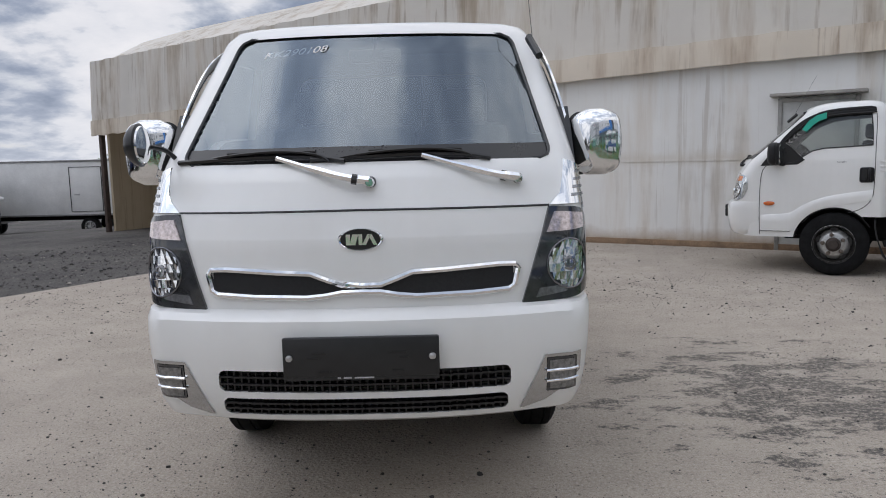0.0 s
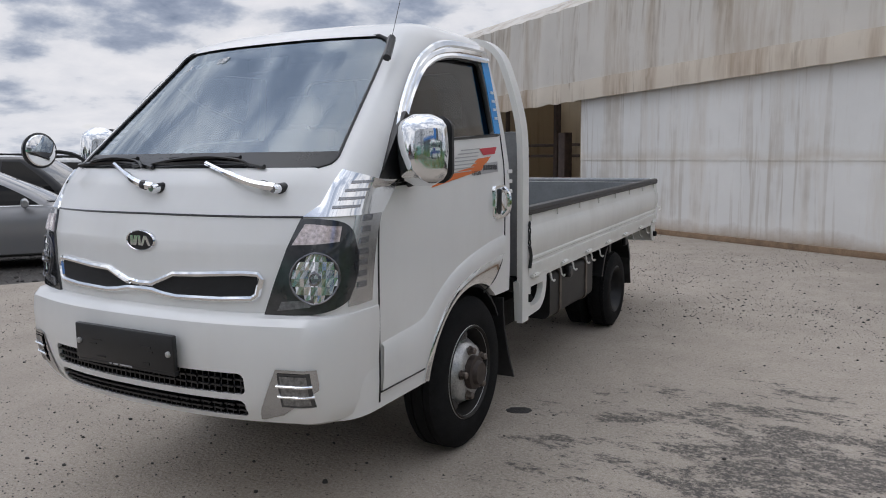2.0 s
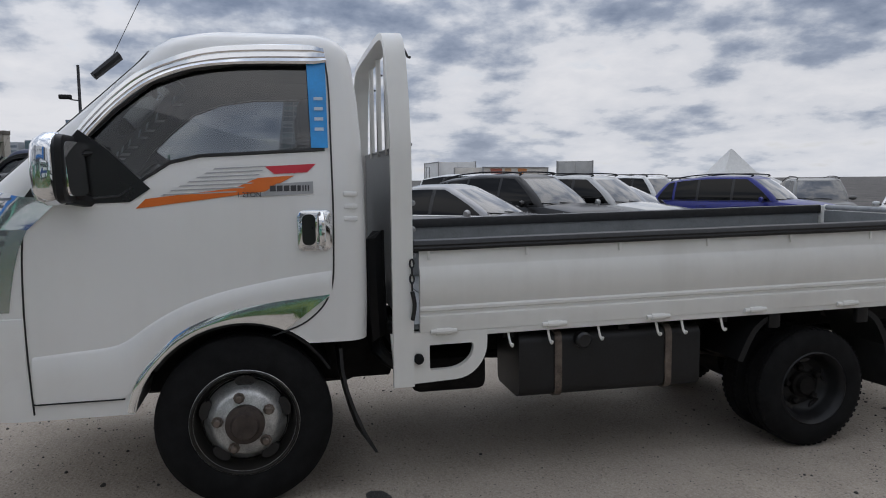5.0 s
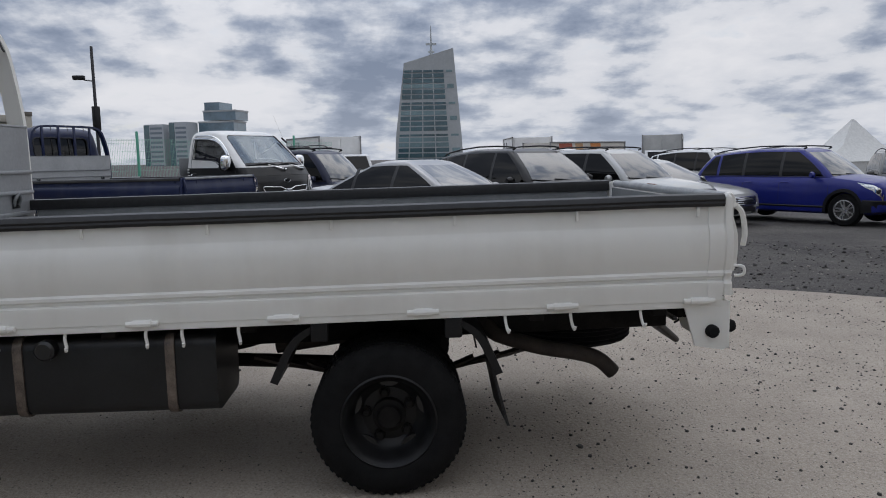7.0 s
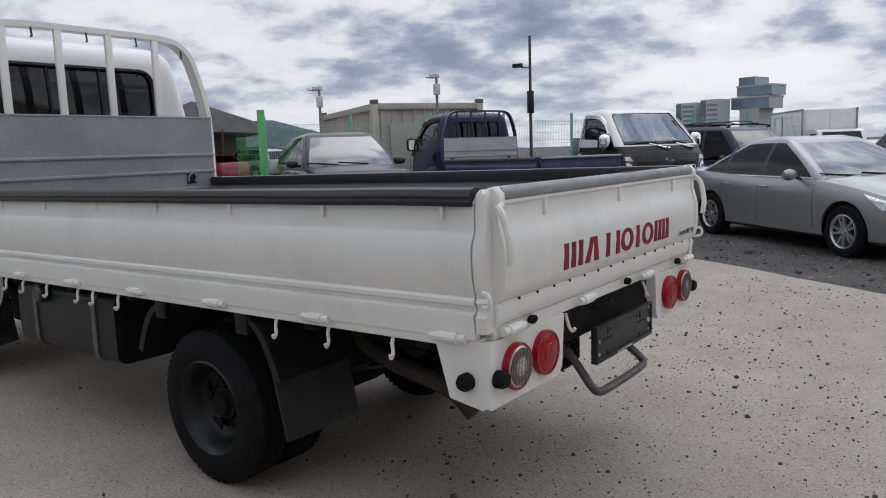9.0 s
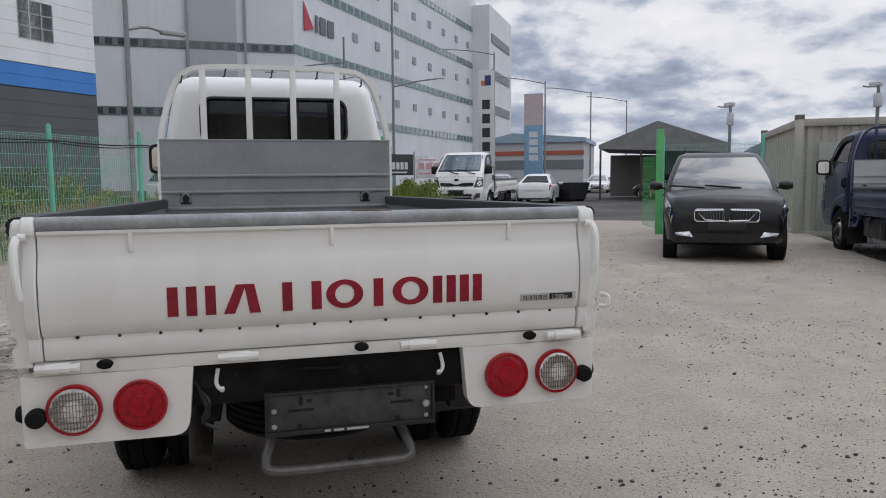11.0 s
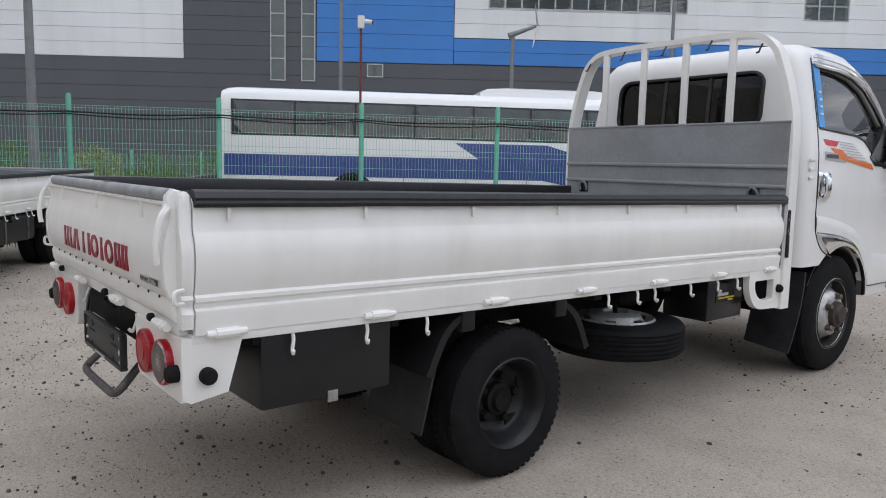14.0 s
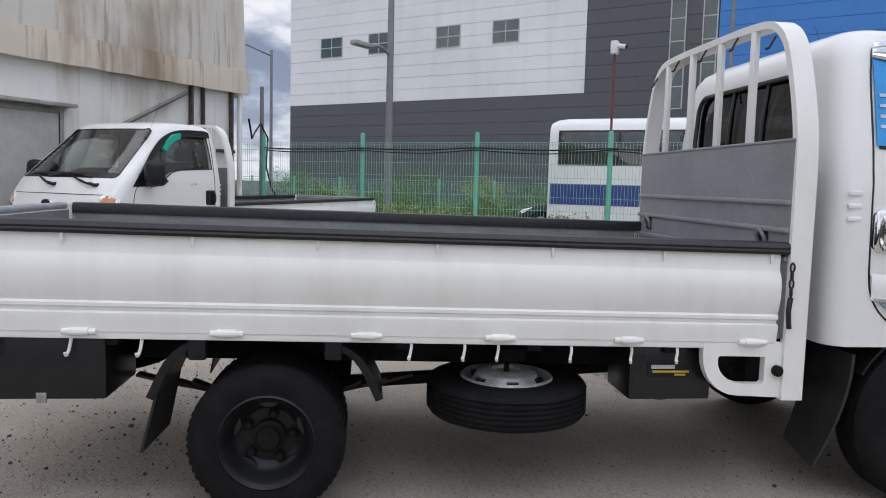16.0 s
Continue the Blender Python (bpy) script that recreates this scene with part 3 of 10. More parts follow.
rows_sheet(bm, [1.628 + 0.344 * k / 12 for k in range(13)], lambda z: win_span([(a, b) for a, b in REARWIN], z)[0], lambda z: win_span(REARWIN, z)[1],
           lambda x, z: (x, cab_at(z, CAB_R) - 0.02, z), 8)
o = part("rear_window", bm, REARGLASS, truck, "dark rear window in three panes")
o.visible_shadow = False
bm = bmesh.new()
tube(bm, [(x, cab_at(z, CAB_R) + 0.001, z) for x, z in REARWIN], 0.013, 6, closed=True)
for x in (-0.16, 0.18):
    tube(bm, [(x, cab_at(z, CAB_R) - 0.016, z) for z in (1.63, 1.8, 1.97)], 0.012, 6)
part("rear_window_seal", bm, SATIN, truck)

# bumper
BZ = [0.475, 0.50, 0.56, 0.65, 0.75, 0.84, 0.90, 0.925, 0.935]
BF = [0.935, 0.885, 0.855, 0.84, 0.832, 0.832, 0.842, 0.865, 0.90]
BW = [0.795, 0.815, 0.832, 0.845, 0.855, 0.860, 0.861, 0.858, 0.845]


def bump_y(x, z):
    w = float(np.interp(z, BZ, BW)) - 0.13
    s = abs(x) / w
    return float(np.interp(z, BZ, BF)) + 0.10 * s ** 2.5


def bump_s(x, z):
    """The bumper's face at x and z, corners included."""
    w = float(np.interp(z, BZ, BW))
    x = min(x, w - 0.002)
    if x <= w - 0.13:
        return bump_y(x, z)
    t = math.asin((x - w + 0.13) / 0.13)
    return float(np.interp(z, BZ, BF)) + 0.10 + 0.20 * (1 - math.cos(t))


bm = bmesh.new()
ring_faces(bm, [plan_ring(f, 0.10, w, 0.13, 0.20, 1.315, 0.01, z) for z, f, w in zip(BZ, BF, BW)])
mesh = mesh_of("bumper", bm, WHITE)
cuts = []
for lo, hi, w in ((0.625, 0.715, 0.535), (0.523, 0.598, 0.525)):
    c = bmesh.new()
    prism(c, rounded(-w, w, lo, hi, 0.025), "y", 0.7, 0.99)
    cuts.append(c)
for s in (1, -1):
    c = bmesh.new()
    lathe(c, [(0.455, 0.35), (0.455, 1.1)], "x", (0, 2.165, 0.415), 32)
    bmesh.ops.scale(c, vec=(s, 1, 1), verts=c.verts)
    cuts.append(c)
bumper = link("bumper", carve(mesh, cuts), truck, "white front bumper with two slotted air inlets")
for lo, hi, w in ((0.625, 0.715, 0.535), (0.523, 0.598, 0.525)):
    bm = bmesh.new()
    for k in range(40):
        x = -w + 2 * w * k / 39
        y = bump_y(x, lo) + 0.012
        box(bm, x - 0.003, x + 0.003, y, y + 0.03, lo, hi)
    for j in range(4):
        z = lo + (hi - lo) * j / 3
        for k in range(20):
            x0, x1 = -w + 2 * w * k / 20, -w + 2 * w * (k + 1) / 20
            y = bump_y((x0 + x1) / 2, z) + 0.010
            box(bm, x0 - 0.002, x1 + 0.002, y, y + 0.03, z - 0.004, z + 0.004)
    box(bm, -w, w, 0.978, 0.985, lo - 0.02, hi + 0.02)
    part("inlet_grille", bm, SATIN, bumper, "black honeycomb inlet", smooth=0)
bm = bmesh.new()
box(bm, -0.277, 0.277, 0.795, 0.818, 0.705, 0.852, 0.006)
box(bm, -0.277, 0.277, 0.80, 0.825, 0.690, 0.712, 0.004)
holder = part("plate_holder", bm, PLATEBLACK, truck, "empty black number plate holder")
for s in (1, -1):
    bm = bmesh.new()
    lathe(bm, [(0.013, 0), (0.012, 0.005), (0.006, 0.008), (0.0, 0.008)], "y", (0, 0, 0), 12)
    bmesh.ops.transform(bm, matrix=pose(0.253 * s, 0.795, 0.778, 180), verts=bm.verts)
    part("bolt", bm, STEEL, holder)
for x0, x1, z0, z1 in ((-0.19, -0.15, 0.772, 0.778), (-0.17, -0.12, 0.79, 0.796), (0.10, 0.16, 0.79, 0.796), (0.14, 0.17, 0.772, 0.778), (-0.15, -0.10, 0.722, 0.726), (0.11, 0.15, 0.722, 0.73)):
    bm = bmesh.new()
    box(bm, x0, x1, 0.7925, 0.796, z0, z1)
    part("plate_slot", bm, SATIN, holder)
bm = bmesh.new()
for k, w in enumerate((0.012, 0.028, 0.07)):
    x = (-0.085, -0.063, -0.025)[k]
    box(bm, x, x + w, 0.7975, 0.80, 0.698, 0.704)
part("maker_mark", bm, simple("pale_print", (0.45, 0.45, 0.45), 0.6), holder)
# fog lamps
for s in (1, -1):
    bm = bmesh.new()

    def fog_sheet(bm, x0, x1, za, zb, out, n=8):
        def lo(z):
            return float(np.interp(z, [0.515, 0.56, 0.65, 0.742], [0.570, 0.585, 0.625, 0.665])) if x0 is None else x0
        def hi(z):
            return float(np.interp(z, [0.515, 0.54, 0.60, 0.66, 0.742], [0.580, 0.66, 0.74, 0.805, 0.805])) if x1 is None else x1
        rows_sheet(bm, [za + (zb - za) * k / n for k in range(n + 1)], lo, hi, lambda x, z: (s * x, bump_s(x, z) - out, z), 8)
        return bm
    bez = part("fog_lamp", fog_sheet(bm, None, None, 0.516, 0.742, 0.005), simple("satin_chrome", (0.52, 0.53, 0.54), 0.14, 1.0, 0.1), truck, "fog lamp in a chrome wedge surround")
    part("fog_field", fog_sheet(bmesh.new(), 0.672, 0.788, 0.585, 0.728, 0.008), LAMPBLACK, bez)
    part("fog_lens", fog_sheet(bmesh.new(), 0.682, 0.778, 0.595, 0.718, 0.011), simple("fog_glass", (0.24, 0.24, 0.24), 0.12, 0.6, 0.5, 60.0), bez, "clear fog lamp lens")
    for z in (0.632, 0.676):
        bm = bmesh.new()
        tube(bm, [(s * x, bump_s(x, z) - 0.014, z) for x in np.linspace(0.668, 0.792, 6)], 0.006, 6)
        part("fog_bar", bm, CHROME, bez)

# front panel seams and the chrome bow
bm = bmesh.new()
tube(bm, [skin(1.298 - 0.004 * abs(a), abs(a), 0.0015) * 1.0 if a >= 0 else Vector((-skin(1.298, -a, 0.0015).x, skin(1.298, -a, 0.0015).y, 1.298 - 0.004 * abs(a))) for a in np.linspace(-0.93, 0.93, 30)], 0.0045, 5)
part("hood_seam", bm, SATIN, truck)


def bow(inset, zmid=1.032):
    out = []
    for s in (1, -1):
        seq = [(0.0, 1.0235 - inset), (0.07, 1.024 - inset), (0.125, 1.045 - inset), (0.185, 1.069 - inset), (0.30, 1.074 - inset), (0.50, 1.086 - inset), (0.56 - inset, 1.084 - inset), (0.572 - inset, 1.066)]
        low = [(0.558 - inset, 1.005), (0.535 - inset, 0.990 + inset), (0.40, 0.982 + inset), (0.20, 0.978 + inset), (0.13, 0.985 + inset), (0.07, 0.996 + inset), (0.0, 0.997 + inset)]
        pts = seq + low
        out += [(s * x, z) for x, z in (pts if s > 0 else pts[::-1])][: -1 if s > 0 else None]
    return out[:-1]


bm = bmesh.new()
tube(bm, [(x, cab_front(x, z) - 0.004, z) for x, z in bow(0.0)], 0.013, 8, closed=True)
part("grille_surround", bm, CHROME, truck, "chrome bow-shaped grille surround")
bm = bmesh.new()
for s in (1, -1):
    xs = np.linspace(0.0, 0.555, 24)
    top = [float(np.interp(x, [0, 0.07, 0.125, 0.185, 0.3, 0.5, 0.56], [1.0235, 1.024, 1.045, 1.069, 1.074, 1.086, 1.08])) for x in xs]
    bot = [float(np.interp(x, [0, 0.07, 0.13, 0.2, 0.4, 0.535, 0.56], [0.997, 0.996, 0.985, 0.978, 0.982, 0.990, 1.01])) for x in xs]
    a = [bm.verts.new((s * x, cab_front(x, z) - 0.003, z)) for x, z in zip(xs, top)]
    b = [bm.verts.new((s * x, cab_front(x, z) - 0.003, z)) for x, z in zip(xs, bot)]
    for k in range(23):
        bm.faces.new((a[k], a[k + 1], b[k + 1], b[k]))
part("grille_mesh", bm, simple("grille_black", (0.012, 0.012, 0.013), 0.7, 0.0, 0.5, 90.0, bump=0.6), truck, "black mesh grille")
# maker's badge as plain shapes
bm = bmesh.new()
by = cab_front(0, 1.19)
prof = []
for r, h in ((1.0, 0.006), (1.0, -0.004), (0.93, -0.010), (0.86, -0.006)):
    prof.append([(0.083 * r * math.cos(k * math.tau / 40), by + h, 1.192 + 0.043 * r * math.sin(k * math.tau / 40) - (0.002 if r == 2 else 0)) for k in range(40)])
ring_faces(bm, prof)
badge = part("badge", bm, CHROME, truck, "oval chrome-rimmed black badge")
bm = bmesh.new()
ring_faces(bm, [[(0.083 * r * math.cos(k * math.tau / 40), by + h, 1.192 + 0.043 * r * math.sin(k * math.tau / 40)) for k in range(40)] for r, h in ((0.87, -0.004), (0.87, -0.0075))])
part("badge_field", bm, SATIN, badge)
for x0, x1, lean in ((-0.052, -0.036, 0), (-0.034, -0.012, 0.006), (-0.006, 0.008, 0), (0.016, 0.030, 0.010), (0.038, 0.052, -0.010)):
    bm = bmesh.new()
    ring_faces(bm, [[(x0 - lean, y, 1.172), (x1 - lean, y, 1.172), (x1 + lean, y, 1.212), (x0 + lean, y, 1.212)] for y in (by - 0.011, by - 0.007)])
    part("badge_bar", bm, CHROME, badge)

# headlamps
for s in (1, -1):
    bm = bmesh.new()
    patch(bm, lambda j: 0.930 + 0.025 * j + 0.03 * j ** 5, lambda j: 1.290 - 0.010 * j - 0.045 * j ** 5, lambda t: 0.775 + 0.15 * t, lambda t: 1.74 + 0.16 * math.sin(math.pi * t), 0.010, 10, 20, s)
    lamp = part("headlamp", bm, LAMPBLACK, truck, "smoked headlamp with a clear round reflector")
    # round reflector following the lamp's face
    def on_lamp(r, t, out):
        d = 0.775 + r * math.cos(t)
        p = skin(1.072 + r * math.sin(t), d / 0.753 if d < 0.753 else 1 + (d - 0.753) / 0.215, out)
        return (p.x * s, p.y, p.z)
    ts = [math.tau * i / 36 for i in range(36)]
    bm = bmesh.new()
    ring_faces(bm, [[on_lamp(r, t, o_) for t in ts] for r, o_ in ((0.098, 0.008), (0.098, 0.015), (0.094, 0.017), (0.090, 0.0125))], True, False, False)
    part("reflector_rim", bm, simple("lamp_dark_chrome", (0.16, 0.16, 0.17), 0.2, 0.8), lamp)
    bm = bmesh.new()
    pick = random.Random(5)
    for i in range(12):
        x0, x1 = -0.090 + 0.015 * i, -0.090 + 0.015 * (i + 1)
        for j in range(6):
            z0, z1 = -0.092 + 0.0307 * j, -0.092 + 0.0307 * (j + 1)
            if math.hypot((x0 + x1) / 2, (z0 + z1) / 2) > 0.088:
                continue
            c4 = []
            for x, z in ((x0, z0), (x1, z0), (x1, z1), (x0, z1)):
                r = min(math.hypot(x, z), 0.091)
                c4.append(bm.verts.new(on_lamp(r, math.atan2(z, x), 0.0125 + pick.uniform(-0.0022, 0.0022))))
            bm.faces.new(c4)
    tagged(part("reflector", bm, simple("lamp_chrome", (0.80, 0.81, 0.82), 0.12, 1.0, 0.25, 60.0), lamp, "clear faceted reflector", smooth=0), kind="stuff")
    bm = bmesh.new()
    ring_faces(bm, [[on_lamp(r, t, o_) for t in ts] for r, o_ in ((0.028, 0.012), (0.026, 0.020), (0.019, 0.021), (0.016, 0.014), (0.008, 0.014))], True, False, True)
    part("bulb_shield", bm, simple("lamp_shield", (0.30, 0.30, 0.31), 0.15, 0.9), lamp)
    bm = bmesh.new()
    patch(bm, lambda j: 1.195 + 0.01 * j, lambda j: 1.270 - 0.01 * j, lambda t: 0.905 + 0.045 * t, lambda t: 1.50, 0.015, 4, 12, s, 0.008)
    part("turn_signal", bm, simple("turn_lens", (0.62, 0.53, 0.51), 0.12, 0.45, 0.45, 70.0, coat=1.0), lamp, "clear turn signal lens with a pink tint")
    bm = bmesh.new()
    patch(bm, lambda j: 0.950 + 0.02 * j, lambda j: 0.985 + 0.01 * j, lambda t: 0.845 + 0.02 * t, lambda t: 1.05, 0.014, 3, 8, s, 0.006)
    part("position_lamp", bm, simple("lamp_dim_lens", (0.22, 0.22, 0.23), 0.15, 0.5, 0.4, 50.0), lamp)
    # chrome corner trim above and behind the lamp
    bm = bmesh.new()
    patch(bm, lambda j: 1.296, lambda j: 1.470 - 0.05 * j, lambda t: 0.93 + 0.25 * t, lambda t: 2.10 + 0.05 * t, 0.008, 8, 12, s, 0.012)
    trim = part("corner_trim", bm, CHROME, truck, "chrome corner trim above the headlamp")
    for k in range(4):
        bm = bmesh.new()
        z = 1.325 + 0.03 * k
        patch(bm, lambda j: z, lambda j: z + 0.010, lambda t: 1.25 + 0.07 * k, lambda t: 1.75 + 0.04 * k, 0.011, 1, 6, s, 0.006)
        part("trim_slot", bm, simple("trim_grey", (0.30, 0.31, 0.33), 0.25, 0.8), trim)
    bm = bmesh.new()
    patch(bm, lambda j: 0.955, lambda j: 1.30, lambda t: 1.74, lambda t: 2.075 + 0.02 * t, 0.005, 4, 8, s, 0.010)
    strip = part("trim_strip", bm, simple("trim_satin", (0.62, 0.63, 0.64), 0.22, 1.0, 0.08), trim)
    for k in range(7):
        bm = bmesh.new()
        z = 1.02 + 0.042 * k
        patch(bm, lambda j: z, lambda j: z + 0.022, lambda t: 1.90, lambda t: 2.03, 0.008, 1, 4, s, 0.006)
        part("trim_slot", bm, simple("trim_grey", (0.30, 0.31, 0.33), 0.25, 0.8), strip)

# wipers
for px, tipx, tipz in ((0.035, -0.70, 1.52), (0.585, -0.22, 1.525)):
    pz = 1.398
    py = cab_front(px, pz)
    bm = bmesh.new()
    lathe(bm, [(0.0, -0.05), (0.014, -0.05), (0.019, -0.035), (0.017, -0.01), (0.017, 0.02)], "y", (px, py, pz), 14)
    mx, mz = px - 0.36, 1.495
    tube(bm, smooth_line([(px, py - 0.035, pz + 0.005), (px - 0.12, cab_front(px - 0.12, 1.43) - 0.04, 1.425), (mx, cab_front(mx, mz) - 0.03, mz)], 6), [0.018] * 4 + [0.015] * 5 + [0.010] * 4, 6)
    wiper = part("wiper_arm", bm, CHROME, truck, "chrome-covered wiper arm")
    bm = bmesh.new()
    lathe(bm, [(0.020, -0.014), (0.021, 0.0), (0.024, 0.02)], "y", (px, py, pz), 14)
    tube(bm, [(px - 0.045, cab_front(px, 1.41) - 0.039, 1.409), (px - 0.065, cab_front(px, 1.41) - 0.040, 1.413)], 0.0195, 8)
    part("wiper_collar", bm, SATIN, wiper)
    bm = bmesh.new()
    bl = [Vector((mx + dx, cab_front(mx + dx, z) - 0.016, z)) for dx, z in ((-0.42, 1.487), (-0.2, 1.497), (0.0, 1.502), (0.15, 1.497), (0.26, 1.480))]
    tube(bm, smooth_line(bl, 5), 0.0105, 6)
    tube(bm, smooth_line([p + Vector((0, -0.004, 0.020)) for p in bl[1:4]], 4), 0.010, 6)
    tube(bm, smooth_line([bl[0] + Vector((0.08, -0.004, 0)), bl[1] + Vector((0, -0.012, 0.012)), bl[2] + Vector((0, -0.016, 0.020)), bl[3] + Vector((0, -0.012, 0.010)), bl[4] + Vector((-0.06, -0.004, 0))], 5), 0.006, 6)
    part("wiper_blade", bm, SATIN, wiper)

# mirrors
for s in (1, -1):
    bm = bmesh.new()
    rings = []
    for k in range(13):
        t = k / 12
        z = 1.395 + 0.285 * t
        g = (0.70 + 0.30 * math.sin(math.pi * (0.18 + 0.64 * t))) * min(1.0, 0.45 + 0.55 * math.sqrt(min(1.0, min(t, 1 - t) / 0.14)))
        rings.append([(s * (0.962 + 0.112 * g * math.cos(a)), 1.495 + 0.070 * g * math.sin(a) * (1.25 if math.sin(a) < 0 else 0.8), z) for a in [math.tau * i / 24 for i in range(24)]])
    ring_faces(bm, rings)
    mir = part("door_mirror", bm, CHROME, truck, "chrome-covered door mirror")
    bm = bmesh.new()
    ring_faces(bm, [[(s * x, y, z) for x, z in rounded(0.848 + g, 1.076 - g, 1.402 + g, 1.673 - g, 0.055)] for y, g in ((1.505, 0.014), (1.525, 0.0), (1.548, 0.003), (1.552, 0.010))])
    part("mirror_frame", bm, BLACK, mir)
    bm = bmesh.new()
    ring_faces(bm, [[(s * x, y - 0.16 * (x - 0.962) - 0.07 * (z - 1.5375), z) for x, z in rounded(0.876, 1.048, 1.43, 1.645, 0.04)] for y in (1.540, 1.572)])
    part("mirror_glass", bm, simple("mirror_silver", (0.9, 0.9, 0.9), 0.02, 1.0, 0.01), mir)
    bm = bmesh.new()
    tube(bm, smooth_line([(s * 0.80, 1.62, 1.40), (s * 0.85, 1.57, 1.41), (s * 0.92, 1.52, 1.425)], 4), 0.028, 8)
    part("mirror_arm", bm, BLACK, mir)
    bm = bmesh.new()
    tube(bm, smooth_line([(s * 0.80, 1.66, 1.62), (s * 0.86, 1.58, 1.60), (s * 0.92, 1.52, 1.60)], 4), 0.012, 8)
    part("mirror_arm", bm, BLACK, mir)
    bm = bmesh.new()
    ring_faces(bm, [[(s * x, y, z) for y, z in [(1.315, 1.388), (1.74, 1.40), (1.82, 1.455), (1.66, 1.62), (1.555, 1.70), (1.47, 1.60)]] for x in (0.79, 0.852)])
    part("mirror_base", bm, SATIN, truck, "black mirror base panel")
# round under-view mirror on the far front corner
bm = bmesh.new()
tube(bm, smooth_line([(-0.76, 1.30, 1.47), (-0.80, 1.22, 1.54), (-0.86, 1.10, 1.56)], 6), 0.010, 8)
lathe(bm, [(0.0, -0.05), (0.05, -0.045), (0.078, -0.02), (0.084, 0.0), (0.076, 0.006)], "x", (-0.84, 1.08, 1.56), 28)
rm = part("round_mirror", bm, SATIN, truck, "round black convex mirror on an arm")
bm = bmesh.new()
lathe(bm, [(0.077, 0.002), (0.07, 0.012), (0.04, 0.020), (0.0, 0.023)], "x", (-0.84, 1.08, 1.56), 28)
part("convex_glass", bm, MATS["mirror_silver"], rm)

# aerial
bm = bmesh.new()
cyl(bm, (0.70, 1.70, 2.02), (0.735, 1.60, 1.93), 0.018, 8)
tube(bm, [(0.715, 1.66, 1.99), (0.70, 1.90, 2.45)], 0.0015, 5)
part("aerial", bm, SATIN, truck)

# door seams, handles, arch trims, flash stickers
for s in (1, -1):
    bm = bmesh.new()
    seam = smooth_line([(0, 1.325, 0.50), (0, 1.315, 0.95), (0, 1.335, 1.30), (0, 1.42, 1.42)], 6)
    tube(bm, [(s * (cab_at(p.z, CAB_W) + 0.0005), p.y, p.z) for p in seam], 0.0045, 5)
    part("door_seam", bm, SATIN, truck)
    bm = bmesh.new()
    seam = smooth_line([(0, 2.30, 0.80), (0, 2.46, 0.86), (0, 2.565, 0.985), (0, 2.585, 1.20), (0, 2.585, 1.60), (0, 2.575, 1.99), (0, 2.50, 2.035), (0, 2.1, 2.03)], 6)
    tube(bm, [(s * (cab_at(p.z, CAB_W) + 0.0005), p.y, p.z) for p in seam], 0.0045, 5)
    part("door_seam", bm, SATIN, truck)
    x = 0.856
    bm = bmesh.new()
    ring_faces(bm, [[(s * xx, y, z) for y, z in rounded(2.425 - g, 2.578 + g, 1.175 - g, 1.352 + g, 0.03)] for xx, g in ((x - 0.01, 0.004), (x + 0.008, 0.0), (x + 0.012, -0.006))])
    bowl = part("door_handle", bm, CHROME, truck, "chrome door handle plate")
    bm = bmesh.new()
    ring_faces(bm, [[(s * xx, y, z) for y, z in rounded(2.445, 2.505, 1.20, 1.335, 0.025)] for xx in (x + 0.006, x + 0.0135)])
    part("handle_recess", bm, SATIN, bowl)
    bm = bmesh.new()
    tube(bm, smooth_line([(s * (x + 0.012), 2.53, 1.335), (s * (x + 0.040), 2.532, 1.30), (s * (x + 0.040), 2.532, 1.225), (s * (x + 0.012), 2.53, 1.19)], 5), 0.016, 8)
    part("handle_grip", bm, CHROME, bowl)
    # chrome wheel arch trim
    bm = bmesh.new()
    rings = []
    for k in range(25):
        a = radians(172 - 107 * k / 24)
        i0, o0 = 0.452, 0.484
        pin = (2.165 + i0 * math.cos(a), 0.415 + i0 * math.sin(a))
        pout = (2.165 + o0 * math.cos(a), 0.415 + o0 * math.sin(a))
        t = max(0.0, (k - 9) / 15)
        if t > 0:
            # the trim widens to a wedge towards the door's rear edge
            p0 = (2.165 + o0 * math.cos(radians(172 - 107 * 9 / 24)), 0.415 + o0 * math.sin(radians(172 - 107 * 9 / 24)))
            pout = tuple((1 - t) ** 2 * p0[i] + 2 * t * (1 - t) * (2.0, 0.965)[i] + t * t * (2.565, 0.975)[i] for i in (0, 1))
        w0, w1 = cab_at(pin[1], CAB_W), cab_at(pout[1], CAB_W)
        pm = ((pin[0] + pout[0]) / 2, (pin[1] + pout[1]) / 2)
        rings.append([(s * (w0 - 0.01), *pin), (s * (w0 + 0.014), *pin), (s * (cab_at(pm[1], CAB_W) + 0.016), *pm), (s * (w1 + 0.008), *pout), (s * (w1 - 0.004), *pout)])
    ring_faces(bm, rings)
    part("arch_trim", bm, CHROME, truck, "chrome wheel arch trim")
    # pressed flare round the arch, and the sill seam
    top_ = [(1.335, 0.765), (1.48, 0.778), (1.62, 0.790), (1.70, 0.815), (1.80, 0.885), (1.93, 0.955), (2.08, 1.005), (2.22, 1.035), (2.40, 1.065), (2.575, 1.085)]
    low_ = [(1.335, 0.55), (1.47, 0.55), (1.60, 0.55), (1.685, 0.56), (1.745, 0.66), (1.84, 0.765), (1.96, 0.84), (2.12, 0.885), (2.36, 0.925), (2.57, 0.965)]
    top_ = smooth_line([(0, *p) for p in top_], 4)
    low_ = smooth_line([(0, *p) for p in low_], 4)
    bm = bmesh.new()
    cols = []
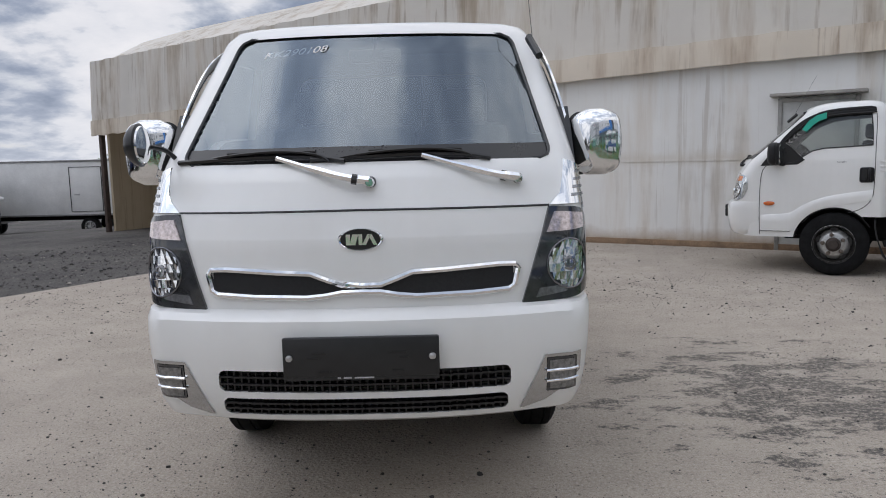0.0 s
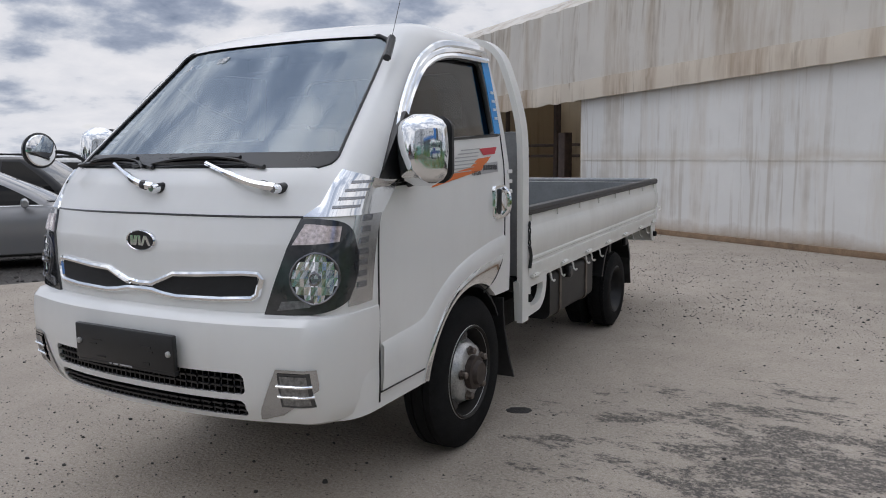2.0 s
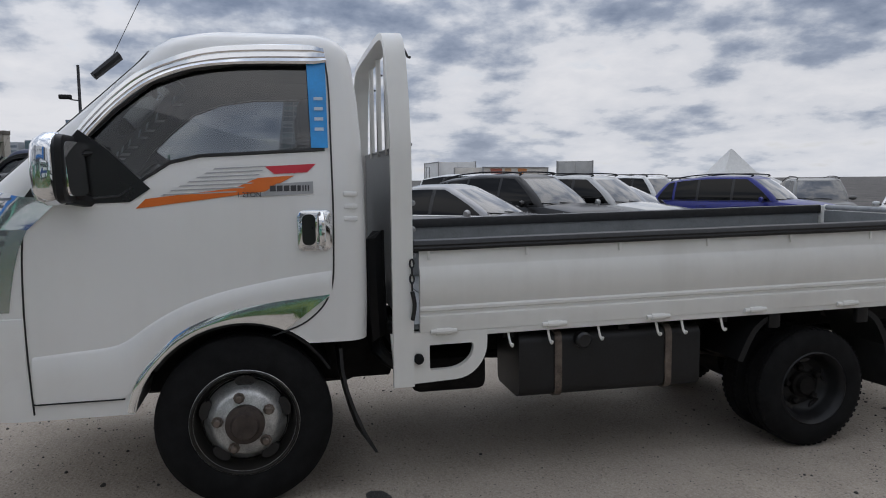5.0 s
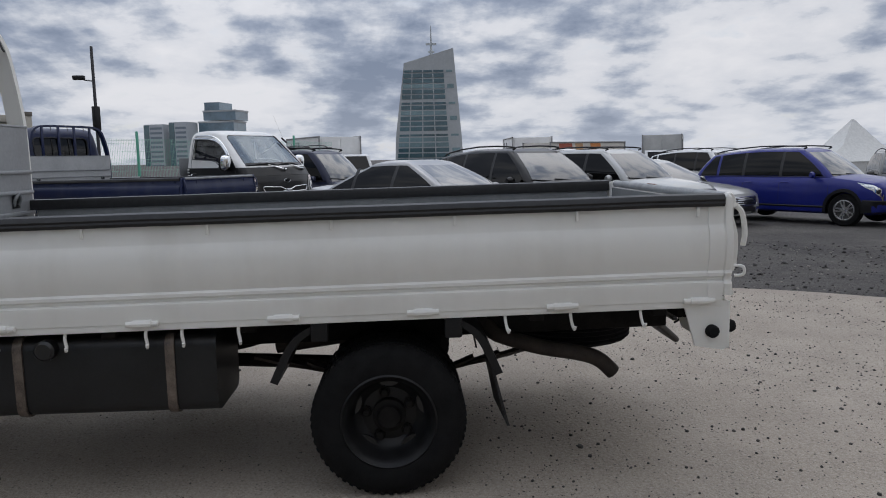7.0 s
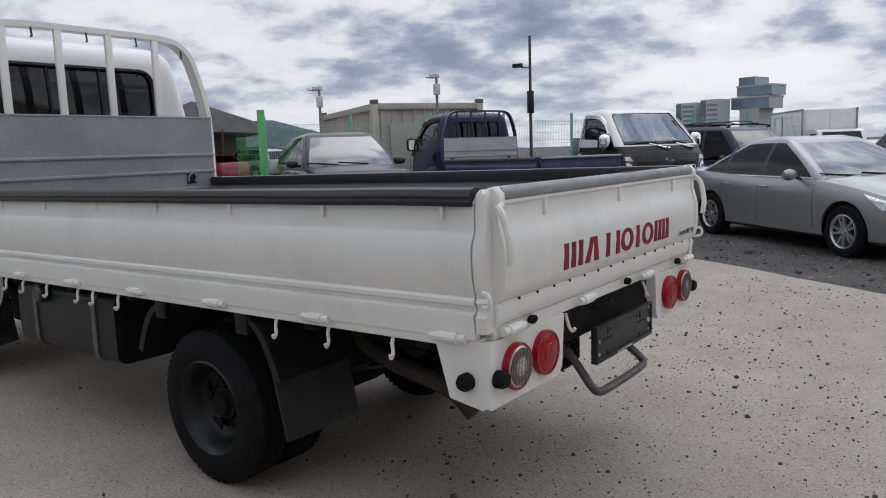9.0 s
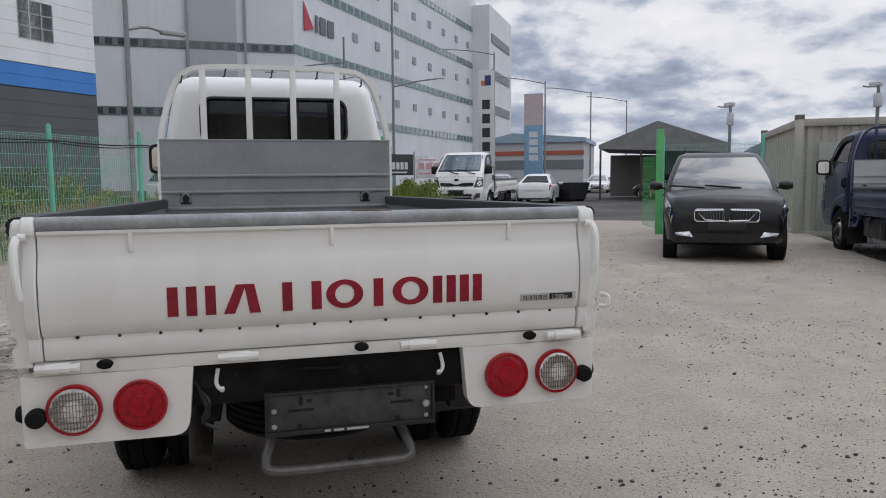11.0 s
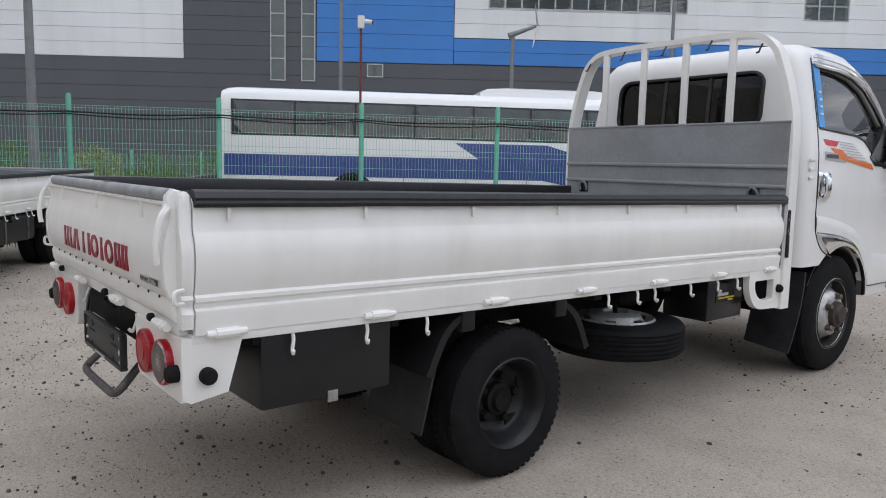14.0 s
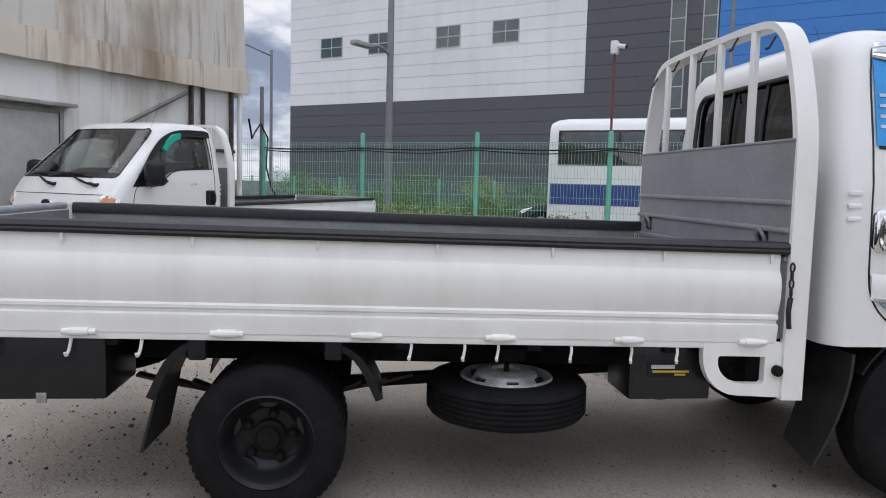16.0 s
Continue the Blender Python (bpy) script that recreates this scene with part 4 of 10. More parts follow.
    for a_, b_ in zip(top_, low_):
        q_ = a_ + (b_ - a_).normalized() * 0.018
        cols.append([(s * (cab_at(p.z, CAB_W) + o_), p.y, p.z) for p, o_ in ((a_, -0.002), (q_, 0.010), (q_ + (b_ - q_) * 0.5, 0.011), (b_, 0.007))])
    ring_faces(bm, cols, closed=False)
    part("wing_flare", bm, WHITE, truck, smooth=50)
    bm = bmesh.new()
    tube(bm, [(s * (cab_at(0.548, CAB_W) + 0.007), y, 0.548) for y in (1.325, 1.45, 1.58, 1.68)], 0.0045, 5)
    part("sill_seam", bm, SATIN, truck)
    # vents pressed into the rear pillar
    for z in (1.30, 1.355, 1.41):
        bm = bmesh.new()
        box(bm, *sorted((s * 0.842, s * 0.854)), 2.635, 2.70, z, z + 0.022, 0.005)
        part("pillar_vent", bm, WHITE, truck)
    # flash sticker
    W = lambda z: s * (cab_at(z, CAB_W) + 0.0025)
    def sticker(name, poly, mat, par, lift=0.0):
        bm = bmesh.new()
        f = [bm.verts.new((W(z) + s * lift, y, z)) for y, z in poly]
        g = [bm.verts.new((W(z) + s * (lift + 0.001), y, z)) for y, z in poly]
        bm.faces.new(g)
        bm.faces.new(f[::-1])
        for i in range(len(poly)):
            j = (i + 1) % len(poly)
            bm.faces.new((f[i], f[j], g[j], g[i]))
        return part(name, bm, mat, par, smooth=0)
    orange = simple("sticker_orange", (0.72, 0.16, 0.02), 0.35, 0.0, 0.06)
    red = simple("sticker_red", (0.60, 0.03, 0.05), 0.35, 0.0, 0.06)
    silver = simple("sticker_silver", (0.42, 0.42, 0.43), 0.35, 0.3, 0.05)
    grey = simple("sticker_grey", (0.05, 0.05, 0.055), 0.4, 0.0, 0.05)
    st = sticker("flash_sticker", [(1.76, 1.372), (2.29, 1.437), (2.42, 1.505), (2.255, 1.495), (2.16, 1.453), (1.80, 1.412)], orange, truck)
    st["label"] = "orange and red flash sticker with silver lines"
    sticker("sticker_flag", [(2.33, 1.512), (2.475, 1.518), (2.515, 1.555), (2.29, 1.545)][::1], red, st)
    for k in range(7):
        z = 1.425 + 0.018 * k
        y0 = 1.86 + 0.035 * k
        sticker("sticker_line", [(y0, z), (min(y0 + 0.30, 2.20 + 0.015 * k), z + 0.010), (min(y0 + 0.30, 2.20 + 0.015 * k) + 0.01, z + 0.015), (y0 + 0.01, z + 0.006)], silver, st)
    tag = sticker("sticker_band", [(2.20, 1.412), (2.50, 1.425), (2.50, 1.478), (2.34, 1.470), (2.28, 1.43), (2.20, 1.425)], silver, st)
    if s > 0:
        cu = bpy.data.curves.new("load_text", "FONT")
        cu.body, cu.size, cu.extrude = "1.2TON", 0.030, 0.0003
        cu.materials.append(grey)
        o = new("load_text", cu)
        o.parent = truck
        o.matrix_basis = Matrix.Translation((W(1.42) + 0.003, 2.165, 1.414)) @ pose(0, 0, 0, 90, 0, 90)
    for y0, y1 in ((2.31, 2.335), (2.34, 2.365), (2.37, 2.395), (2.40, 2.425), (2.43, 2.445), (2.452, 2.458), (2.464, 2.470), (2.476, 2.482)):
        sticker("sticker_mark", [(y0, 1.436), (y1, 1.437), (y1, 1.462), (y0, 1.461)], grey, tag, 0.0012)

# cab interior
bm = bmesh.new()
box(bm, -0.74, 0.74, 1.22, 1.45, 1.20, 1.42, 0.05)
box(bm, -0.74, 0.74, 1.18, 1.33, 1.38, 1.445, 0.02)
part("dashboard", bm, DASH, truck)
bm = bmesh.new()
box(bm, -0.70, 0.70, 1.2, 2.66, 0.90, 0.94)
part("cab_floor", bm, DASH, truck)
for x0, x1 in ((0.16, 0.66), (-0.16, 0.14), (-0.66, -0.18)):
    bm = bmesh.new()
    box(bm, x0, x1, 2.05, 2.55, 1.0, 1.17, 0.05)
    box(bm, x0, x1, 2.42, 2.56, 1.12, 1.68, 0.05)
    if x1 - x0 > 0.4:
        m = (x0 + x1) / 2
        box(bm, m - 0.12, m + 0.12, 2.45, 2.55, 1.70, 1.88, 0.04)
    part("cab_seat", bm, SEATM, truck)
bm = bmesh.new()
ringc = Vector((0.40, 1.66, 1.42))
tube(bm, [ringc + Vector((0.19 * math.cos(a), 0.12 * math.sin(a), 0.14 * math.sin(a))) for a in [math.tau * k / 28 for k in range(28)]], 0.013, 8, closed=True)
tube(bm, [ringc + Vector((-0.19, 0, 0)), ringc + Vector((0, 0.0, -0.03)), ringc + Vector((0.19, 0, 0))], 0.014, 6)
tube(bm, [ringc + Vector((0, 0, -0.03)), (0.40, 1.45, 1.25)], 0.025, 8)
part("steering_wheel", bm, SATIN, truck)
bm = bmesh.new()
box(bm, -0.12, 0.12, 1.70, 1.72, 1.93, 1.995, 0.012)
cyl(bm, (0, 1.71, 1.99), (0, 1.74, 2.05), 0.01, 8)
part("rear_view_mirror", bm, SATIN, truck)
# chalked stock number on the screen
cu = bpy.data.curves.new("stock_number", "FONT")
cu.body, cu.size, cu.shear, cu.extrude = "KK290108", 0.068, 0.25, 0.0004
n0 = Vector((-0.50, cab_front(0.50, 1.955) + 0.0085, 1.955))
n1 = Vector((-0.25, cab_front(0.25, 1.975) + 0.0085, 1.975))
up0 = (Vector((0, cab_front(0.40, 2.0), 2.0)) - Vector((0, cab_front(0.40, 1.93), 1.93))).normalized()
ex = (n1 - n0).normalized()
ez = ex.cross(up0).normalized()
ey = ez.cross(ex)
to = new("stock_number", cu)
to.data.materials.append(simple("chalk", (0.72, 0.72, 0.72), 0.9))
to.parent = truck
to.matrix_basis = Matrix((( ex.x, ey.x, ez.x, n0.x), (ex.y, ey.y, ez.y, n0.y), (ex.z, ey.z, ez.z, n0.z), (0, 0, 0, 1)))
to["label"] = "chalked number on the windscreen"

# ---- wheels ----


def wheel_parts(parent, cx, cy, cz, r, width, out, rim_r, rim_mat, dish, holes, front):
    """Tyre, rim and hub of one wheel; out is the sign of the outer side along x."""
    x = lambda h: cx + out * h
    prof = [(rim_r, -width / 2 + 0.015), (rim_r + 0.012, -width / 2), (r - 0.045, -width / 2 - 0.006), (r - 0.018, -width / 2 + 0.010), (r, -width / 2 + 0.028),
            (r + 0.001, -0.035), (r - 0.009, -0.034), (r - 0.009, -0.028), (r + 0.001, -0.027), (r + 0.002, 0.027), (r - 0.009, 0.028), (r - 0.009, 0.034), (r + 0.001, 0.035),
            (r, width / 2 - 0.028), (r - 0.018, width / 2 - 0.010), (r - 0.045, width / 2 + 0.006), (rim_r + 0.03, width / 2 + 0.004), (rim_r + 0.012, width / 2), (rim_r, width / 2 - 0.015)]
    bm = bmesh.new()
    lathe(bm, [(a, b * out) for a, b in prof + prof[:1]], "x", (cx, cy, cz), 56, False)
    tyre = part("tyre", bm, RUBBER, parent)
    bm = bmesh.new()
    n = 0 if front else 58
    for k in range(n):
        a = math.tau * k / n
        for h0, h1 in ((0.037, width / 2 - 0.021), (-width / 2 + 0.021, -0.037), (-0.024, 0.024)):
            box(bm, cx + min(out * h0, out * h1), cx + max(out * h0, out * h1), -0.009, 0.009, r - 0.012, r + 0.0025,
                m=Matrix.Translation((0, cy, cz)) @ Matrix.Rotation(a, 4, "X"))
    if front:
        bm.free()
    else:
        tagged(part("tread", bm, RUBBER, tyre, smooth=0), kind="stuff")
    bm = bmesh.new()
    w = width / 2
    if front:
        prof = [(rim_r + 0.012, w - 0.002), (rim_r + 0.004, w + 0.004), (rim_r - 0.006, w - 0.008), (rim_r - 0.014, w - 0.060), (rim_r - 0.026, w - 0.088), (rim_r * 0.84, w - 0.085), (rim_r * 0.70, w - 0.034), (rim_r * 0.62, w - 0.004), (rim_r * 0.55, w + 0.006), (0.0, w + 0.006)]
    else:
        prof = [(rim_r + 0.012, w - 0.002), (rim_r + 0.004, w + 0.004), (rim_r - 0.006, w - 0.008), (rim_r - 0.022, w - 0.03), (rim_r - 0.030, w - 0.075), (rim_r - 0.05, w - 0.10), (rim_r * 0.60, w - 0.112), (rim_r * 0.46, w - 0.108), (0.0, w - 0.108)]
    lathe(bm, [(a, b * out) for a, b in prof], "x", (cx, cy, cz), 40, False)
    rim = part("rim", bm, rim_mat, parent, "steel rim")
    face = w + 0.006 if front else w - 0.108
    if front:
        # near-black ring: the well's shade put into the colour, over a dark lip
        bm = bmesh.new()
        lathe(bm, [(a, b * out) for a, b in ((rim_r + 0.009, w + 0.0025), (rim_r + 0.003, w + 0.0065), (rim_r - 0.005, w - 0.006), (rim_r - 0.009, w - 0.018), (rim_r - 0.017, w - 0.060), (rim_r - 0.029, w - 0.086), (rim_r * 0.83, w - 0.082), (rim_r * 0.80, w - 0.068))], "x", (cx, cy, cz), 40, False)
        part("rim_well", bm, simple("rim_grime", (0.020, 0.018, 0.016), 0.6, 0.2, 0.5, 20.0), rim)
    for k in range(holes):
        a = math.tau * k / holes + 0.3
        bm = bmesh.new()
        c = (x(face - (0.064 if front else 0.004)), cy + rim_r * 0.79 * math.cos(a), cz + rim_r * 0.79 * math.sin(a))
        ring = [(0, 0.044 * math.cos(t), 0.025 * math.sin(t)) for t in [math.tau * i / 14 for i in range(14)]]
        m3 = Matrix.Translation(c) @ Matrix.Rotation(a + math.pi / 2, 4, "X")
        ring_faces(bm, [[m3 @ Vector((dx, p[1], p[2])) for p in ring] for dx in (-0.02, 0.02)])
        part("rim_slot", bm, SATIN, rim)
    bm = bmesh.new()
    lathe(bm, [(a, b * out) for a, b in ((rim_r * 0.38, face - 0.01), (rim_r * 0.37, face + 0.03), (rim_r * 0.28, face + 0.035), (rim_r * 0.24, face + 0.055), (0.0, face + 0.058))], "x", (cx, cy, cz), 24)
    part("hub", bm, simple("hub_rust", (0.055, 0.042, 0.036), 0.6, 0.3, 0.4, 18.0) if front else FRAME, rim)
    for k in range(5):
        a = math.tau * k / 5 + 0.5
        bm = bmesh.new()
        p = Vector((x(face), cy + rim_r * 0.52 * math.cos(a), cz + rim_r * 0.52 * math.sin(a)))
        lathe(bm, [(0.025, 0.0), (0.025, out * 0.006), (0.018, out * 0.007), (0.018, out * 0.028), (0.013, out * 0.034), (0.0, out * 0.035)], "x", p, 8)
        part("wheel_nut", bm, simple("nut_steel", (0.18, 0.15, 0.13), 0.45, 0.8, 0.3, 30.0) if front else FRAME, rim)


SILVERRIM = simple("silver_rim", (0.46, 0.46, 0.45), 0.35, 0.6, 0.5, 12.0)
BLACKRIM = simple("black_rim", (0.011, 0.011, 0.012), 0.38, 0.0, 0.4, 14.0, spec=0.3)
for s in (1, -1):
    grp = new("front_wheel")
    grp.parent = truck
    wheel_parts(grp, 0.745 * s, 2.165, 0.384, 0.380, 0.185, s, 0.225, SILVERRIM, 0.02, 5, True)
    grp = new("rear_wheel")
    grp.parent = truck
    wheel_parts(grp, 0.725 * s, 5.13, 0.318, 0.312, 0.165, s, 0.185, BLACKRIM, 0.02, 5, False)
    grp = new("inner_rear_wheel")
    grp.parent = truck
    wheel_parts(grp, 0.52 * s, 5.13, 0.318, 0.312, 0.165, s, 0.185, BLACKRIM, 0.0, 0, False)

# ---- load bed ----
BED_Y0, BED_Y1 = 2.955, 6.47


def lift(bm):
    """The bed rises a little towards the rear."""
    for v in bm.verts:
        v.co.z += (v.co.y - 4.7) * 0.0128
    return bm


def bed_part(name, bm, mat, parent=truck, label="", smooth=35):
    return part(name, lift(bm), mat, parent, label, smooth)


SIDE = [(0.822, 0.762), (0.840, 0.764), (0.842, 0.790), (0.848, 0.826), (0.847, 0.838), (0.833, 0.844), (0.832, 0.856), (0.845, 0.864), (0.845, 0.876), (0.837, 0.884), (0.847, 0.914), (0.854, 0.955),
        (0.855, 1.000), (0.850, 1.036), (0.838, 1.062), (0.833, 1.070), (0.834, 1.150), (0.820, 1.150), (0.818, 0.90), (0.820, 0.762)]
for s in (1, -1):
    bm = bmesh.new()
    ring_faces(bm, [[(s * x, y, z) for x, z in SIDE] for y in np.linspace(BED_Y0 + 0.03, BED_Y1 - 0.009, 12)])
    panel = bed_part("side_gate", bm, BEDWHITE, truck, "white pressed-steel drop side")
    bm = bmesh.new()
    zt = 1.188
    rings = []
    ys = np.linspace(BED_Y0 + 0.0, BED_Y1 - 0.01, 40)
    for y in ys:
        j = 0.002 * noise.noise(Vector((y * 3, s, 0)))
        rings.append([(s * (x + j), y, z + j) for x, z in ((0.850, 1.138), (0.856, 1.150), (0.853, 1.158), (0.857, 1.166), (0.853, 1.174), (0.846, 1.184), (0.825, 1.190), (0.800, 1.186), (0.794, 1.172), (0.796, 1.128), (0.812, 1.126), (0.815, 1.15), (0.835, 1.15), (0.838, 1.138))])
    ring_faces(bm, rings)
    bed_part("rail_cushion", bm, simple("rail_rubber", (0.013, 0.0135, 0.015), 0.42, 0.0, 0.5, 25.0, spec=0.45), panel, "black rubber rail cover")
    for k in range(7):
        bm = bmesh.new()
        cyl(bm, (s * 0.846, 3.097 + 0.545 * k - 0.062, 0.765), (s * 0.846, 3.097 + 0.545 * k + 0.062, 0.765), 0.0115, 10)
        cyl(bm, (s * 0.846, 3.097 + 0.545 * k - 0.035, 0.765), (s * 0.846, 3.097 + 0.545 * k + 0.035, 0.765), 0.016, 10)
        bed_part("hinge", bm, BEDWHITE, panel)
    for k in range(8):
        y = 3.03 + 0.475 * k
        bm = bmesh.new()
        box(bm, *sorted((s * 0.838, s * 0.846)), y - 0.006, y + 0.006, 1.098, 1.142, 0.002)
        bed_part("tie_tab", bm, BEDWHITE, panel)
    bm = bmesh.new()
    box(bm, *sorted((s * 0.79, s * 0.835)), BED_Y0, BED_Y1, 0.735, 0.765, 0.004)
    bed_part("sill_rail", bm, BEDWHITE, truck)
    for y in (3.42, 3.62, 3.88, 4.19, 4.33, 4.55, 5.60, 5.86, 6.14):
        bm = bmesh.new()
        tube(bm, smooth_line([(s * 0.815, y, 0.745), (s * 0.828, y, 0.715), (s * 0.832, y + 0.006, 0.685), (s * 0.846, y + 0.010, 0.672), (s * 0.852, y + 0.012, 0.684)], 4), 0.0065, 6)
        bed_part("rope_hook", bm, BEDWHITE, truck, "white rope hook")
    # rear corner post with its latch lever
    bm = bmesh.new()
    prof = [(0.800, 6.464), (0.846, 6.464), (0.851, 6.470), (0.851, 6.490), (0.844, 6.500), (0.800, 6.500)]
    ring_faces(bm, [[(s * (x + (d if x > 0.82 else 0)), y + e * (6.482 - y), z) for x, y in prof] for z, d, e in ((0.785, -0.004, 0), (0.83, 0.0, 0), (0.845, -0.012, 0), (0.858, -0.012, 0), (0.872, -0.003, 0), (0.884, -0.010, 0), (0.914, 0.0, 0), (0.955, 0.006, 0), (1.0, 0.007, 0), (1.036, 0.002, 0), (1.07, -0.013, 0), (1.15, -0.013, 0), (1.172, -0.016, 0.15), (1.182, -0.024, 0.6))])
    post = bed_part("corner_post", bm, BEDWHITE, truck, "white rear corner post")
    # folded end of the drop side
    bm = bmesh.new()
    ring_faces(bm, [[(s * (x + 0.004), y, z) for x, z in SIDE[1:17]] + [(s * 0.822, y, 1.165), (s * 0.822, y, 0.765)] for y in (6.400, 6.404, 6.4615)])
    bed_part("folded_end", bm, BEDWHITE, panel)
    bm = bmesh.new()
    lathe(bm, [(0.012, 0.0), (0.012, s * 0.02), (0.0, s * 0.02)], "x", (s * 0.790, 6.522, 1.135), 10)
    tube(bm, smooth_line([(s * 0.812, 6.522, 1.135), (s * 0.816, 6.545, 1.105), (s * 0.812, 6.560, 1.03), (s * 0.806, 6.556, 0.975)], 5), 0.011, 8)
    bed_part("latch_lever", bm, BEDWHITE, post)
    bm = bmesh.new()
    tube(bm, smooth_line([(s * 0.858, 6.50, 0.905), (s * 0.872, 6.53, 0.90), (s * 0.872, 6.53, 0.87), (s * 0.858, 6.50, 0.865)], 4), 0.006, 6)
    bed_part("latch_ring", bm, BEDWHITE, post)
    # rear lamp box
    bm = bmesh.new()
    poly = [(0.395, 0.757), (0.832, 0.757), (0.832, 0.568), (0.826, 0.563), (0.450, 0.563), (0.432, 0.567), (0.419, 0.577), (0.411, 0.592), (0.408, 0.61)]
    ring_faces(bm, [[(s * x, y, z) for x, z in poly] for y in (6.455, 6.50)])
    poly = [(6.31, 0.756), (6.498, 0.756), (6.498, 0.575), (6.475, 0.560), (6.36, 0.58)]
    ring_faces(bm, [[(s * x, y, z) for y, z in poly] for x in (0.822, 0.834)])
    lb = bed_part("lamp_box", bm, BEDWHITE, truck, "white rear lamp bracket")
    for x, mat, nm, lab in ((0.535, RED, "tail_lamp", "round red tail lamp"), (0.703, simple("clear_tail_lens", (0.80, 0.77, 0.74), 0.10, 0.4, 0.35, 45.0, coat=1.0), "reversing_lamp", "round clear lamp in a red ring")):
        bm = bmesh.new()
        lathe(bm, [(0.069, 0.0), (0.071, 0.018), (0.068, 0.024), (0.062, 0.023), (0.061, 0.0)], "y", (s * x, 6.498, 0.663), 36)
        ring = bed_part(nm, bm, RED, lb, lab)
        bm = bmesh.new()
        lathe(bm, [(0.0625, 0.0), (0.0625, 0.020), (0.055, 0.024), (0.03, 0.026), (0.028, 0.029), (0.0, 0.030)], "y", (s * x, 6.498, 0.663), 36)
        bed_part("lens", bm, mat, ring)
        if x > 0.6:
            bm = bmesh.new()
            for k in range(15):
                xx = -0.056 + 0.008 * k
                h = math.sqrt(max(0.058 ** 2 - xx * xx, 0)) * 0.94
                box(bm, s * x + xx - 0.0012, s * x + xx + 0.0012, 6.522, 6.5285, 0.663 - h, 0.663 + h)
                if k % 2:
                    box(bm, s * x - h, s * x + h, 6.522, 6.5278, 0.663 + xx - 0.0010, 0.663 + xx + 0.0010)
            bed_part("lens_ribs", bm, simple("lens_rib", (0.24, 0.20, 0.18), 0.15, 0.3), ring)
    for axis, c in (("y", (s * 0.797, 6.50, 0.648)), ("x", (s * 0.832, 6.425, 0.640))):
        bm = bmesh.new()
        sg = 1 if axis == "y" else s
        lathe(bm, [(0.026, 0.0), (0.026, sg * 0.022), (0.020, sg * 0.034), (0.0, sg * 0.036)], axis, c, 18)
        bed_part("rubber_stop", bm, RUBBER, lb)
# sill that carries the tailgate hinges
bm = bmesh.new()
box(bm, -0.798, 0.798, 6.43, 6.494, 0.757, 0.796, 0.004)
bed_part("rear_sill", bm, BEDWHITE, truck, "white rear sill under the tailgate")
# tailgate
TG = [(6.478, 0.80), (6.500, 0.80), (6.508, 0.815), (6.512, 0.850), (6.506, 0.864), (6.520, 0.875), (6.530, 0.905), (6.534, 0.96), (6.532, 1.02), (6.520, 1.065), (6.512, 1.09), (6.512, 1.135), (6.520, 1.142), (6.520, 1.150), (6.478, 1.150)]
bm = bmesh.new()
ring_faces(bm, [[(x, y, z) for y, z in TG] for x in np.linspace(-0.768, 0.768, 10)])
tail = bed_part("tailgate", bm, BEDWHITE, truck, "white tailgate with red lettering blocks")
for s in (1, -1):
    bm = bmesh.new()
    rings = []
    for x, g in ((0.772, 0.0), (0.776, 0.005), (0.802, 0.005), (0.807, 0.0)):
        rings.append([(s * x, y + g if y > 6.49 else y, z) for y, z in TG[:-1]] + [(s * x, 6.518 + g, 1.168), (s * x, 6.505, 1.184 + g), (s * x, 6.486, 1.180 + g), (s * x, 6.478, 1.165)])
    ring_faces(bm, rings)
    bed_part("folded_end", bm, BEDWHITE, tail)
bm = bmesh.new()
tube(bm, [(x, 6.497, 1.168) for x in np.linspace(-0.772, 0.772, 20)], 0.021, 12)
pipe = bed_part("tailgate_pipe", bm, simple("grey_pipe", (0.30, 0.31, 0.32), 0.55, 0.0, 0.3, 12.0), tail, "grey plastic pipe along the tailgate top")
bm = bmesh.new()
box(bm, -0.18, -0.06, 6.490, 6.505, 1.187, 1.1905, 0.001)
bed_part("tape_patch", bm, simple("brown_tape", (0.20, 0.11, 0.08), 0.8, 0.0, 0.6, 40.0), pipe, "frayed brown tape")
for x in (-0.54, 0.0, 0.54):
    bm = bmesh.new()
    box(bm, x - 0.006, x + 0.006, 6.510, 6.520, 1.09, 1.145, 0.002)
    bed_part("tie_tab", bm, BEDWHITE, tail)
for x in (-0.72, -0.25, 0.27, 0.735):
    bm = bmesh.new()
    cyl(bm, (x - 0.055, 6.520, 0.782), (x + 0.055, 6.520, 0.782), 0.0125, 10)
    cyl(bm, (x - 0.03, 6.520, 0.782), (x + 0.03, 6.520, 0.782), 0.016, 10)
    bed_part("hinge", bm, BEDWHITE, tail)
for x in (-0.61, -0.08, 0.62):
    bm = bmesh.new()
    lathe(bm, [(0.021, 0.0), (0.021, 0.012), (0.012, 0.018), (0.0, 0.018)], "y", (0, 0, 0), 14)
    bmesh.ops.transform(bm, matrix=Matrix.Translation((x, 6.508, 0.785)) @ Matrix.Diagonal((1, 1, 0.62, 1)), verts=bm.verts)
    bed_part("rubber_stop", bm, RUBBER, tail)
for k in range(14):
    bm = bmesh.new()
    x = -0.68 + 0.105 * k
    lathe(bm, [(0.005, 0.0), (0.004, 0.004), (0.0, 0.005)], "y", (x, 6.508, 0.861), 8)
    bed_part("rivet", bm, SATIN, tail)
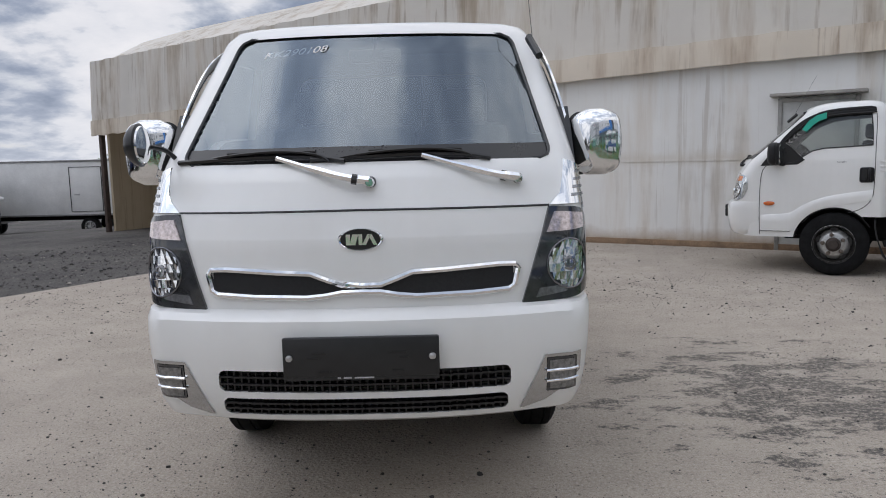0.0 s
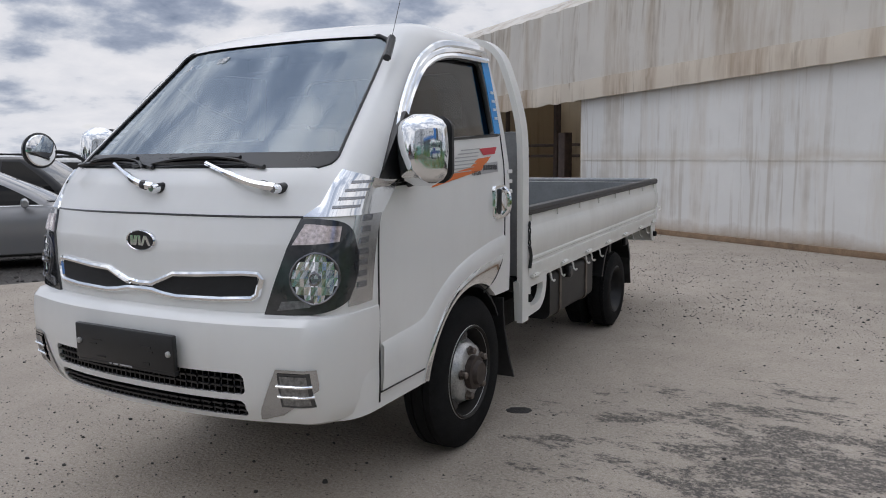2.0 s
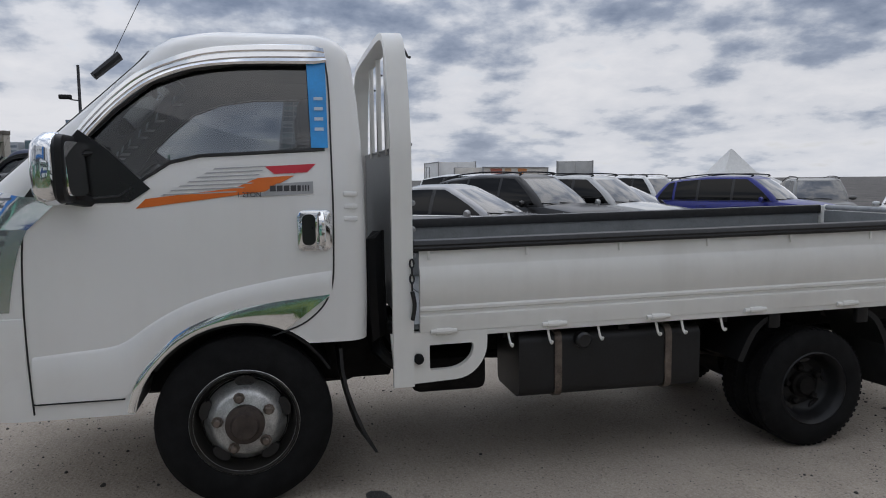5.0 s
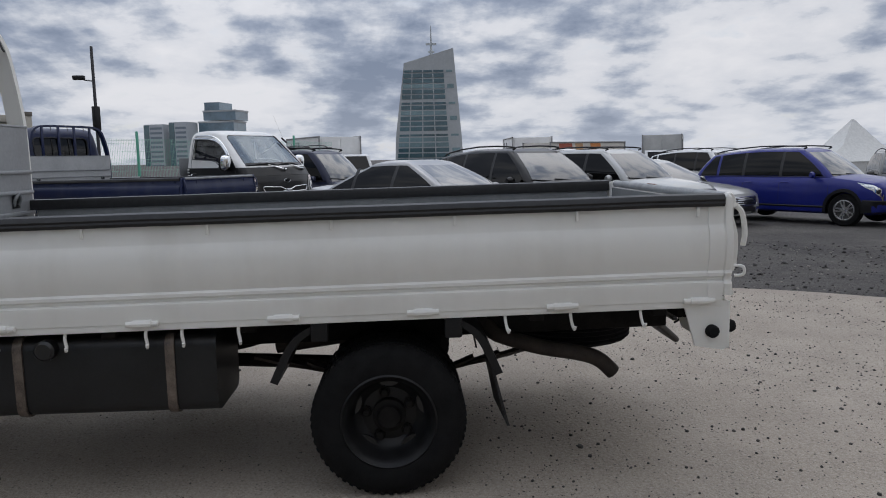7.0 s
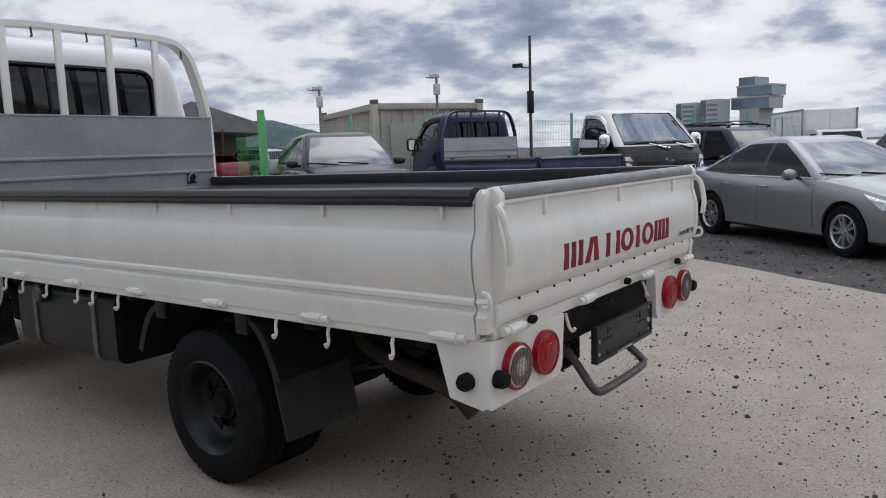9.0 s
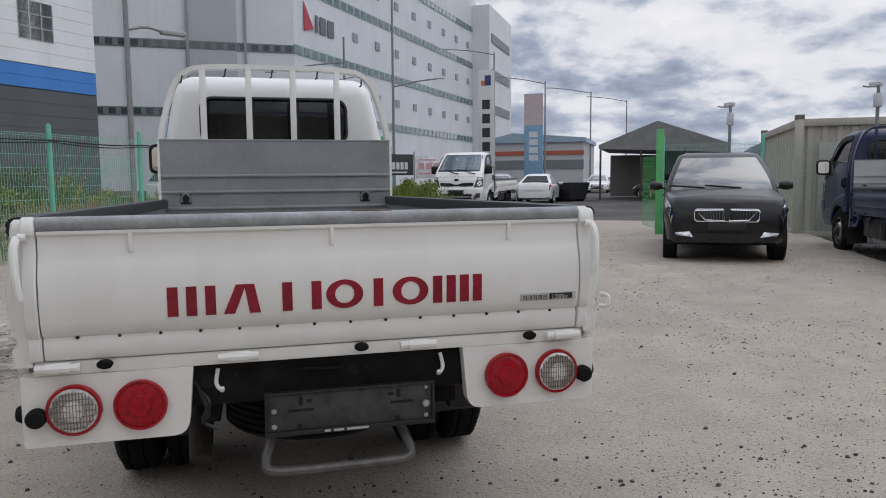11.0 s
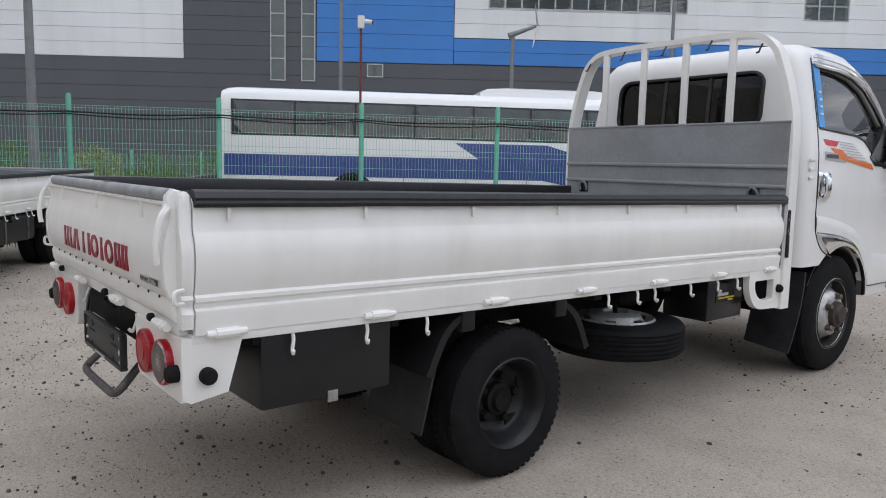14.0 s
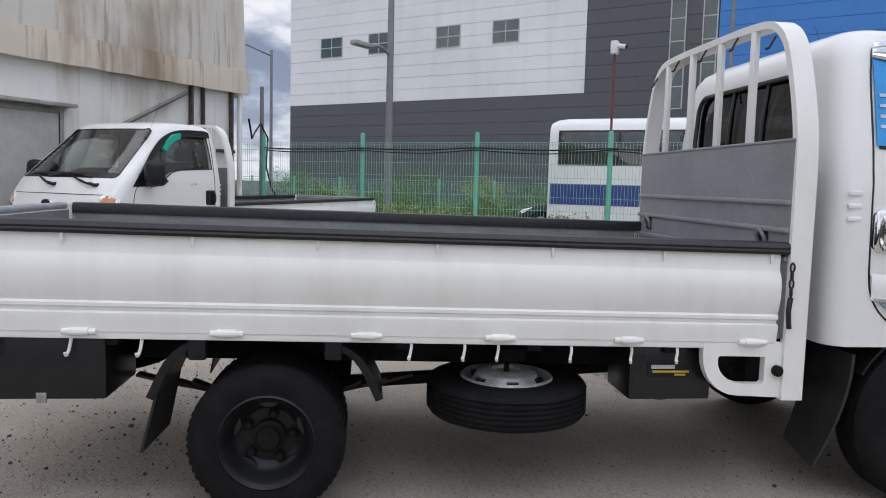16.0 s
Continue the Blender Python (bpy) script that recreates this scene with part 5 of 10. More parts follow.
# the maker's name on the tailgate as plain red blocks
REDTXT = simple("red_lettering", (0.27, 0.006, 0.022), 0.35, 0.0, 0.4, 3.0)
def block(poly):
    bm = bmesh.new()
    f = lambda z: 6.5345 - 0.06 * max(0, 0.93 - z)
    ring_faces(bm, [[(x, f(z) - 0.004, z) for x, z in poly], [(x, f(z) + 0.0012, z) for x, z in poly]])
    return bed_part("letter_block", bm, REDTXT, tail, smooth=0)


def ring_block(x0, x1):
    bm = bmesh.new()
    cx, rx, rz = (x0 + x1) / 2, abs(x0 - x1) / 2, 0.042
    f = lambda z: 6.5345 - 0.06 * max(0, 0.93 - z)
    rings = []
    for k in range(29):
        a = math.tau * k / 28
        o_, i_ = (cx + rx * math.cos(a), 0.949 + rz * math.sin(a)), (cx + rx * 0.52 * math.cos(a), 0.949 + rz * 0.66 * math.sin(a))
        rings.append([(o_[0], f(o_[1]) - 0.004, o_[1]), (o_[0], f(o_[1]) + 0.0012, o_[1]), (i_[0], f(i_[1]) + 0.0012, i_[1]), (i_[0], f(i_[1]) - 0.004, i_[1])])
    ring_faces(bm, rings, True, False, False)
    return bed_part("letter_block", bm, REDTXT, tail, smooth=0)


lo, hi = 0.908, 0.990
for x0, x1, shape in ((0.452, 0.375, "bars"), (0.352, 0.326, "bar"), (0.305, 0.205, "peak"), (0.145, 0.035, "bars"), (0.022, -0.085, "ring"), (-0.09, -0.17, "bar"), (-0.172, -0.28, "ring"), (-0.295, -0.365, "bars"), (-0.378, -0.447, "bars")):
    if shape == "ring":
        ring_block(x0, x1)
    elif shape == "bar":
        m = (x0 + x1) / 2
        block([(m + 0.014, lo), (m - 0.014, lo), (m - 0.014, hi), (m + 0.014, hi)])
    elif shape == "peak":
        block([(x0, lo), (x0 - 0.03, lo), ((x0 + x1) / 2 - 0.012, hi), ((x0 + x1) / 2 + 0.016, hi)])
        block([(x1, lo), (x1 + 0.03, lo), ((x0 + x1) / 2 - 0.006, hi), ((x0 + x1) / 2 - 0.034, hi)])
    else:
        for xa in (x0, x1 + 0.028):
            block([(xa, lo), (xa - 0.028, lo), (xa - 0.028, hi), (xa, hi)])
bm = bmesh.new()
box(bm, -0.757, -0.572, 6.531, 6.534, 0.898, 0.922, 0.0005)
lab = bed_part("load_label", bm, simple("label_pale", (0.50, 0.50, 0.48), 0.5), tail, "small load label with black characters")
bm = bmesh.new()
box(bm, -0.745, -0.668, 6.533, 6.5352, 0.901, 0.919, 0.0003)
bed_part("label_field", bm, SATIN, lab)
tx = bpy.data.curves.new("label_text", "FONT")
tx.body, tx.size, tx.extrude = "최대적재량", 0.018, 0.0003
tx.materials.append(SATIN)
o = new("label_text", tx)
o.parent = lab
o.matrix_basis = Matrix.Translation((-0.578, 6.5355, 0.925)) @ pose(0, 0, 0, 90, 0, 180)
tx = bpy.data.curves.new("label_number", "FONT")
tx.body, tx.size, tx.extrude = "1200kg", 0.019, 0.0003
tx.materials.append(simple("label_pale", (0.5, 0.5, 0.48)))
o = new("label_number", tx)
o.parent = lab
o.matrix_basis = Matrix.Translation((-0.674, 6.5360, 0.925)) @ pose(0, 0, 0, 90, 0, 180)
# bed floor and inner faces
bm = bmesh.new()
box(bm, -0.815, 0.815, BED_Y0, 6.48, 0.775, 0.800)
floor_ = bed_part("bed_floor", bm, GREYBED, truck, "grey painted ribbed bed floor")
for k in range(9):
    y = 3.15 + 0.39 * k
    bm = bmesh.new()
    box(bm, -0.80, 0.80, y, y + 0.05, 0.799, 0.806, 0.002)
    bed_part("floor_rib", bm, GREYBED, floor_)
for s in (1, -1):
    bm = bmesh.new()
    box(bm, *sorted((s * 0.8175, s * 0.806)), BED_Y0 + 0.04, BED_Y1 - 0.02, 0.805, 1.127)
    bed_part("inner_side", bm, GREYBED, truck)
bm = bmesh.new()
box(bm, -0.77, 0.77, 6.470, 6.4775, 0.805, 1.145)
bed_part("inner_tail", bm, GREYBED, truck)
# headboard with its guard frame
bm = bmesh.new()
box(bm, -0.835, 0.835, 2.935, 2.955, 0.78, 1.625)
hb = bed_part("headboard", bm, simple("headboard_grey", (0.275, 0.285, 0.295), 0.42, 0.25, 0.16, 3.0), truck, "grey steel headboard with pressed ribs")
HBM = MATS["headboard_grey"]
for z in (1.105, 1.225, 1.345):
    bm = bmesh.new()
    box(bm, -0.835, 0.835, 2.950, 2.972, z, z + 0.024, 0.008)
    bed_part("pressed_rib", bm, HBM, hb)
bm = bmesh.new()
box(bm, -0.838, 0.838, 2.930, 2.960, 1.618, 1.632, 0.004)
bed_part("top_edge", bm, HBM, hb)
for x in (-0.64, 0.67):
    bm = bmesh.new()
    box(bm, x - 0.038, x + 0.038, 2.957, 2.962, 1.15, 1.232, 0.002)
    bed_part("loop_recess", bm, SATIN, hb)
    bm = bmesh.new()
    tube(bm, smooth_line([(x - 0.026, 2.96, 1.165), (x - 0.030, 2.972, 1.20), (x, 2.978, 1.228), (x + 0.030, 2.972, 1.20), (x + 0.026, 2.96, 1.165)], 5), 0.009, 8)
    bed_part("tie_loop", bm, GREYBED, hb)
def flat_bar(bm, pts, wx, wy):
    """A flat bar standing in the guard frame's plane."""
    rings = []
    pts = [Vector(p) for p in pts]
    for i, p in enumerate(pts):
        d = (pts[min(i + 1, len(pts) - 1)] - pts[max(i - 1, 0)]).normalized()
        n = Vector((d.z, 0, -d.x))
        rings.append([p + n * (a * wx / 2) + Vector((0, b * wy / 2, 0)) for a, b in ((-1, -1), (1, -1), (1, 1), (-1, 1))])
    ring_faces(bm, rings)
arch = [(0.836, 2.903, 0.52), (0.836, 2.903, 1.0), (0.834, 2.903, 1.55), (0.800, 2.903, 1.78), (0.742, 2.903, 1.97), (0.700, 2.903, 2.06), (0.63, 2.903, 2.125), (0.53, 2.903, 2.155), (0.30, 2.903, 2.166)]
full = smooth_line(arch, 4)
full = full + [Vector((-p.x, p.y, p.z)) for p in full[::-1]]
bm = bmesh.new()
flat_bar(bm, full, 0.034, 0.098)
guard = bed_part("guard_frame", bm, BEDWHITE, truck, "white arched guard frame behind the cab", smooth=50)
for x in (-0.44, -0.115, 0.205, 0.525):
    bm = bmesh.new()
    box(bm, x - 0.022, x + 0.022, 2.925, 2.950, 1.60, 2.157, 0.003)
    bed_part("guard_bar", bm, BEDWHITE, guard)
for x in (-0.63, -0.30, 0.03, 0.36, 0.66):
    bm = bmesh.new()
    tube(bm, smooth_line([(x, 2.95, 2.145 if abs(x) < 0.5 else 2.09), (x + 0.006, 2.965, 2.115 if abs(x) < 0.5 else 2.06), (x + 0.008, 2.975, 2.09 if abs(x) < 0.5 else 2.04), (x + 0.02, 2.985, 2.085 if abs(x) < 0.5 else 2.035)], 4), 0.006, 6)
    bed_part("rope_hook", bm, SATIN, guard)
for s in (1, -1):
    # side bracket below the guard frame
    outer = [(2.845, 0.76), (3.31, 0.76)] + [(3.15 + 0.16 * math.cos(a), 0.70 - 0.165 * math.sin(a)) for a in np.linspace(0, math.pi / 2, 9)] + [(2.865, 0.525)]
    inner = [(3.03, 0.703), (3.235, 0.703), (3.243, 0.695)] + [(3.12 + 0.123 * math.cos(a), 0.68 - 0.095 * math.sin(a)) for a in np.linspace(0, math.pi / 2, 8)] + [(3.04, 0.585), (3.03, 0.595)]
    bm = bmesh.new()
    prism(bm, outer, "x", s * 0.800, s * 0.838)
    me = mesh_of("step_bracket", bm, BEDWHITE)
    c = bmesh.new()
    prism(c, inner, "x", s * 0.75, s * 0.9)
    me = carve(me, [c])
    for v in me.vertices:
        v.co.z += (v.co.y - 4.7) * 0.0128
    br = link("side_bracket", me, truck, "white side bracket with a cut-out")
    for y, z in ((2.872, 0.735), (2.93, 0.735), (2.905, 0.655), (2.872, 0.58), (2.93, 0.575)):
        bm = bmesh.new()
        lathe(bm, [(0.011, 0.0), (0.011, s * 0.006), (0.0, s * 0.008)], "x", (s * 0.837, y, z), 10)
        bed_part("bolt", bm, SATIN, br)
    bm = bmesh.new()
    lathe(bm, [(0.024, 0.0), (0.024, s * 0.02), (0.016, s * 0.03), (0.0, s * 0.03)], "x", (s * 0.837, 2.975, 0.645), 14)
    bed_part("rubber_stop", bm, RUBBER, br)
    # chain latch on the front corner of the drop side
    bm = bmesh.new()
    for k in range(4):
        z = 1.085 - 0.034 * k
        tube(bm, [(s * (0.862 + (0.006 if k % 2 else 0) * math.cos(a)), 2.945 + (0.0 if k % 2 else 0.010) * math.cos(a) + 0.0, z + 0.020 * math.sin(a)) for a in [math.tau * i / 10 for i in range(10)]], 0.0045, 5, closed=True)
    tube(bm, smooth_line([(s * 0.862, 2.945, 0.96), (s * 0.868, 2.955, 0.90), (s * 0.864, 2.945, 0.83)], 4), 0.011, 6)
    bed_part("chain_latch", bm, SATIN, truck, "dark chain latch")

# ---- chassis ----
for s in (1, -1):
    bm = bmesh.new()
    box(bm, *sorted((s * 0.33, s * 0.40)), 1.3, 6.40, 0.56, 0.70, 0.006)
    bed_part("chassis_rail", bm, FRAME, truck, "black steel chassis rail")
for y in (2.85, 3.4, 4.0, 4.55, 5.7, 6.2):
    bm = bmesh.new()
    box(bm, -0.79, 0.79, y, y + 0.06, 0.70, 0.775, 0.005)
    bed_part("cross_member", bm, FRAME, truck)
bm = bmesh.new()
box(bm, -0.55, 0.55, 6.395, 6.46, 0.63, 0.775, 0.006)
rear_beam = bed_part("rear_beam", bm, FRAME, truck, "black steel rear cross beam")
bm = bmesh.new()
tube(bm, smooth_line([(0.12, 6.458, 0.722), (0.10, 6.474, 0.722), (-0.01, 6.474, 0.718), (-0.03, 6.458, 0.718)], 4), 0.005, 6)
bed_part("grab_wire", bm, FRAME, rear_beam)
for x, z, r in ((-0.06, 0.706, 0.018), (0.28, 0.715, 0.007), (-0.10, 0.712, 0.006), (0.36, 0.70, 0.02)):
    bm = bmesh.new()
    lathe(bm, [(r, 0.0), (r * 0.9, 0.003), (0.0, 0.003)], "y", (x, 6.459, z), 12)
    bed_part("plug", bm, simple("slot_black", (0.005, 0.005, 0.005), 0.8), rear_beam)
bm = bmesh.new()
tube(bm, [(-0.66, 5.13, 0.318), (-0.16, 5.13, 0.318), (-0.13, 5.13, 0.318), (0.13, 5.13, 0.318), (0.16, 5.13, 0.318), (0.66, 5.13, 0.318)], [0.05, 0.05, 0.13, 0.13, 0.05, 0.05], 16)
part("rear_axle", bm, FRAME, truck)
bm = bmesh.new()
tube(bm, [(0, 2.4, 0.50), (0, 5.0, 0.34)], 0.035, 10)
part("prop_shaft", bm, FRAME, truck)
bm = bmesh.new()
box(bm, -0.28, 0.28, 1.5, 2.75, 0.38, 0.78, 0.06)
part("engine_block", bm, FRAME, truck)
bm = bmesh.new()
tube(bm, [(-0.70, 2.165, 0.36), (0.70, 2.165, 0.36)], 0.045, 10)
part("front_axle", bm, FRAME, truck)
for s in (1, -1):
    bm = bmesh.new()
    for k in range(4):
        hl = 0.62 - 0.12 * k
        rings = [[(s * 0.37 + dx, 5.13 + hl * t, 0.40 - 0.016 * k + 0.09 * t * t + dz) for dx, dz in ((-0.03, -0.006), (0.03, -0.006), (0.03, 0.006), (-0.03, 0.006))] for t in np.linspace(-1, 1, 9)]
        ring_faces(bm, rings)
    part("leaf_spring", bm, simple("spring_rust", (0.05, 0.04, 0.035), 0.7, 0.2, 0.5, 15.0), truck, "rusty leaf spring pack")
    # rear fenders and flaps
    for y0, y1, z0, z1, nm in ((5.36, 5.56, 0.73, 0.50, "rear"), (4.90, 4.69, 0.73, 0.49, "front")):
        bm = bmesh.new()
        pts = smooth_line([(0, y0 - 0.05 * (1 if nm == "rear" else -1), z1 + 0.26), (0, y0 + (y1 - y0) * 0.55, z1 + 0.17), (0, y1, z1)], 5)
        ring_faces(bm, [[(s * 0.43, p.y, p.z), (s * 0.815, p.y, p.z), (s * 0.815, p.y + 0.03 * (1 if nm == "rear" else -1), p.z + 0.012), (s * 0.43, p.y + 0.03 * (1 if nm == "rear" else -1), p.z + 0.012)] for p in pts])
        box(bm, *sorted((s * 0.79, s * 0.825)), *sorted((y0, y0 + 0.07 * (1 if nm == "rear" else -1))), 0.66, 0.77, 0.01)
        part("mud_guard", bm, BLACK, truck, "black plastic mud guard")
    bm = bmesh.new()
    rings = []
    for k in range(6):
        t = k / 5
        rings.append([(s * 0.44, 5.545 + 0.05 * t, 0.53 - 0.25 * t), (s * 0.815, 5.545 + 0.06 * t, 0.53 - 0.24 * t), (s * 0.815, 5.555 + 0.06 * t, 0.53 - 0.24 * t), (s * 0.44, 5.555 + 0.05 * t, 0.53 - 0.25 * t)])
    ring_faces(bm, rings)
    part("mud_flap", bm, simple("flap_rubber", (0.016, 0.016, 0.017), 0.6, 0.0, 0.7, 10.0), truck, "scuffed black rubber mud flap")
    bm = bmesh.new()
    rings = []
    for k in range(6):
        t = k / 5
        rings.append([(s * 0.52, 2.60 + 0.10 * t * t, 0.72 - 0.50 * t), (s * 0.835, 2.60 + 0.16 * t * t, 0.72 - 0.52 * t), (s * 0.835, 2.615 + 0.16 * t * t, 0.72 - 0.52 * t), (s * 0.52, 2.615 + 0.10 * t * t, 0.72 - 0.50 * t)])
    ring_faces(bm, rings)
    part("front_mud_flap", bm, MATS["flap_rubber"], truck, "black rubber front mud flap")
    bm = bmesh.new()
    rings = []
    for k in range(13):
        a = radians(146 - 118 * k / 12)
        rings.append([(s * x, 2.165 + r * math.cos(a), 0.415 + r * math.sin(a)) for x, r in ((0.45, 0.435), (0.825, 0.435), (0.825, 0.447), (0.45, 0.447))])
    ring_faces(bm, rings)
    part("wheel_arch_liner", bm, BLACK, truck)
    bm = bmesh.new()
    box(bm, *sorted((s * 0.30, s * 0.46)), 1.35, 2.9, 0.45, 0.80, 0.02)
    part("under_cab_panel", bm, FRAME, truck)
# fuel tank
bm = bmesh.new()
prof = [(x, z) for x, z in rounded(0.44, 0.80, 0.385, 0.70, 0.05)]
ring_faces(bm, [[(x, y, z) for x, z in prof] for y in (3.48, 4.45)])
tank = part("fuel_tank", bm, simple("tank_black", (0.012, 0.012, 0.013), 0.45, 0.2, 0.35, 6.0), truck, "black steel fuel tank with two straps")
for y in (3.68, 4.27):
    bm = bmesh.new()
    pr = rounded(0.436, 0.808, 0.378, 0.707, 0.053)
    ring_faces(bm, [[(x, yy, z) for x, z in pr] for yy in (y - 0.018, y + 0.018)])
    part("tank_strap", bm, simple("strap_steel", (0.16, 0.13, 0.11), 0.5, 0.6, 0.5, 20.0), tank)
bm = bmesh.new()
lathe(bm, [(0.04, 0.0), (0.04, 0.04), (0.03, 0.05), (0.0, 0.05)], "x", (0.795, 3.80, 0.66), 16)
part("filler_cap", bm, SATIN, tank)
# muffler-like reservoir and exhaust pipe
bm = bmesh.new()
box(bm, 0.40, 0.66, 2.98, 3.36, 0.40, 0.58, 0.04)
part("air_tank", bm, FRAME, truck)
bm = bmesh.new()
tube(bm, smooth_line([(0.30, 4.6, 0.52), (0.36, 5.45, 0.63), (0.40, 5.62, 0.565), (0.42, 5.80, 0.510), (0.42, 5.98, 0.475), (0.415, 6.08, 0.44), (0.41, 6.15, 0.375)], 6), 0.036, 12)
part("exhaust_pipe", bm, simple("exhaust_rust", (0.055, 0.045, 0.04), 0.7, 0.4, 0.4, 12.0), truck, "dull rusty exhaust pipe")
# spare wheel hung under the tail, and one at the right side
def flat_tyre(name, c, r, w, rim, label):
    grp = new(name)
    grp.parent = truck
    grp["label"] = label
    bm = bmesh.new()
    q = w / 2
    ribs = []
    for h in (-0.045, -0.022, 0.0, 0.022, 0.045):
        ribs += [(r, h - 0.008), (r - 0.008, h - 0.004), (r - 0.008, h + 0.004), (r, h + 0.008)]
    lathe(bm, [(rim, -q + 0.01), (r - 0.05, -q), (r - 0.015, -q + 0.012), (r - 0.003, -q + 0.03)] + ribs + [(r - 0.003, q - 0.03), (r - 0.015, q - 0.012), (r - 0.05, q), (rim, q - 0.01), (rim, -q + 0.01)], "z", c, 48, False)
    part("tyre", bm, RUBBER, grp)
    bm = bmesh.new()
    lathe(bm, [(rim + 0.008, q - 0.008), (rim, q + 0.002), (rim - 0.012, q - 0.01), (rim - 0.026, q - 0.04), (rim * 0.80, q - 0.035), (rim * 0.66, q + 0.012), (rim * 0.50, q + 0.026), (rim * 0.34, q + 0.026), (rim * 0.32, q + 0.010), (0.0, q + 0.010)], "z", c, 36, False)
    rm = part("rim", bm, simple("spare_rim", (0.50, 0.50, 0.49), 0.4, 0.3, 0.4, 10.0), grp)
    for k in range(6):
        a = math.tau * k / 6
        bm = bmesh.new()
        lathe(bm, [(0.026, -0.012), (0.026, 0.006)], "z", (c[0] + rim * 0.72 * math.cos(a), c[1] + rim * 0.72 * math.sin(a), c[2] + q - 0.008), 12)
        part("rim_slot", bm, SATIN, rm)


flat_tyre("side_spare_wheel", (-0.52, 4.09, 0.440), 0.357, 0.17, 0.20, "spare wheel lying flat below the bed")
flat_tyre("rear_spare_wheel", (0.02, 6.02, 0.535), 0.31, 0.16, 0.185, "spare wheel under the tail")
bm = bmesh.new()
cyl(bm, (-0.52, 4.09, 0.50), (-0.52, 4.09, 0.78), 0.012, 8)
box(bm, -0.60, -0.42, 4.02, 4.16, 0.60, 0.66, 0.01)
part("spare_hanger", bm, FRAME, truck)
bm = bmesh.new()
cyl(bm, (0.02, 6.02, 0.54), (0.02, 6.02, 0.80), 0.012, 8)
part("spare_hanger", bm, FRAME, truck)
# battery and tool box at the right side
bm = bmesh.new()
box(bm, -0.76, -0.48, 3.23, 3.60, 0.475, 0.71, 0.012)
bat = part("battery", bm, SATIN, truck, "black battery with a yellow mark")
bm = bmesh.new()
box(bm, -0.764, -0.758, 3.33, 3.52, 0.575, 0.640)
mk = part("battery_label", bm, BLACK, bat)
for y0, y1, z0, z1, mt in ((3.335, 3.50, 0.595, 0.604, "y"), (3.35, 3.40, 0.582, 0.590, "y"), (3.40, 3.505, 0.612, 0.628, "g")):
    bm = bmesh.new()
    box(bm, -0.767, -0.763, y0, y1, z0, z1)
    part("label_bar", bm, simple("mark_yellow", (0.55, 0.38, 0.03), 0.5) if mt == "y" else simple("mark_pale", (0.5, 0.5, 0.48), 0.5), mk)
bm = bmesh.new()
box(bm, -0.80, -0.42, 5.74, 6.24, 0.50, 0.775, 0.015)
tool = part("tool_box", bm, simple("tool_box_black", (0.010, 0.010, 0.011), 0.38, 0.1, 0.3, 8.0), truck, "black steel tool box under the bed")
bm = bmesh.new()
box(bm, -0.806, -0.798, 5.96, 6.00, 0.49, 0.53, 0.003)
part("clasp", bm, STEEL, tool)
# rear plate holder, under-run step, cables
bm = bmesh.new()
box(bm, -0.295, 0.200, 6.503, 6.518, 0.548, 0.664, 0.005)
rp = bed_part("rear_plate_holder", bm, simple("dusty_black", (0.040, 0.039, 0.037), 0.55, 0.0, 0.7, 18.0), truck, "dusty empty rear plate holder")
RIM = simple("plate_rim_black", (0.014, 0.014, 0.015), 0.4, 0.0, 0.2, 20.0)
for x0, x1, z0, z1 in ((-0.299, 0.204, 0.659, 0.667), (-0.299, 0.204, 0.536, 0.551), (-0.299, -0.290, 0.551, 0.659), (0.195, 0.204, 0.551, 0.659)):
    bm = bmesh.new()
    box(bm, x0, x1, 6.501, 6.526, z0, z1, 0.003)
    bed_part("holder_rim", bm, RIM, rp)
for x0, x1, z0, z1 in ((0.065, 0.137, 0.606, 0.614), (-0.233, -0.163, 0.606, 0.614), (0.096, 0.108, 0.624, 0.650), (-0.194, -0.182, 0.624, 0.650), (0.070, 0.086, 0.632, 0.641), (-0.172, -0.156, 0.632, 0.641), (0.100, 0.112, 0.554, 0.568), (-0.190, -0.178, 0.554, 0.568)):
    bm = bmesh.new()
    box(bm, x0, x1, 6.516, 6.5195, z0, z1)
    bed_part("plate_slot", bm, simple("slot_black", (0.005, 0.005, 0.005), 0.8), rp)
for x, z, r in ((-0.272, 0.598, 0.012), (0.178, 0.612, 0.008), (0.178, 0.566, 0.008), (-0.272, 0.562, 0.007), (-0.272, 0.648, 0.006)):
    bm = bmesh.new()
    lathe(bm, [(r, 0.0), (r * 0.85, 0.006), (r * 0.45, 0.007), (r * 0.4, 0.004), (0.0, 0.004)], "y", (x, 6.517, z), 12)
    bed_part("bolt", bm, STEEL, rp)
bm = bmesh.new()
for x0, x1 in ((0.035, 0.018), (0.008, -0.022), (-0.030, -0.095)):
    box(bm, x1, x0, 6.525, 6.5272, 0.540, 0.547)
bed_part("maker_mark", bm, simple("pale_print", (0.45, 0.45, 0.45), 0.6), rp)
bm = bmesh.new()
tube(bm, smooth_line([(0.17, 6.36, 0.60), (0.185, 6.44, 0.52), (0.205, 6.50, 0.462), (0.19, 6.525, 0.438), (0.10, 6.53, 0.433), (-0.13, 6.53, 0.433), (-0.21, 6.525, 0.438), (-0.225, 6.50, 0.462), (-0.205, 6.44, 0.52), (-0.19, 6.36, 0.60)], 5), 0.015, 10)
bed_part("rear_step_bar", bm, simple("step_steel", (0.12, 0.11, 0.105), 0.55, 0.5, 0.4, 15.0), truck, "bent steel step bar below the tail")
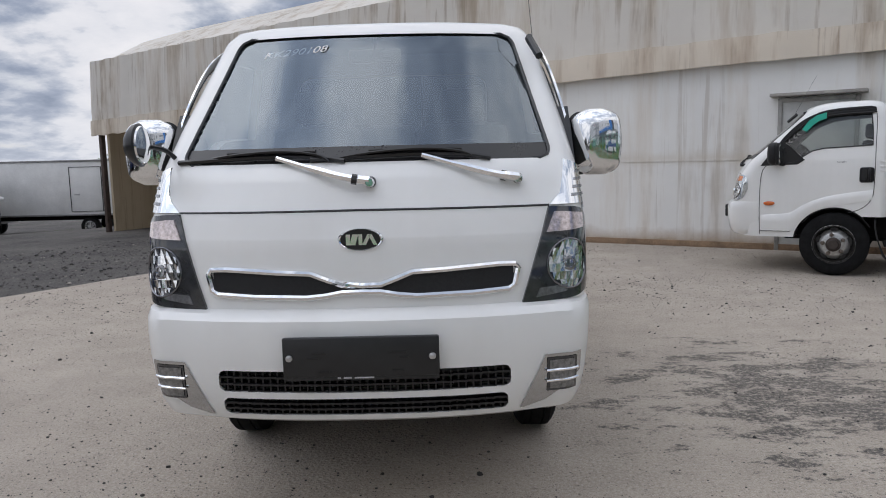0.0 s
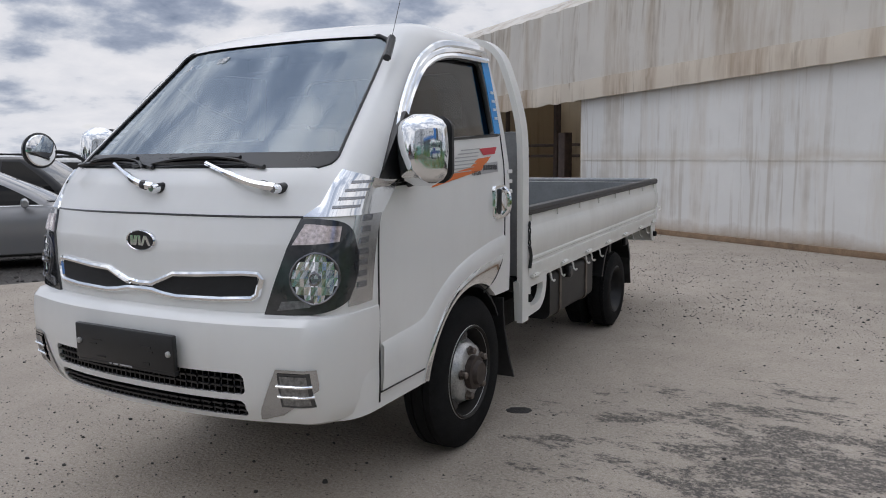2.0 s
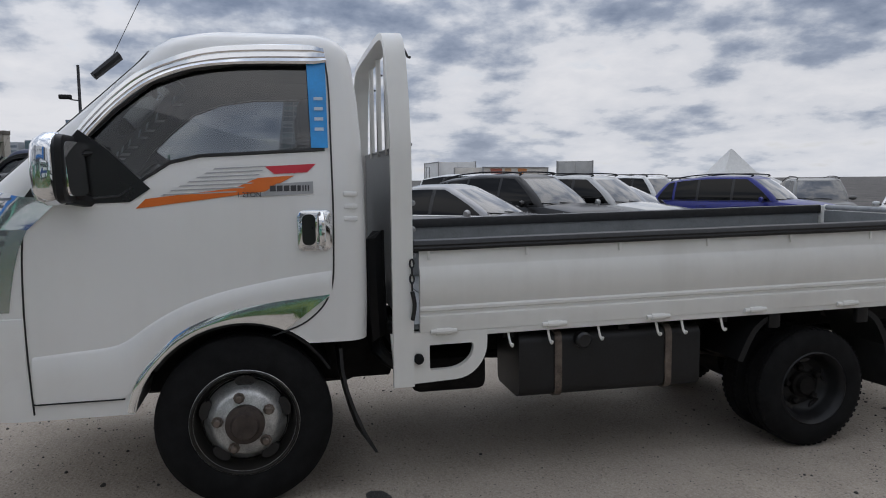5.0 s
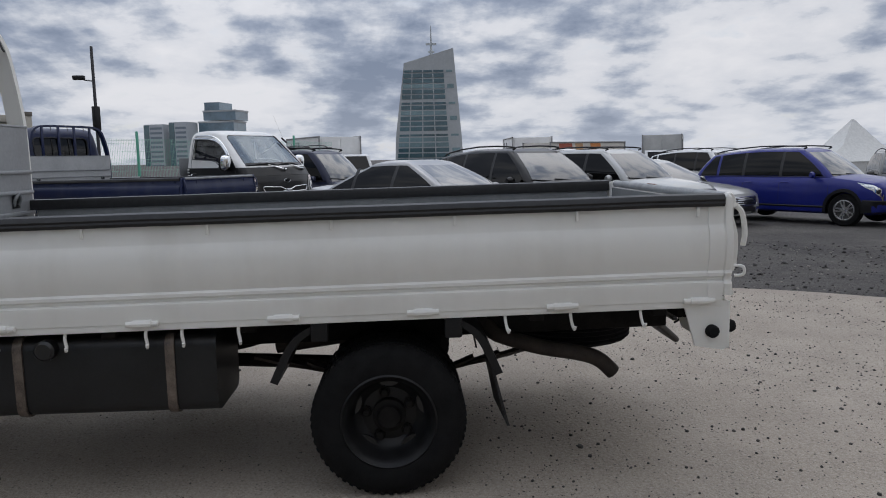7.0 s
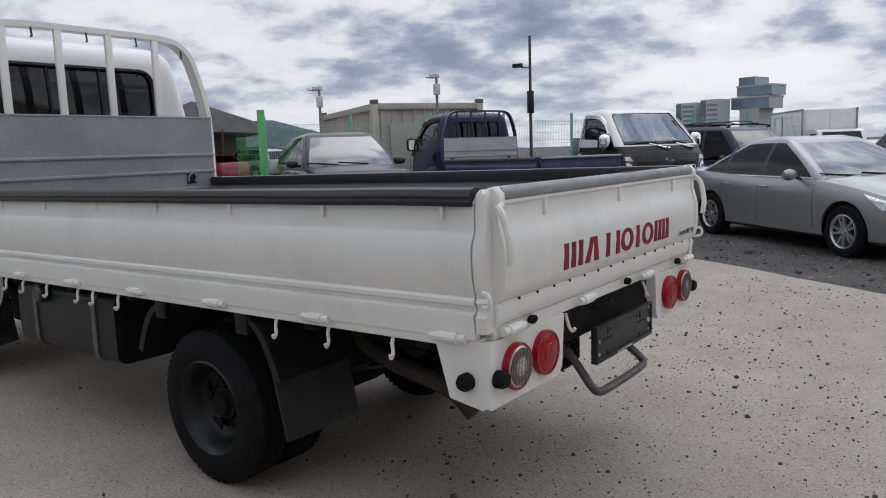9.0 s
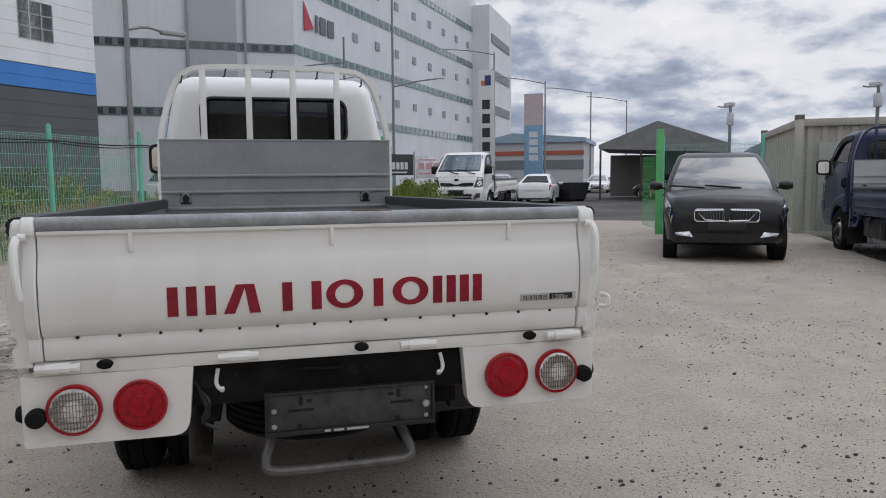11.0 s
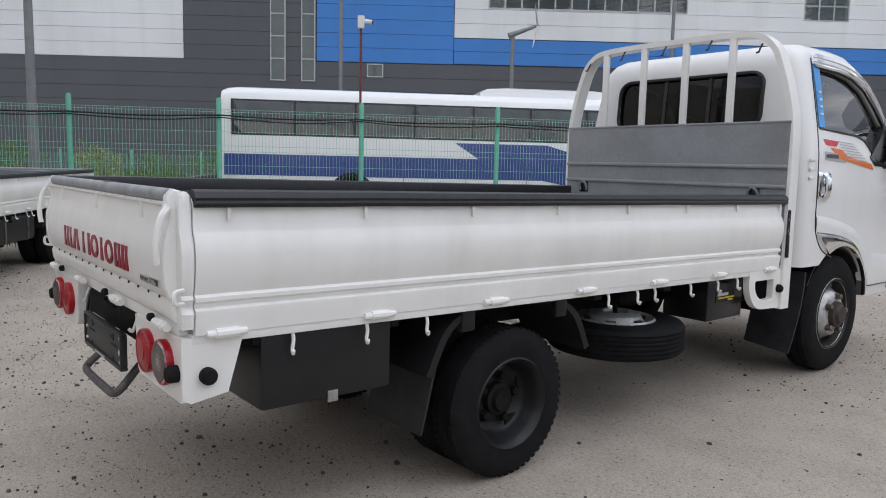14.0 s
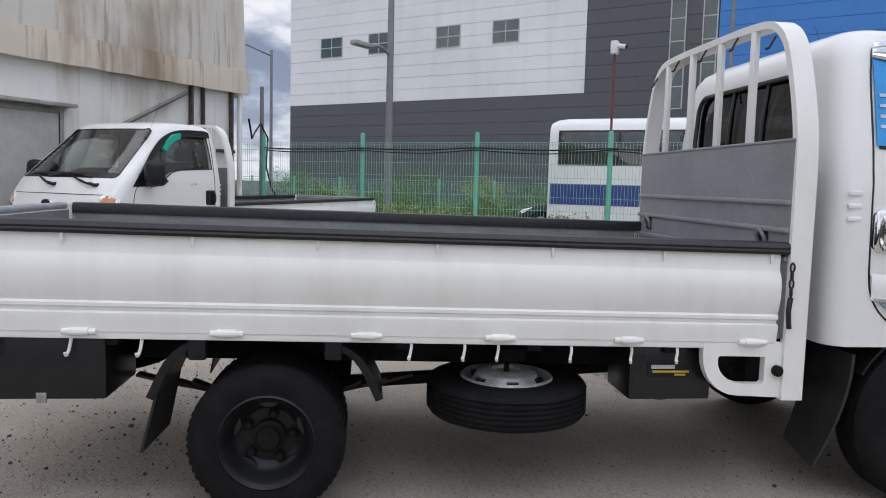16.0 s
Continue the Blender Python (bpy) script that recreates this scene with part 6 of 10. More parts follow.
for s in (1, -1):
    bm = bmesh.new()
    tube(bm, smooth_line([(s * 0.33, 6.47, 0.74), (s * 0.335, 6.485, 0.70), (s * 0.32, 6.49, 0.68), (s * 0.318, 6.50, 0.69)], 4), 0.006, 6)
    bed_part("rope_hook", bm, BEDWHITE, truck)
bm = bmesh.new()
tube(bm, smooth_line([(0.40, 6.45, 0.72), (0.375, 6.47, 0.66), (0.36, 6.475, 0.61), (0.375, 6.47, 0.585), (0.34, 6.46, 0.56)], 5), 0.006, 6)
tube(bm, smooth_line([(0.40, 6.45, 0.70), (0.36, 6.46, 0.64), (0.375, 6.47, 0.59)], 5), 0.008, 6)
bed_part("lamp_cable", bm, SATIN, truck)
bm = bmesh.new()
tube(bm, smooth_line([(0.30, 2.80, 0.95), (0.45, 2.80, 0.75), (0.60, 2.83, 0.60), (0.55, 2.95, 0.52)], 5), 0.035, 8)
tube(bm, smooth_line([(0.62, 2.80, 1.2), (0.64, 2.80, 0.95), (0.58, 2.82, 0.7)], 5), 0.05, 8)
part("intake_hose", bm, BLACK, truck)

# final proportions: lengths and heights of cab and bed remapped to fit the camera's view
def fit_to_view(co):
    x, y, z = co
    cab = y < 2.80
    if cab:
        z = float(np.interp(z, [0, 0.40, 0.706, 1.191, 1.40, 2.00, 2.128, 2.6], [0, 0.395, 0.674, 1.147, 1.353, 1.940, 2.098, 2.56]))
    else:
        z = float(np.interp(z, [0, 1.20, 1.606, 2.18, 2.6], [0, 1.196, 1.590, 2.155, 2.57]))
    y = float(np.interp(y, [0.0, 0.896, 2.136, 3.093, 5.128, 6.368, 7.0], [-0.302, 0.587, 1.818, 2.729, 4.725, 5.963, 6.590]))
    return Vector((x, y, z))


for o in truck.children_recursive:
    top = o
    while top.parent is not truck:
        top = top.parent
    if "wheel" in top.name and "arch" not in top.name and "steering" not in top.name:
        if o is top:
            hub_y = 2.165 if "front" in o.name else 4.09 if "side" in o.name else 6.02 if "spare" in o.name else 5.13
            o.location.y += fit_to_view((0, hub_y, 0.4)).y - hub_y
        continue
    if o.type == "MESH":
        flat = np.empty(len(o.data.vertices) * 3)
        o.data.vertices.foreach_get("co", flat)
        flat = np.array([fit_to_view(p)[:] for p in flat.reshape(-1, 3)]).ravel()
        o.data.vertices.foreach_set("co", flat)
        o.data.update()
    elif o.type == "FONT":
        o.location = fit_to_view(o.location)

# ---- shed with a canvas top ----
def canvas(name, base, stain, through_=0.0, splash=False):
    n = Nodes(name)
    p = n.world()
    broad = n.noise(0.5, 5.0, 0.6, p)
    run = n.noise(2.2, 5.0, 0.65, p, stretch=(1.0, 1.0, 0.10))
    fine = n.noise(30.0, 3.0, 0.6, p)
    col = n.mix(n.ramp(broad, [(0.3, 0.0), (0.7, 1.0)]), base, tuple(c * 0.86 for c in base))
    col = n.mix(n.math("MULTIPLY", n.ramp(run, [(0.48, 0.0), (0.70, 1.0)]), 0.75), col, stain)
    col = n.mix(n.math("MULTIPLY", n.ramp(n.math("MULTIPLY", run, broad), [(0.30, 0.0), (0.42, 1.0)]), 0.5), col, tuple(c * 0.6 for c in stain))
    # sharp narrow runs under the seams
    drip = n.noise(9.0, 4.0, 0.6, p, stretch=(1.0, 1.0, 0.04))
    col = n.mix(n.math("MULTIPLY", n.math("MULTIPLY", n.ramp(drip, [(0.56, 0.0), (0.64, 1.0)]), n.ramp(broad, [(0.40, 0.0), (0.58, 1.0)])), 0.6), col, tuple(c * 0.75 for c in stain))
    if splash:
        # mud splashed up from the ground, and a tide line at half height
        sp = n.t.nodes.new("ShaderNodeSeparateXYZ")
        n.put(sp.inputs[0], p)
        hgt = n.math("ADD", sp.outputs[2], n.math("MULTIPLY", n.math("SUBTRACT", n.noise(1.6, 5.0, 0.7, p), 0.5), 0.35))
        col = n.mix(n.math("MULTIPLY", n.ramp(hgt, [(0.06, 1.0), (0.30, 0.0)]), 0.85), col, (0.36, 0.265, 0.18))
        col = n.mix(n.math("MULTIPLY", n.ramp(n.math("ABSOLUTE", n.math("SUBTRACT", hgt, 1.36)), [(0.0, 1.0), (0.14, 0.0)]), 0.35), col, (0.52, 0.44, 0.34))
    n.set(color=col, rough=0.75, spec=0.3)
    n.bump(n.math("ADD", n.noise(1.2, 3.0, 0.5, p), n.math("MULTIPLY", fine, 0.1)), 0.25, 0.05)
    if through_:
        # thin cloth lets some daylight through
        tl = n.t.nodes.new("ShaderNodeBsdfTranslucent")
        n.put(tl.inputs[0], col)
        mx = n.t.nodes.new("ShaderNodeMixShader")
        mx.inputs[0].default_value = through_
        n.t.links.new(n.b.outputs[0], mx.inputs[1])
        n.t.links.new(tl.outputs[0], mx.inputs[2])
        n.t.links.new(mx.outputs[0], n.out.inputs[0])
    MATS[name] = n.m
    return n.m


CANVAS = canvas("stained_canvas", (0.82, 0.775, 0.705), (0.50, 0.40, 0.29), 0.18)
HEM = canvas("hem_canvas", (0.74, 0.655, 0.545), (0.34, 0.23, 0.14))
PANEL = canvas("pale_wall_sheet", (0.83, 0.82, 0.79), (0.66, 0.60, 0.52), splash=True)
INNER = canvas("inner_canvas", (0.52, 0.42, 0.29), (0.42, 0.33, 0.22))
shed = thing("shed", "long shed with stained beige canvas top over pale wall sheets", "shed", m=SITE)
V0 = 10.5
def hem_z(u):
    """The hem climbs from the open bay towards the fence."""
    return float(np.interp(u, [-17, -8.7, -4, -1, 4.2], [2.26, 2.50, 2.63, 2.70, 2.745]))


bm = bmesh.new()
rings = []
for k in range(241):
    u = -17.0 + 21.25 * k / 240
    w = (0.022 if u < -9 else 0.007) * math.sin(u * math.tau / 0.62) + 0.010 * noise.noise(Vector((u * 1.3, 5, 0)))
    d = hem_z(u) - 2.47
    rings.append([(u, V0 - 0.10 + w, 2.60 + d), (u, V0 - 0.12 + w, 3.05 + d), (u, V0 - 0.05 + w * 1.3, 4.33 + d), (u, V0 + 0.5, 4.44 + d), (u, V0 + 1.6, 5.0 + d), (u, V0 + 3.0, 5.48 + d), (u, V0 + 5.0, 5.95 + d), (u, V0 + 7.0, 6.2 + d)])
ring_faces(bm, [[Vector(p) for p in r] for r in rings], closed=False)
part("canvas_top", bm, CANVAS, shed, "stained beige canvas top", smooth=60)
bm = bmesh.new()
ring_faces(bm, [[(u, V0 - 0.06, hem_z(u)), (u, V0 - 0.06, hem_z(u) + 1.85), (u, V0 + 7.0, hem_z(u) + 3.73), (u, V0 + 7.0, -0.3)] for u in (4.20, 4.24)])
part("gable_sheet", bm, CANVAS, shed)
bm = bmesh.new()
rings = []
for k in range(321):
    u = -17.03 + 21.3 * k / 320
    w = (0.022 if u < -9 else 0.007) * math.sin(u * math.tau / 0.62) + 0.010 * noise.noise(Vector((u * 1.3, 5, 0)))
    sag = 1.0 if u < -9 else 0.25
    z0 = hem_z(u) - sag * (0.025 * abs(math.sin(u * math.pi / 0.62)) - 0.02 * noise.noise(Vector((u * 3, 0, 0))))
    zt = hem_z(u) + 0.37 + 0.025 * noise.noise(Vector((u * 2.1, 8, 0)))
    rings.append([(u, V0 - 0.15 + w, zt), (u, V0 - 0.165 + w * 1.2, z0 + 0.2), (u, V0 - 0.16 + w * 1.2, z0), (u, V0 - 0.13 + w, z0), (u, V0 - 0.125 + w, zt)])
ring_faces(bm, [[Vector(p) for p in r] for r in rings])
part("canvas_hem", bm, HEM, shed, "rust-stained scalloped canvas hem", smooth=60)
bm = bmesh.new()
box(bm, 0.0004, 0.9996, V0 - 0.02, V0 + 0.06, 0.0, 2.90)
sheet_me = mesh_of("wall_sheet", bm, PANEL, 0)
for k in range(13):
    o = link("wall_sheet", sheet_me, shed)
    o.location.x = -8.95 + 1.0 * k
bm = bmesh.new()
box(bm, -8.95, 4.20, V0 - 0.06, V0 + 0.02, -0.03, 0.09, 0.01)
part("wall_footing", bm, simple("footing_brown", (0.24, 0.16, 0.10), 0.9, 0.0, 0.4, 4.0), shed, "rust-brown wall footing")
for z in (1.31,):
    bm = bmesh.new()
    box(bm, -8.95, 4.05, V0 - 0.028, V0 - 0.018, z, z + 0.02)
    part("wall_rail", bm, PANEL, shed)
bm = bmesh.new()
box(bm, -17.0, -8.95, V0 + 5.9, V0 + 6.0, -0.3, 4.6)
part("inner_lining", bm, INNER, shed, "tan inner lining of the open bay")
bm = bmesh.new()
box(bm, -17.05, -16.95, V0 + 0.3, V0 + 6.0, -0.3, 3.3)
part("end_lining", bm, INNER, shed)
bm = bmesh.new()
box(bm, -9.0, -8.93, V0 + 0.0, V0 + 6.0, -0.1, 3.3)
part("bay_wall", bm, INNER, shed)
RUSTPOST = simple("rust_post", (0.075, 0.052, 0.042), 0.7, 0.3, 0.4, 8.0)
for u, v, r in ((-16.9, V0 + 0.05, 0.06), (-12.2, V0 + 2.0, 0.07), (-10.2, V0 + 0.6, 0.11), (-14.4, V0 + 2.0, 0.05)):
    bm = bmesh.new()
    box(bm, u - r, u + r, v - r, v + r, -0.3, 2.7 if r < 0.1 else 1.9, 0.008)
    part("steel_post", bm, RUSTPOST, shed)
for z in (1.35, 1.62):
    bm = bmesh.new()
    box(bm, -16.9, -9.0, V0 + 1.98, V0 + 2.04, z, z + 0.07, 0.006)
    part("steel_rail", bm, RUSTPOST, shed)
# door with a small canopy
bm = bmesh.new()
box(bm, -0.30, 0.95, V0 - 0.22, V0 - 0.02, 2.19, 2.235, 0.006)
part("door_canopy", bm, simple("canopy_grey", (0.34, 0.32, 0.29), 0.6, 0.2, 0.3, 6.0), shed, "narrow grey canopy over the door")
bm = bmesh.new()
box(bm, -0.20, -0.14, V0 - 0.07, V0 - 0.015, 0.0, 2.17, 0.004)
box(bm, 0.80, 0.86, V0 - 0.07, V0 - 0.015, 0.0, 2.17, 0.004)
box(bm, -0.14, 0.80, V0 - 0.07, V0 - 0.015, 2.11, 2.17, 0.004)
fr = part("door_frame", bm, simple("door_frame_grey", (0.30, 0.29, 0.27), 0.55, 0.2, 0.3, 6.0), shed)
bm = bmesh.new()
box(bm, -0.14, 0.80, V0 - 0.045, V0 - 0.018, 0.0, 2.11)
part("door_leaf", bm, simple("door_pale", (0.50, 0.50, 0.48), 0.5, 0.1, 0.15, 4.0), fr)
# open corner of the frame at the fence end
for u, z0, z1, r in ((3.05, 0, 2.75, 0.022), (3.30, 0, 2.75, 0.018), (3.95, 0, 2.75, 0.022), (4.15, 0, 2.75, 0.032)):
    bm = bmesh.new()
    box(bm, u - r, u + r, V0 - 0.12, V0 - 0.05, z0, z1, 0.004)
    part("corner_post", bm, RUSTPOST if r < 0.03 else PANEL, shed)
bm = bmesh.new()
tube(bm, [(1.75, V0 - 0.09, 2.05), (2.95, V0 - 0.09, 2.62)], 0.035, 6)
part("brace", bm, simple("brace_grey", (0.22, 0.21, 0.20), 0.6, 0.4, 0.3, 6.0), shed)
bm = bmesh.new()
box(bm, 3.3, 4.05, V0 - 0.09, V0 - 0.05, 1.78, 1.83, 0.004)
part("brace", bm, RUSTPOST, shed)

# ---- green fence ----
GREEN = simple("fence_green", (0.12, 0.42, 0.30), 0.5, 0.0, 0.14, 8.0)
BRIGHT = simple("gate_green", (0.10, 0.42, 0.14), 0.5, 0.0, 0.14, 8.0)
fence = thing("mesh_fence", "pale green wire mesh fence with round posts", "fence", m=SITE)
bm = bmesh.new()
H = 1.98
for k in range(42):
    y = 0.05 * k + 0.025
    box(bm, -0.002, 0.002, y - 0.0021, y + 0.0021, 0.08, H)
zz3 = [0.1, 0.3, 0.5, 0.7, 0.78, 0.98, 1.18, 1.38, 1.46, 1.66, 1.86, 1.94, 1.975]
for z in zz3:
    box(bm, 0.001, 0.006, 0.0, 2.1, z - 0.0026, z + 0.0026)
wire = mesh_of("wire_panel", bm, simple("fence_wire", (0.24, 0.50, 0.40), 0.5, 0.0, 0.14, 8.0), 0)
bm = bmesh.new()
lathe(bm, [(0.038, 0.0), (0.038, 2.14), (0.030, 2.17), (0.0, 2.18)], "z", (0, 0, 0), 14)
post_me = mesh_of("fence_post", bm, GREEN)
for k in range(-5, 6):
    v = 0.15 + 2.105 * k
    if v > 10.8:
        continue
    o = link("fence_post", post_me, fence)
    o.matrix_basis = Matrix.Translation((5.1, v, 0))
    o = tagged(link("wire_panel", wire, fence), kind="stuff")
    o.matrix_basis = Matrix.Translation((5.1, v, 0.04))
for k, v in ((0, 6.47), (1, 0.15)):
    bm = bmesh.new()
    tube(bm, [(5.06, v - 0.04, 0.75), (4.95, v - 0.45, 0.02)], 0.022, 8)
    part("fence_brace", bm, GREEN, fence)
# cables along the fence
for zc, sag, r, n in ((1.93, 0.03, 0.011, "fence_cable"), (1.90, 0.05, 0.008, "fence_cable")):
    bm = bmesh.new()
    pts = []
    for k in range(121):
        v = -8.0 + 18.6 * k / 120
        ph = ((v - 0.15) / 2.105) % 1.0
        pts.append(site(5.05 - r, v, zc - sag * 4 * ph * (1 - ph) + 0.012 * noise.noise(Vector((v, zc * 9, 0)))))
    tube(bm, pts, r, 6)
    tagged(part(n, bm, BLACK), "black cable slung along the fence top", "cable")
# far second fence
far_fence = thing("far_fence", "second green mesh fence across the lane", "fence", m=SITE)
for k in range(-4, 12):
    v = 0.6 + 2.2 * k
    o = link("fence_post", post_me, far_fence)
    o.matrix_basis = Matrix.Translation((19.0, v, 0)) @ Matrix.Diagonal((1, 1, 0.72, 1))
    o = tagged(link("wire_panel", wire, far_fence), kind="stuff")
    o.matrix_basis = Matrix.Translation((19.0, v, 0.0)) @ Matrix.Diagonal((1, 1.05, 0.72, 1))
# gate
gate = thing("gate_leaf", "mid-green mesh gate leaf standing open", "gate", m=SITE)
gp0, gp1 = Vector((2.75, -10.6, 0)), Vector((3.9, -7.9, 0))
bm = bmesh.new()
box(bm, 2.68, 2.82, -10.67, -10.53, 0, 2.35, 0.006)
part("gate_post", bm, BRIGHT, gate, "square bright green gate post")
dr = (gp1 - gp0).normalized()
for t0, t1, z0, z1 in ((0.1, 2.9, 0.08, 0.08), (0.1, 2.9, 1.9, 1.9), (0.1, 2.9, 1.0, 1.0), (0.1, 0.1, 0.08, 1.9), (2.9, 2.9, 0.08, 1.9), (1.5, 1.5, 0.08, 1.9)):
    bm = bmesh.new()
    tube(bm, [gp0 + dr * t0 + Vector((0, 0, z0)), gp0 + dr * t1 + Vector((0, 0, z1))], 0.024, 8)
    part("gate_bar", bm, BRIGHT, gate)
bm = bmesh.new()
for k in range(56):
    p = gp0 + dr * (0.12 + 0.05 * k)
    tube(bm, [p + Vector((0, 0, 0.08)), p + Vector((0, 0, 1.9))], 0.0022, 4)
for k in range(10):
    z = 0.15 + 0.19 * k
    tube(bm, [gp0 + dr * 0.1 + Vector((0, 0, z)), gp0 + dr * 2.9 + Vector((0, 0, z))], 0.003, 4)
tagged(part("gate_mesh", bm, BRIGHT, gate, smooth=0), kind="stuff")
gate2 = thing("gate_leaf", "bright green gate post with folded mesh leaf", "gate", m=SITE)
bm = bmesh.new()
box(bm, -4.26, -4.10, -10.2, -10.04, 0, 2.32, 0.006)
part("gate_post", bm, BRIGHT, gate2)
bm = bmesh.new()
for k in range(24):
    p = Vector((-4.2, -10.2, 0)) + Vector((0.25, -0.97, 0)) * (0.10 + 0.07 * k)
    tube(bm, [p + Vector((0, 0, 0.1)), p + Vector((0, 0, 1.75))], 0.004, 4)
for k in range(9):
    z = 0.12 + 0.2 * k
    tube(bm, [Vector((-4.2, -10.2, z)), Vector((-4.2, -10.2, z)) + Vector((0.25, -0.97, 0)) * 1.75], 0.004, 4)
tagged(part("gate_mesh", bm, BRIGHT, gate2, smooth=0), kind="stuff")
# fence behind the parked row
back_fence = thing("back_fence", "green mesh fence behind the parked vehicles", "fence", m=SITE)
for k in range(8):
    u = -4.25 - 2.1 * k
    o = link("fence_post", post_me, back_fence)
    o.matrix_basis = Matrix.Translation((u, -10.1, 0))
    o = tagged(link("wire_panel", wire, back_fence), kind="stuff")
    o.matrix_basis = Matrix.Translation((u, -10.1, 0.0)) @ Matrix.Rotation(radians(90), 4, "Z")

# ---- poles ----
POLE = simple("pole_grey", (0.22, 0.225, 0.23), 0.6, 0.1, 0.15, 5.0)


def pole(u, v, h, r, label, arms=(), mat=None, heads=()):
    t = thing("street_lamp" if arms else "pole", label, "street lamp" if arms else "pole", m=site_pose(u, v))
    bm = bmesh.new()
    tube(bm, [(0, 0, 0), (0, 0, h * 0.5), (0, 0, h)], [r, r * 0.85, r * 0.65], 12)
    part("shaft", bm, mat or POLE, t)
    for du, dv, z0, z1 in arms:
        bm = bmesh.new()
        tube(bm, smooth_line([(0, 0, z0), (du * 0.5, dv * 0.5, (z0 + z1) / 2 + 0.1), (du, dv, z1)], 5), r * 0.45, 8)
        a = part("arm", bm, mat or POLE, t)
        bm = bmesh.new()
        d = Vector((du, dv, 0)).normalized()
        m = Matrix.Translation((du, dv, z1)) @ Matrix.Rotation(math.atan2(d.y, d.x), 4, "Z")
        box(bm, -0.1, 0.55, -0.11, 0.11, -0.05, 0.06, 0.03, m=m)
        part("lamp_head", bm, simple("lamp_head_grey", (0.32, 0.33, 0.34), 0.5), a)
    return t


pole(10.95, 11.40, 8.5, 0.10, "tall tapered grey steel lamp post behind the fence", ((-0.9, 0.1, 4.50, 4.57),))
pole(10.6, 14.9, 4.75, 0.05, "thin grey lamp post with a long arm", ((-1.1, 1.5, 4.6, 5.1),))
pole(5.2, 10.8, 3.0, 0.05, "short leaning grey steel pole with cables")
pole(9.0, -8.6, 8.0, 0.075, "tall grey lamp post beside the lane", ((-0.5, -0.8, 5.0, 5.05),))
pole(33, -13.0, 14.0, 0.11, "slender grey pole before the warehouse")
pole(33, 5.0, 16.0, 0.11, "slender grey pole before the warehouse")
pole(20.2, -58.2, 17.5, 0.14, "tall grey lamp post by the road", ((-4, -1, 9.5, 10.2),))
pole(16.2, -38.2, 10.3, 0.10, "grey signal pole with a long arm", ((4.5, 1, 8.7, 8.2),))
pole(11.1, -61.0, 12.5, 0.10, "grey street lamp with a long arm", ((4, 0.6, 12.3, 12.9),))
pole(9.47, -81.7, 12.3, 0.11, "grey street lamp with a long arm", ((5, 0.6, 12.0, 12.9),))
pole(5.0, -92.0, 12.0, 0.11, "grey street lamp with a long arm", ((5, 0.6, 11.8, 12.6),))
pole(1.0, -105.0, 12.0, 0.11, "grey street lamp with a long arm", ((5, 0.6, 11.8, 12.6),))
pole(21.5, -45.0, 8.5, 0.08, "grey street lamp by the lane", ((-3, -1, 8.2, 8.9),))
# camera pole on the fence
ct = thing("camera_pole", "rusty thin pole with a white camera on the fence", "camera pole", m=site_pose(5.1, 4.38))
bm = bmesh.new()
tube(bm, [(0.06, 0, 0), (0.06, 0, 3.30)], 0.018, 8)
part("shaft", bm, simple("red_rust", (0.17, 0.05, 0.045), 0.7, 0.2, 0.3, 10.0), ct)
bm = bmesh.new()
box(bm, 0.0, 0.12, -0.05, 0.05, 3.24, 3.42, 0.015)
tube(bm, [(0.06, 0.02, 3.36), (0.03, -0.16, 3.33)], 0.035, 10)
part("camera_body", bm, simple("camera_white", (0.7, 0.7, 0.68), 0.4), ct, "white outdoor camera")
bm = bmesh.new()
tube(bm, [(0.032, -0.15, 3.332), (0.028, -0.172, 3.328)], 0.03, 10)
part("camera_lens", bm, SATIN, ct)
# coiled cables at the shed's corner
bm = bmesh.new()
tube(bm, [site(*p) for p in ((4.25, 10.3, 2.35), (4.45, 10.4, 2.05), (4.75, 10.6, 2.15), (5.1, 10.75, 2.35), (5.25, 10.7, 2.1), (5.2, 10.7, 1.6), (5.25, 10.6, 1.2), (5.4, 10.3, 0.75))], 0.016, 6)
tagged(part("hanging_cable", bm, BLACK), "black cables hanging between the shed and a pole", "cable")
# small wind turbine
wt = thing("wind_turbine", "small grey wind turbine on a post", "wind turbine", m=site_pose(29, -3.2))
bm = bmesh.new()
tube(bm, [(0, 0, 0), (0, 0, 7.4)], 0.09, 10)
part("post", bm, POLE, wt)
bm = bmesh.new()
tube(bm, [(0, 0.2, 7.3), (0, -1.1, 7.8)], [0.14, 0.06], 10)
part("nacelle", bm, POLE, wt)
for a in (10, 130, 250):
    bm = bmesh.new()
    d = Vector((math.cos(radians(a)) * 0.75, 0.25, math.sin(radians(a))))
    tube(bm, [Vector((0, -1.15, 7.82)), Vector((0, -1.15, 7.82)) + d * 1.1], [0.07, 0.015], 6)
    part("blade", bm, simple("turbine_white", (0.62, 0.63, 0.64), 0.5), wt)

# ---- warehouse across the lane ----
def cladding(name, color):
    n = Nodes(name)
    a = n.noise(0.15, 4.0, 0.6)
    st = n.noise(0.8, 4.0, 0.6, stretch=(1, 1, 0.08))
    col = n.mix(n.ramp(a, [(0.3, 0.0), (0.7, 1.0)]), color, tuple(c * 0.88 for c in color))
    col = n.mix(n.math("MULTIPLY", n.ramp(st, [(0.5, 0.0), (0.72, 1.0)]), 0.22), col, tuple(c * 0.6 for c in color))
    n.set(color=col, rough=0.5, spec=0.4)
    MATS[name] = n.m
    return n.m


